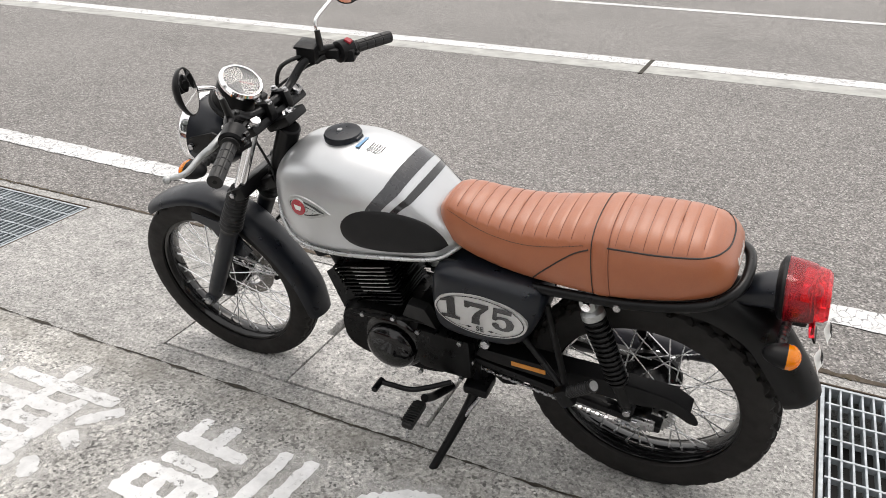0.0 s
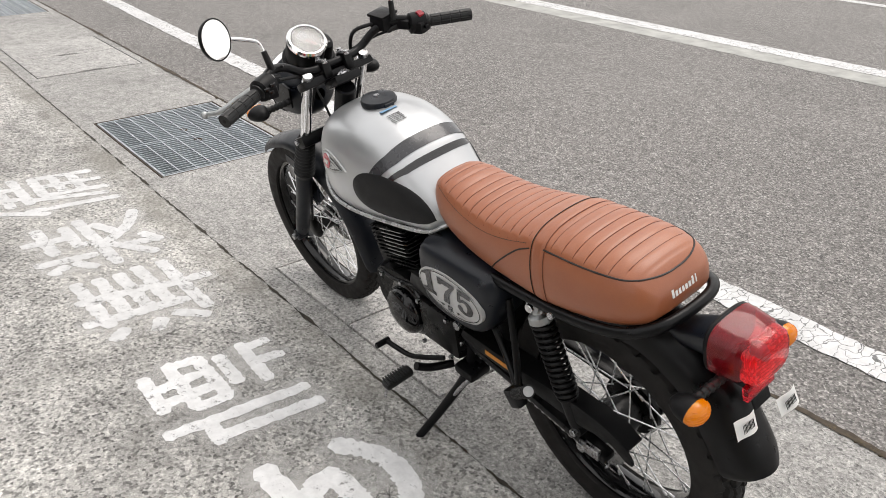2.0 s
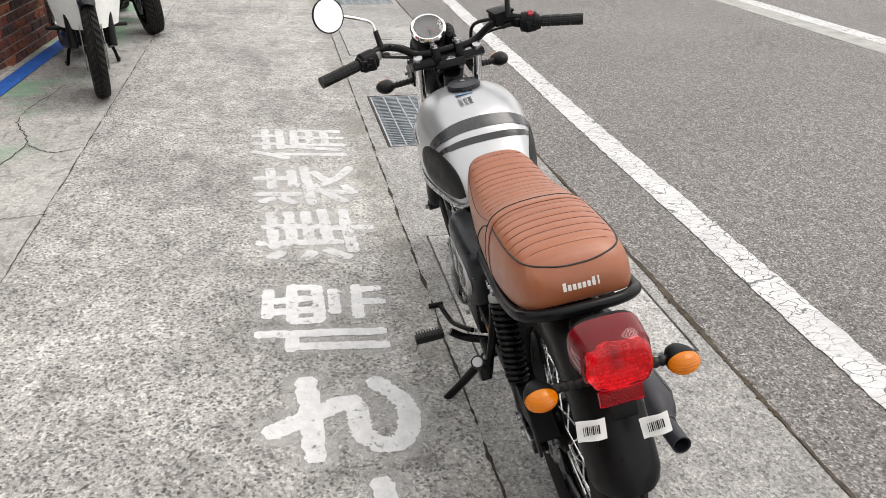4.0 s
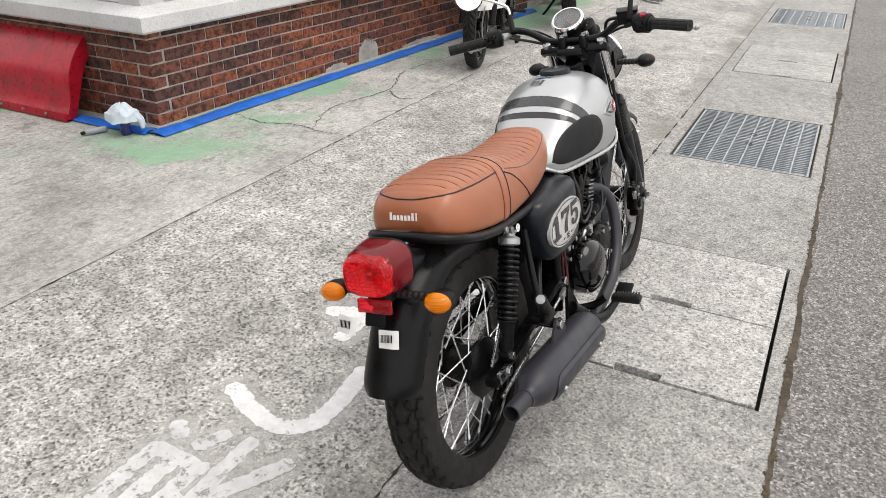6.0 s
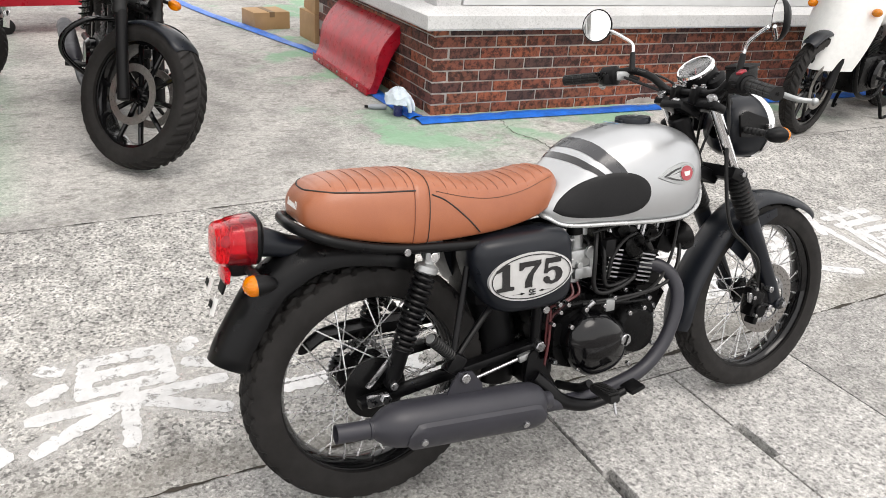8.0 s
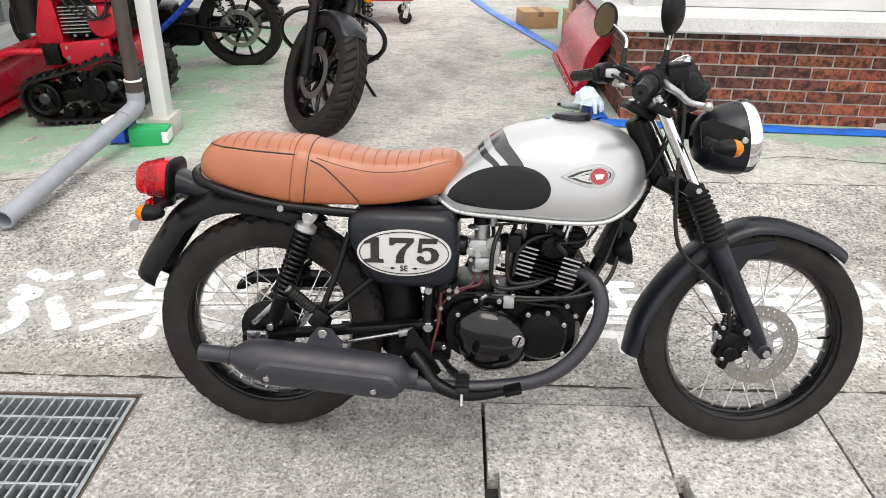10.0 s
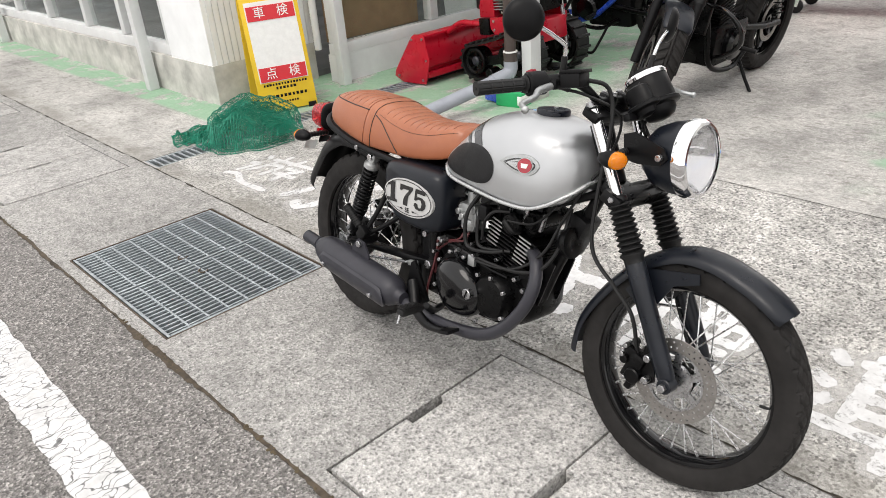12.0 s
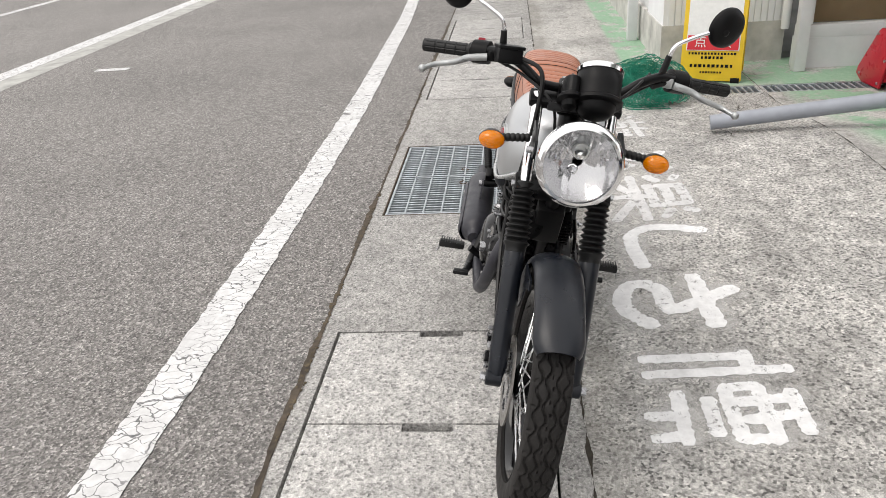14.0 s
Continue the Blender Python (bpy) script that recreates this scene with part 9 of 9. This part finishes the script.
parked_bike(move(0.24, -1.68, RISE) @ rot("Z", 91) @ rot("X", -8), "black motorcycle with fat ribbed tyres parked on its stand", GLOSS, 0.148, steer=36)
parked_bike(move(1.03, -1.98, ground_z(1.3, -2)) @ rot("Z", 2) @ rot("X", -8), "motorcycle with a blue frame and black cast wheels", GLOSS, 0.1, True)
parked_bike(move(-5.1, -0.12, RISE) @ rot("Z", 14), "white and black light motorcycle with leg shields on its centre stand", WHITE, 0.09, False, True)
parked_bike(move(-5.75, 0.28, RISE) @ rot("Z", 200) @ rot("X", -8), "black motorcycle parked further along the brick wall", GLOSS, 0.12)


def trolley():
    """A low red platform trolley on swivel castors."""
    th = thing("platform_trolley", "low red steel trolley on swivel castors in the yard", "trolley", move(0.35, -3.85, RISE) @ rot("Z", 6))
    part("deck", block(bmesh.new(), (0.95, 0.55, 0.09), move(0, 0, 0.265), 0.012), RED_PAINT, th)
    part("tool_chest", block(bmesh.new(), (0.8, 0.46, 0.5), move(0, -0.02, 0.562), 0.015), RED_PAINT, th)
    for k in range(4):
        part("drawer_front", block(bmesh.new(), (0.74, 0.012, 0.1), move(0, 0.217, 0.37 + 0.12 * k), 0.004), RED_PAINT, th)
    for sx in (-1, 1):
        for sy in (-1, 1):
            c = move(sx * 0.42, sy * 0.22, 0)
            fork = bmesh.new()
            rod(fork, c @ Vector((0, 0, 0.19)), c @ Vector((0, 0, 0.222)), 0.035)
            for t in (-1, 1):
                block(fork, (0.045, 0.005, 0.13), c @ move(0.012, t * 0.024, 0.125) @ rot("Y", -12), 0.002)
            leg = part("castor", fork, CHROME, th)
            part("wheel", lathe(bmesh.new(), [(0.012, -0.018), (0.05, -0.018), (0.06, -0.012), (0.0625, 0.0), (0.06, 0.012), (0.05, 0.018), (0.012, 0.018)], c @ move(0.02, 0, 0.0625) @ rot("X", 90), 28), RUBBER, leg)


trolley()

# ---- far end of the forecourt ----
gp = thing("ground_pipe", "grey plastic pipe lying on the far concrete", "pipe")
part("tube", lathe(bmesh.new(), [(0.045, 0), (0.055, 0), (0.055, 1.25), (0.045, 1.25)], axis_to((-8.25, -0.4, RISE + 0.056), (-7.72, 0.64, RISE + 0.05)), 20, closed=True), PVC, gp)
heap = bmesh.new()
rows = []
for i in range(25):
    rows.append([])
    for k in range(13):
        u, v = i / 24, k / 12
        d = noise.noise_vector((u * 5, v * 3, 1.1)) * 0.1
        rows[-1].append(Vector((-9.05 - 0.5 * v + d.x, -1.8 + 2.6 * u + d.y, RISE + max(0.004, 0.95 * math.sin(math.pi / 2 * v) ** 0.6 * min(1, (1 - u) * 5) + d.z * 0.6 * v))))
wt = thing("white_cover_sheet", "crumpled white plastic sheet covering a pile by the wall", "cover sheet")
part("sheet", sheet(heap, rows, 0.004), FRAME_W, wt)
bh = thing("black_hose", "thick black hose lying beside the white sheet", "hose")
part("tube", sweep(bmesh.new(), [(-8.8, -1.2, RISE + 0.045), (-8.92, -0.5, RISE + 0.045), (-8.9, 0.0, RISE + 0.045), (-9.05, 0.6, RISE + 0.03)], 0.045, 12), RUBBER, bh)


# ---- far car ----
def far_car():
    th = thing("parked_car", "grey-blue van parked on the far forecourt", "car", move(13.3, 2.28, 0))
    rings = []
    for x, z0, z1, w in ((-2.0, 0.3, 0.75, 0.75), (-1.95, 0.25, 1.5, 0.82), (-1.0, 0.22, 1.85, 0.84), (1.0, 0.22, 1.85, 0.84), (1.6, 0.25, 1.1, 0.82), (2.0, 0.3, 0.7, 0.7)):
        rings.append([Vector((x, y, z)) for y, z in ellipse(0, (z0 + z1) / 2, w, (z1 - z0) / 2, 28, 5)])
    part("body", loft(bmesh.new(), rings), CAR_PAINT, th)
    part("bumper", block(bmesh.new(), (0.12, 1.6, 0.22), move(-2.02, 0, 0.36), 0.04), PLASTIC, th)
    for x in (-1.3, 1.3):
        for s in (-1, 1):
            w = part("wheel", lathe(bmesh.new(), [(0.17, -0.08), (0.27, -0.085), (0.29, -0.05), (0.29, 0.05), (0.27, 0.085), (0.17, 0.08)], move(x, s * 0.76, 0.29) @ rot("X", 90), 28, closed=True), TYRE, th)
            part("rim", lathe(bmesh.new(), [(0.17, -0.06), (0.17, 0.06), (0.05, 0.05)], move(x, s * 0.76, 0.29) @ rot("X", 90 * -s), 20), ALLOY, w)
    part("rear_window", block(bmesh.new(), (0.02, 1.3, 0.5), move(-1.9, 0, 1.3) @ rot("Y", 8), 0.01), GLOSS, th)


far_car()

# ---- bricks of the corner wall ----
for s0, s1, h in ((1.9, 2.15, 0.17), (1.5, 1.75, 0.05), (2.5, 3.1, 0.04)):
    o = []
    rng = random.Random(int(s0 * 100))
    for k in range(25):
        u = k / 24
        o.append((s0 + (s1 - s0) * u, h * (0.45 + 0.55 * math.sin(math.pi * u) ** 0.5) * rng.uniform(0.75, 1.0)))
    o = [(s0, 0.002)] + o + [(s1, 0.002)]
    face_m = Matrix.Translation(BC + fo * 0.001) @ Matrix(((fd.x, 0, fo.x, 0), (fd.y, 0, fo.y, 0), (0, 1, 0, 0), (0, 0, 0, 1)))
    part("mortar_patch", slab_of(bmesh.new(), o, 0.006, face_m), MORTAR, brick_wall)
BL, BH, BG = 0.205, 0.06, 0.01
full = mesh_of("brick", block(bmesh.new(), (BL, 0.1, BH), bev=0.003, seg=1), BRICK)
rng = random.Random(7)
turn_f = math.degrees(math.atan2(fd.y, fd.x))
for row in range(8):
    z = BC.z + 0.004 + BH / 2 + row * (BH + BG)
    for d, out, ang, L, off in ((fd, fo, turn_f, 4.9, 0), (sd, so, -90, 2.0, 1)):
        s = 0.0 if (row + off) % 2 == 0 else 0.1 + BG
        while s < L:
            c = BC + d * (s + BL / 2) - out * (0.05 - rng.uniform(0, 0.003))
            part("brick", full, BRICK, brick_wall, at=move(c.x, c.y, z) @ rot("Z", ang) @ rot("X", rng.uniform(-0.6, 0.6)))
            s += BL + BG
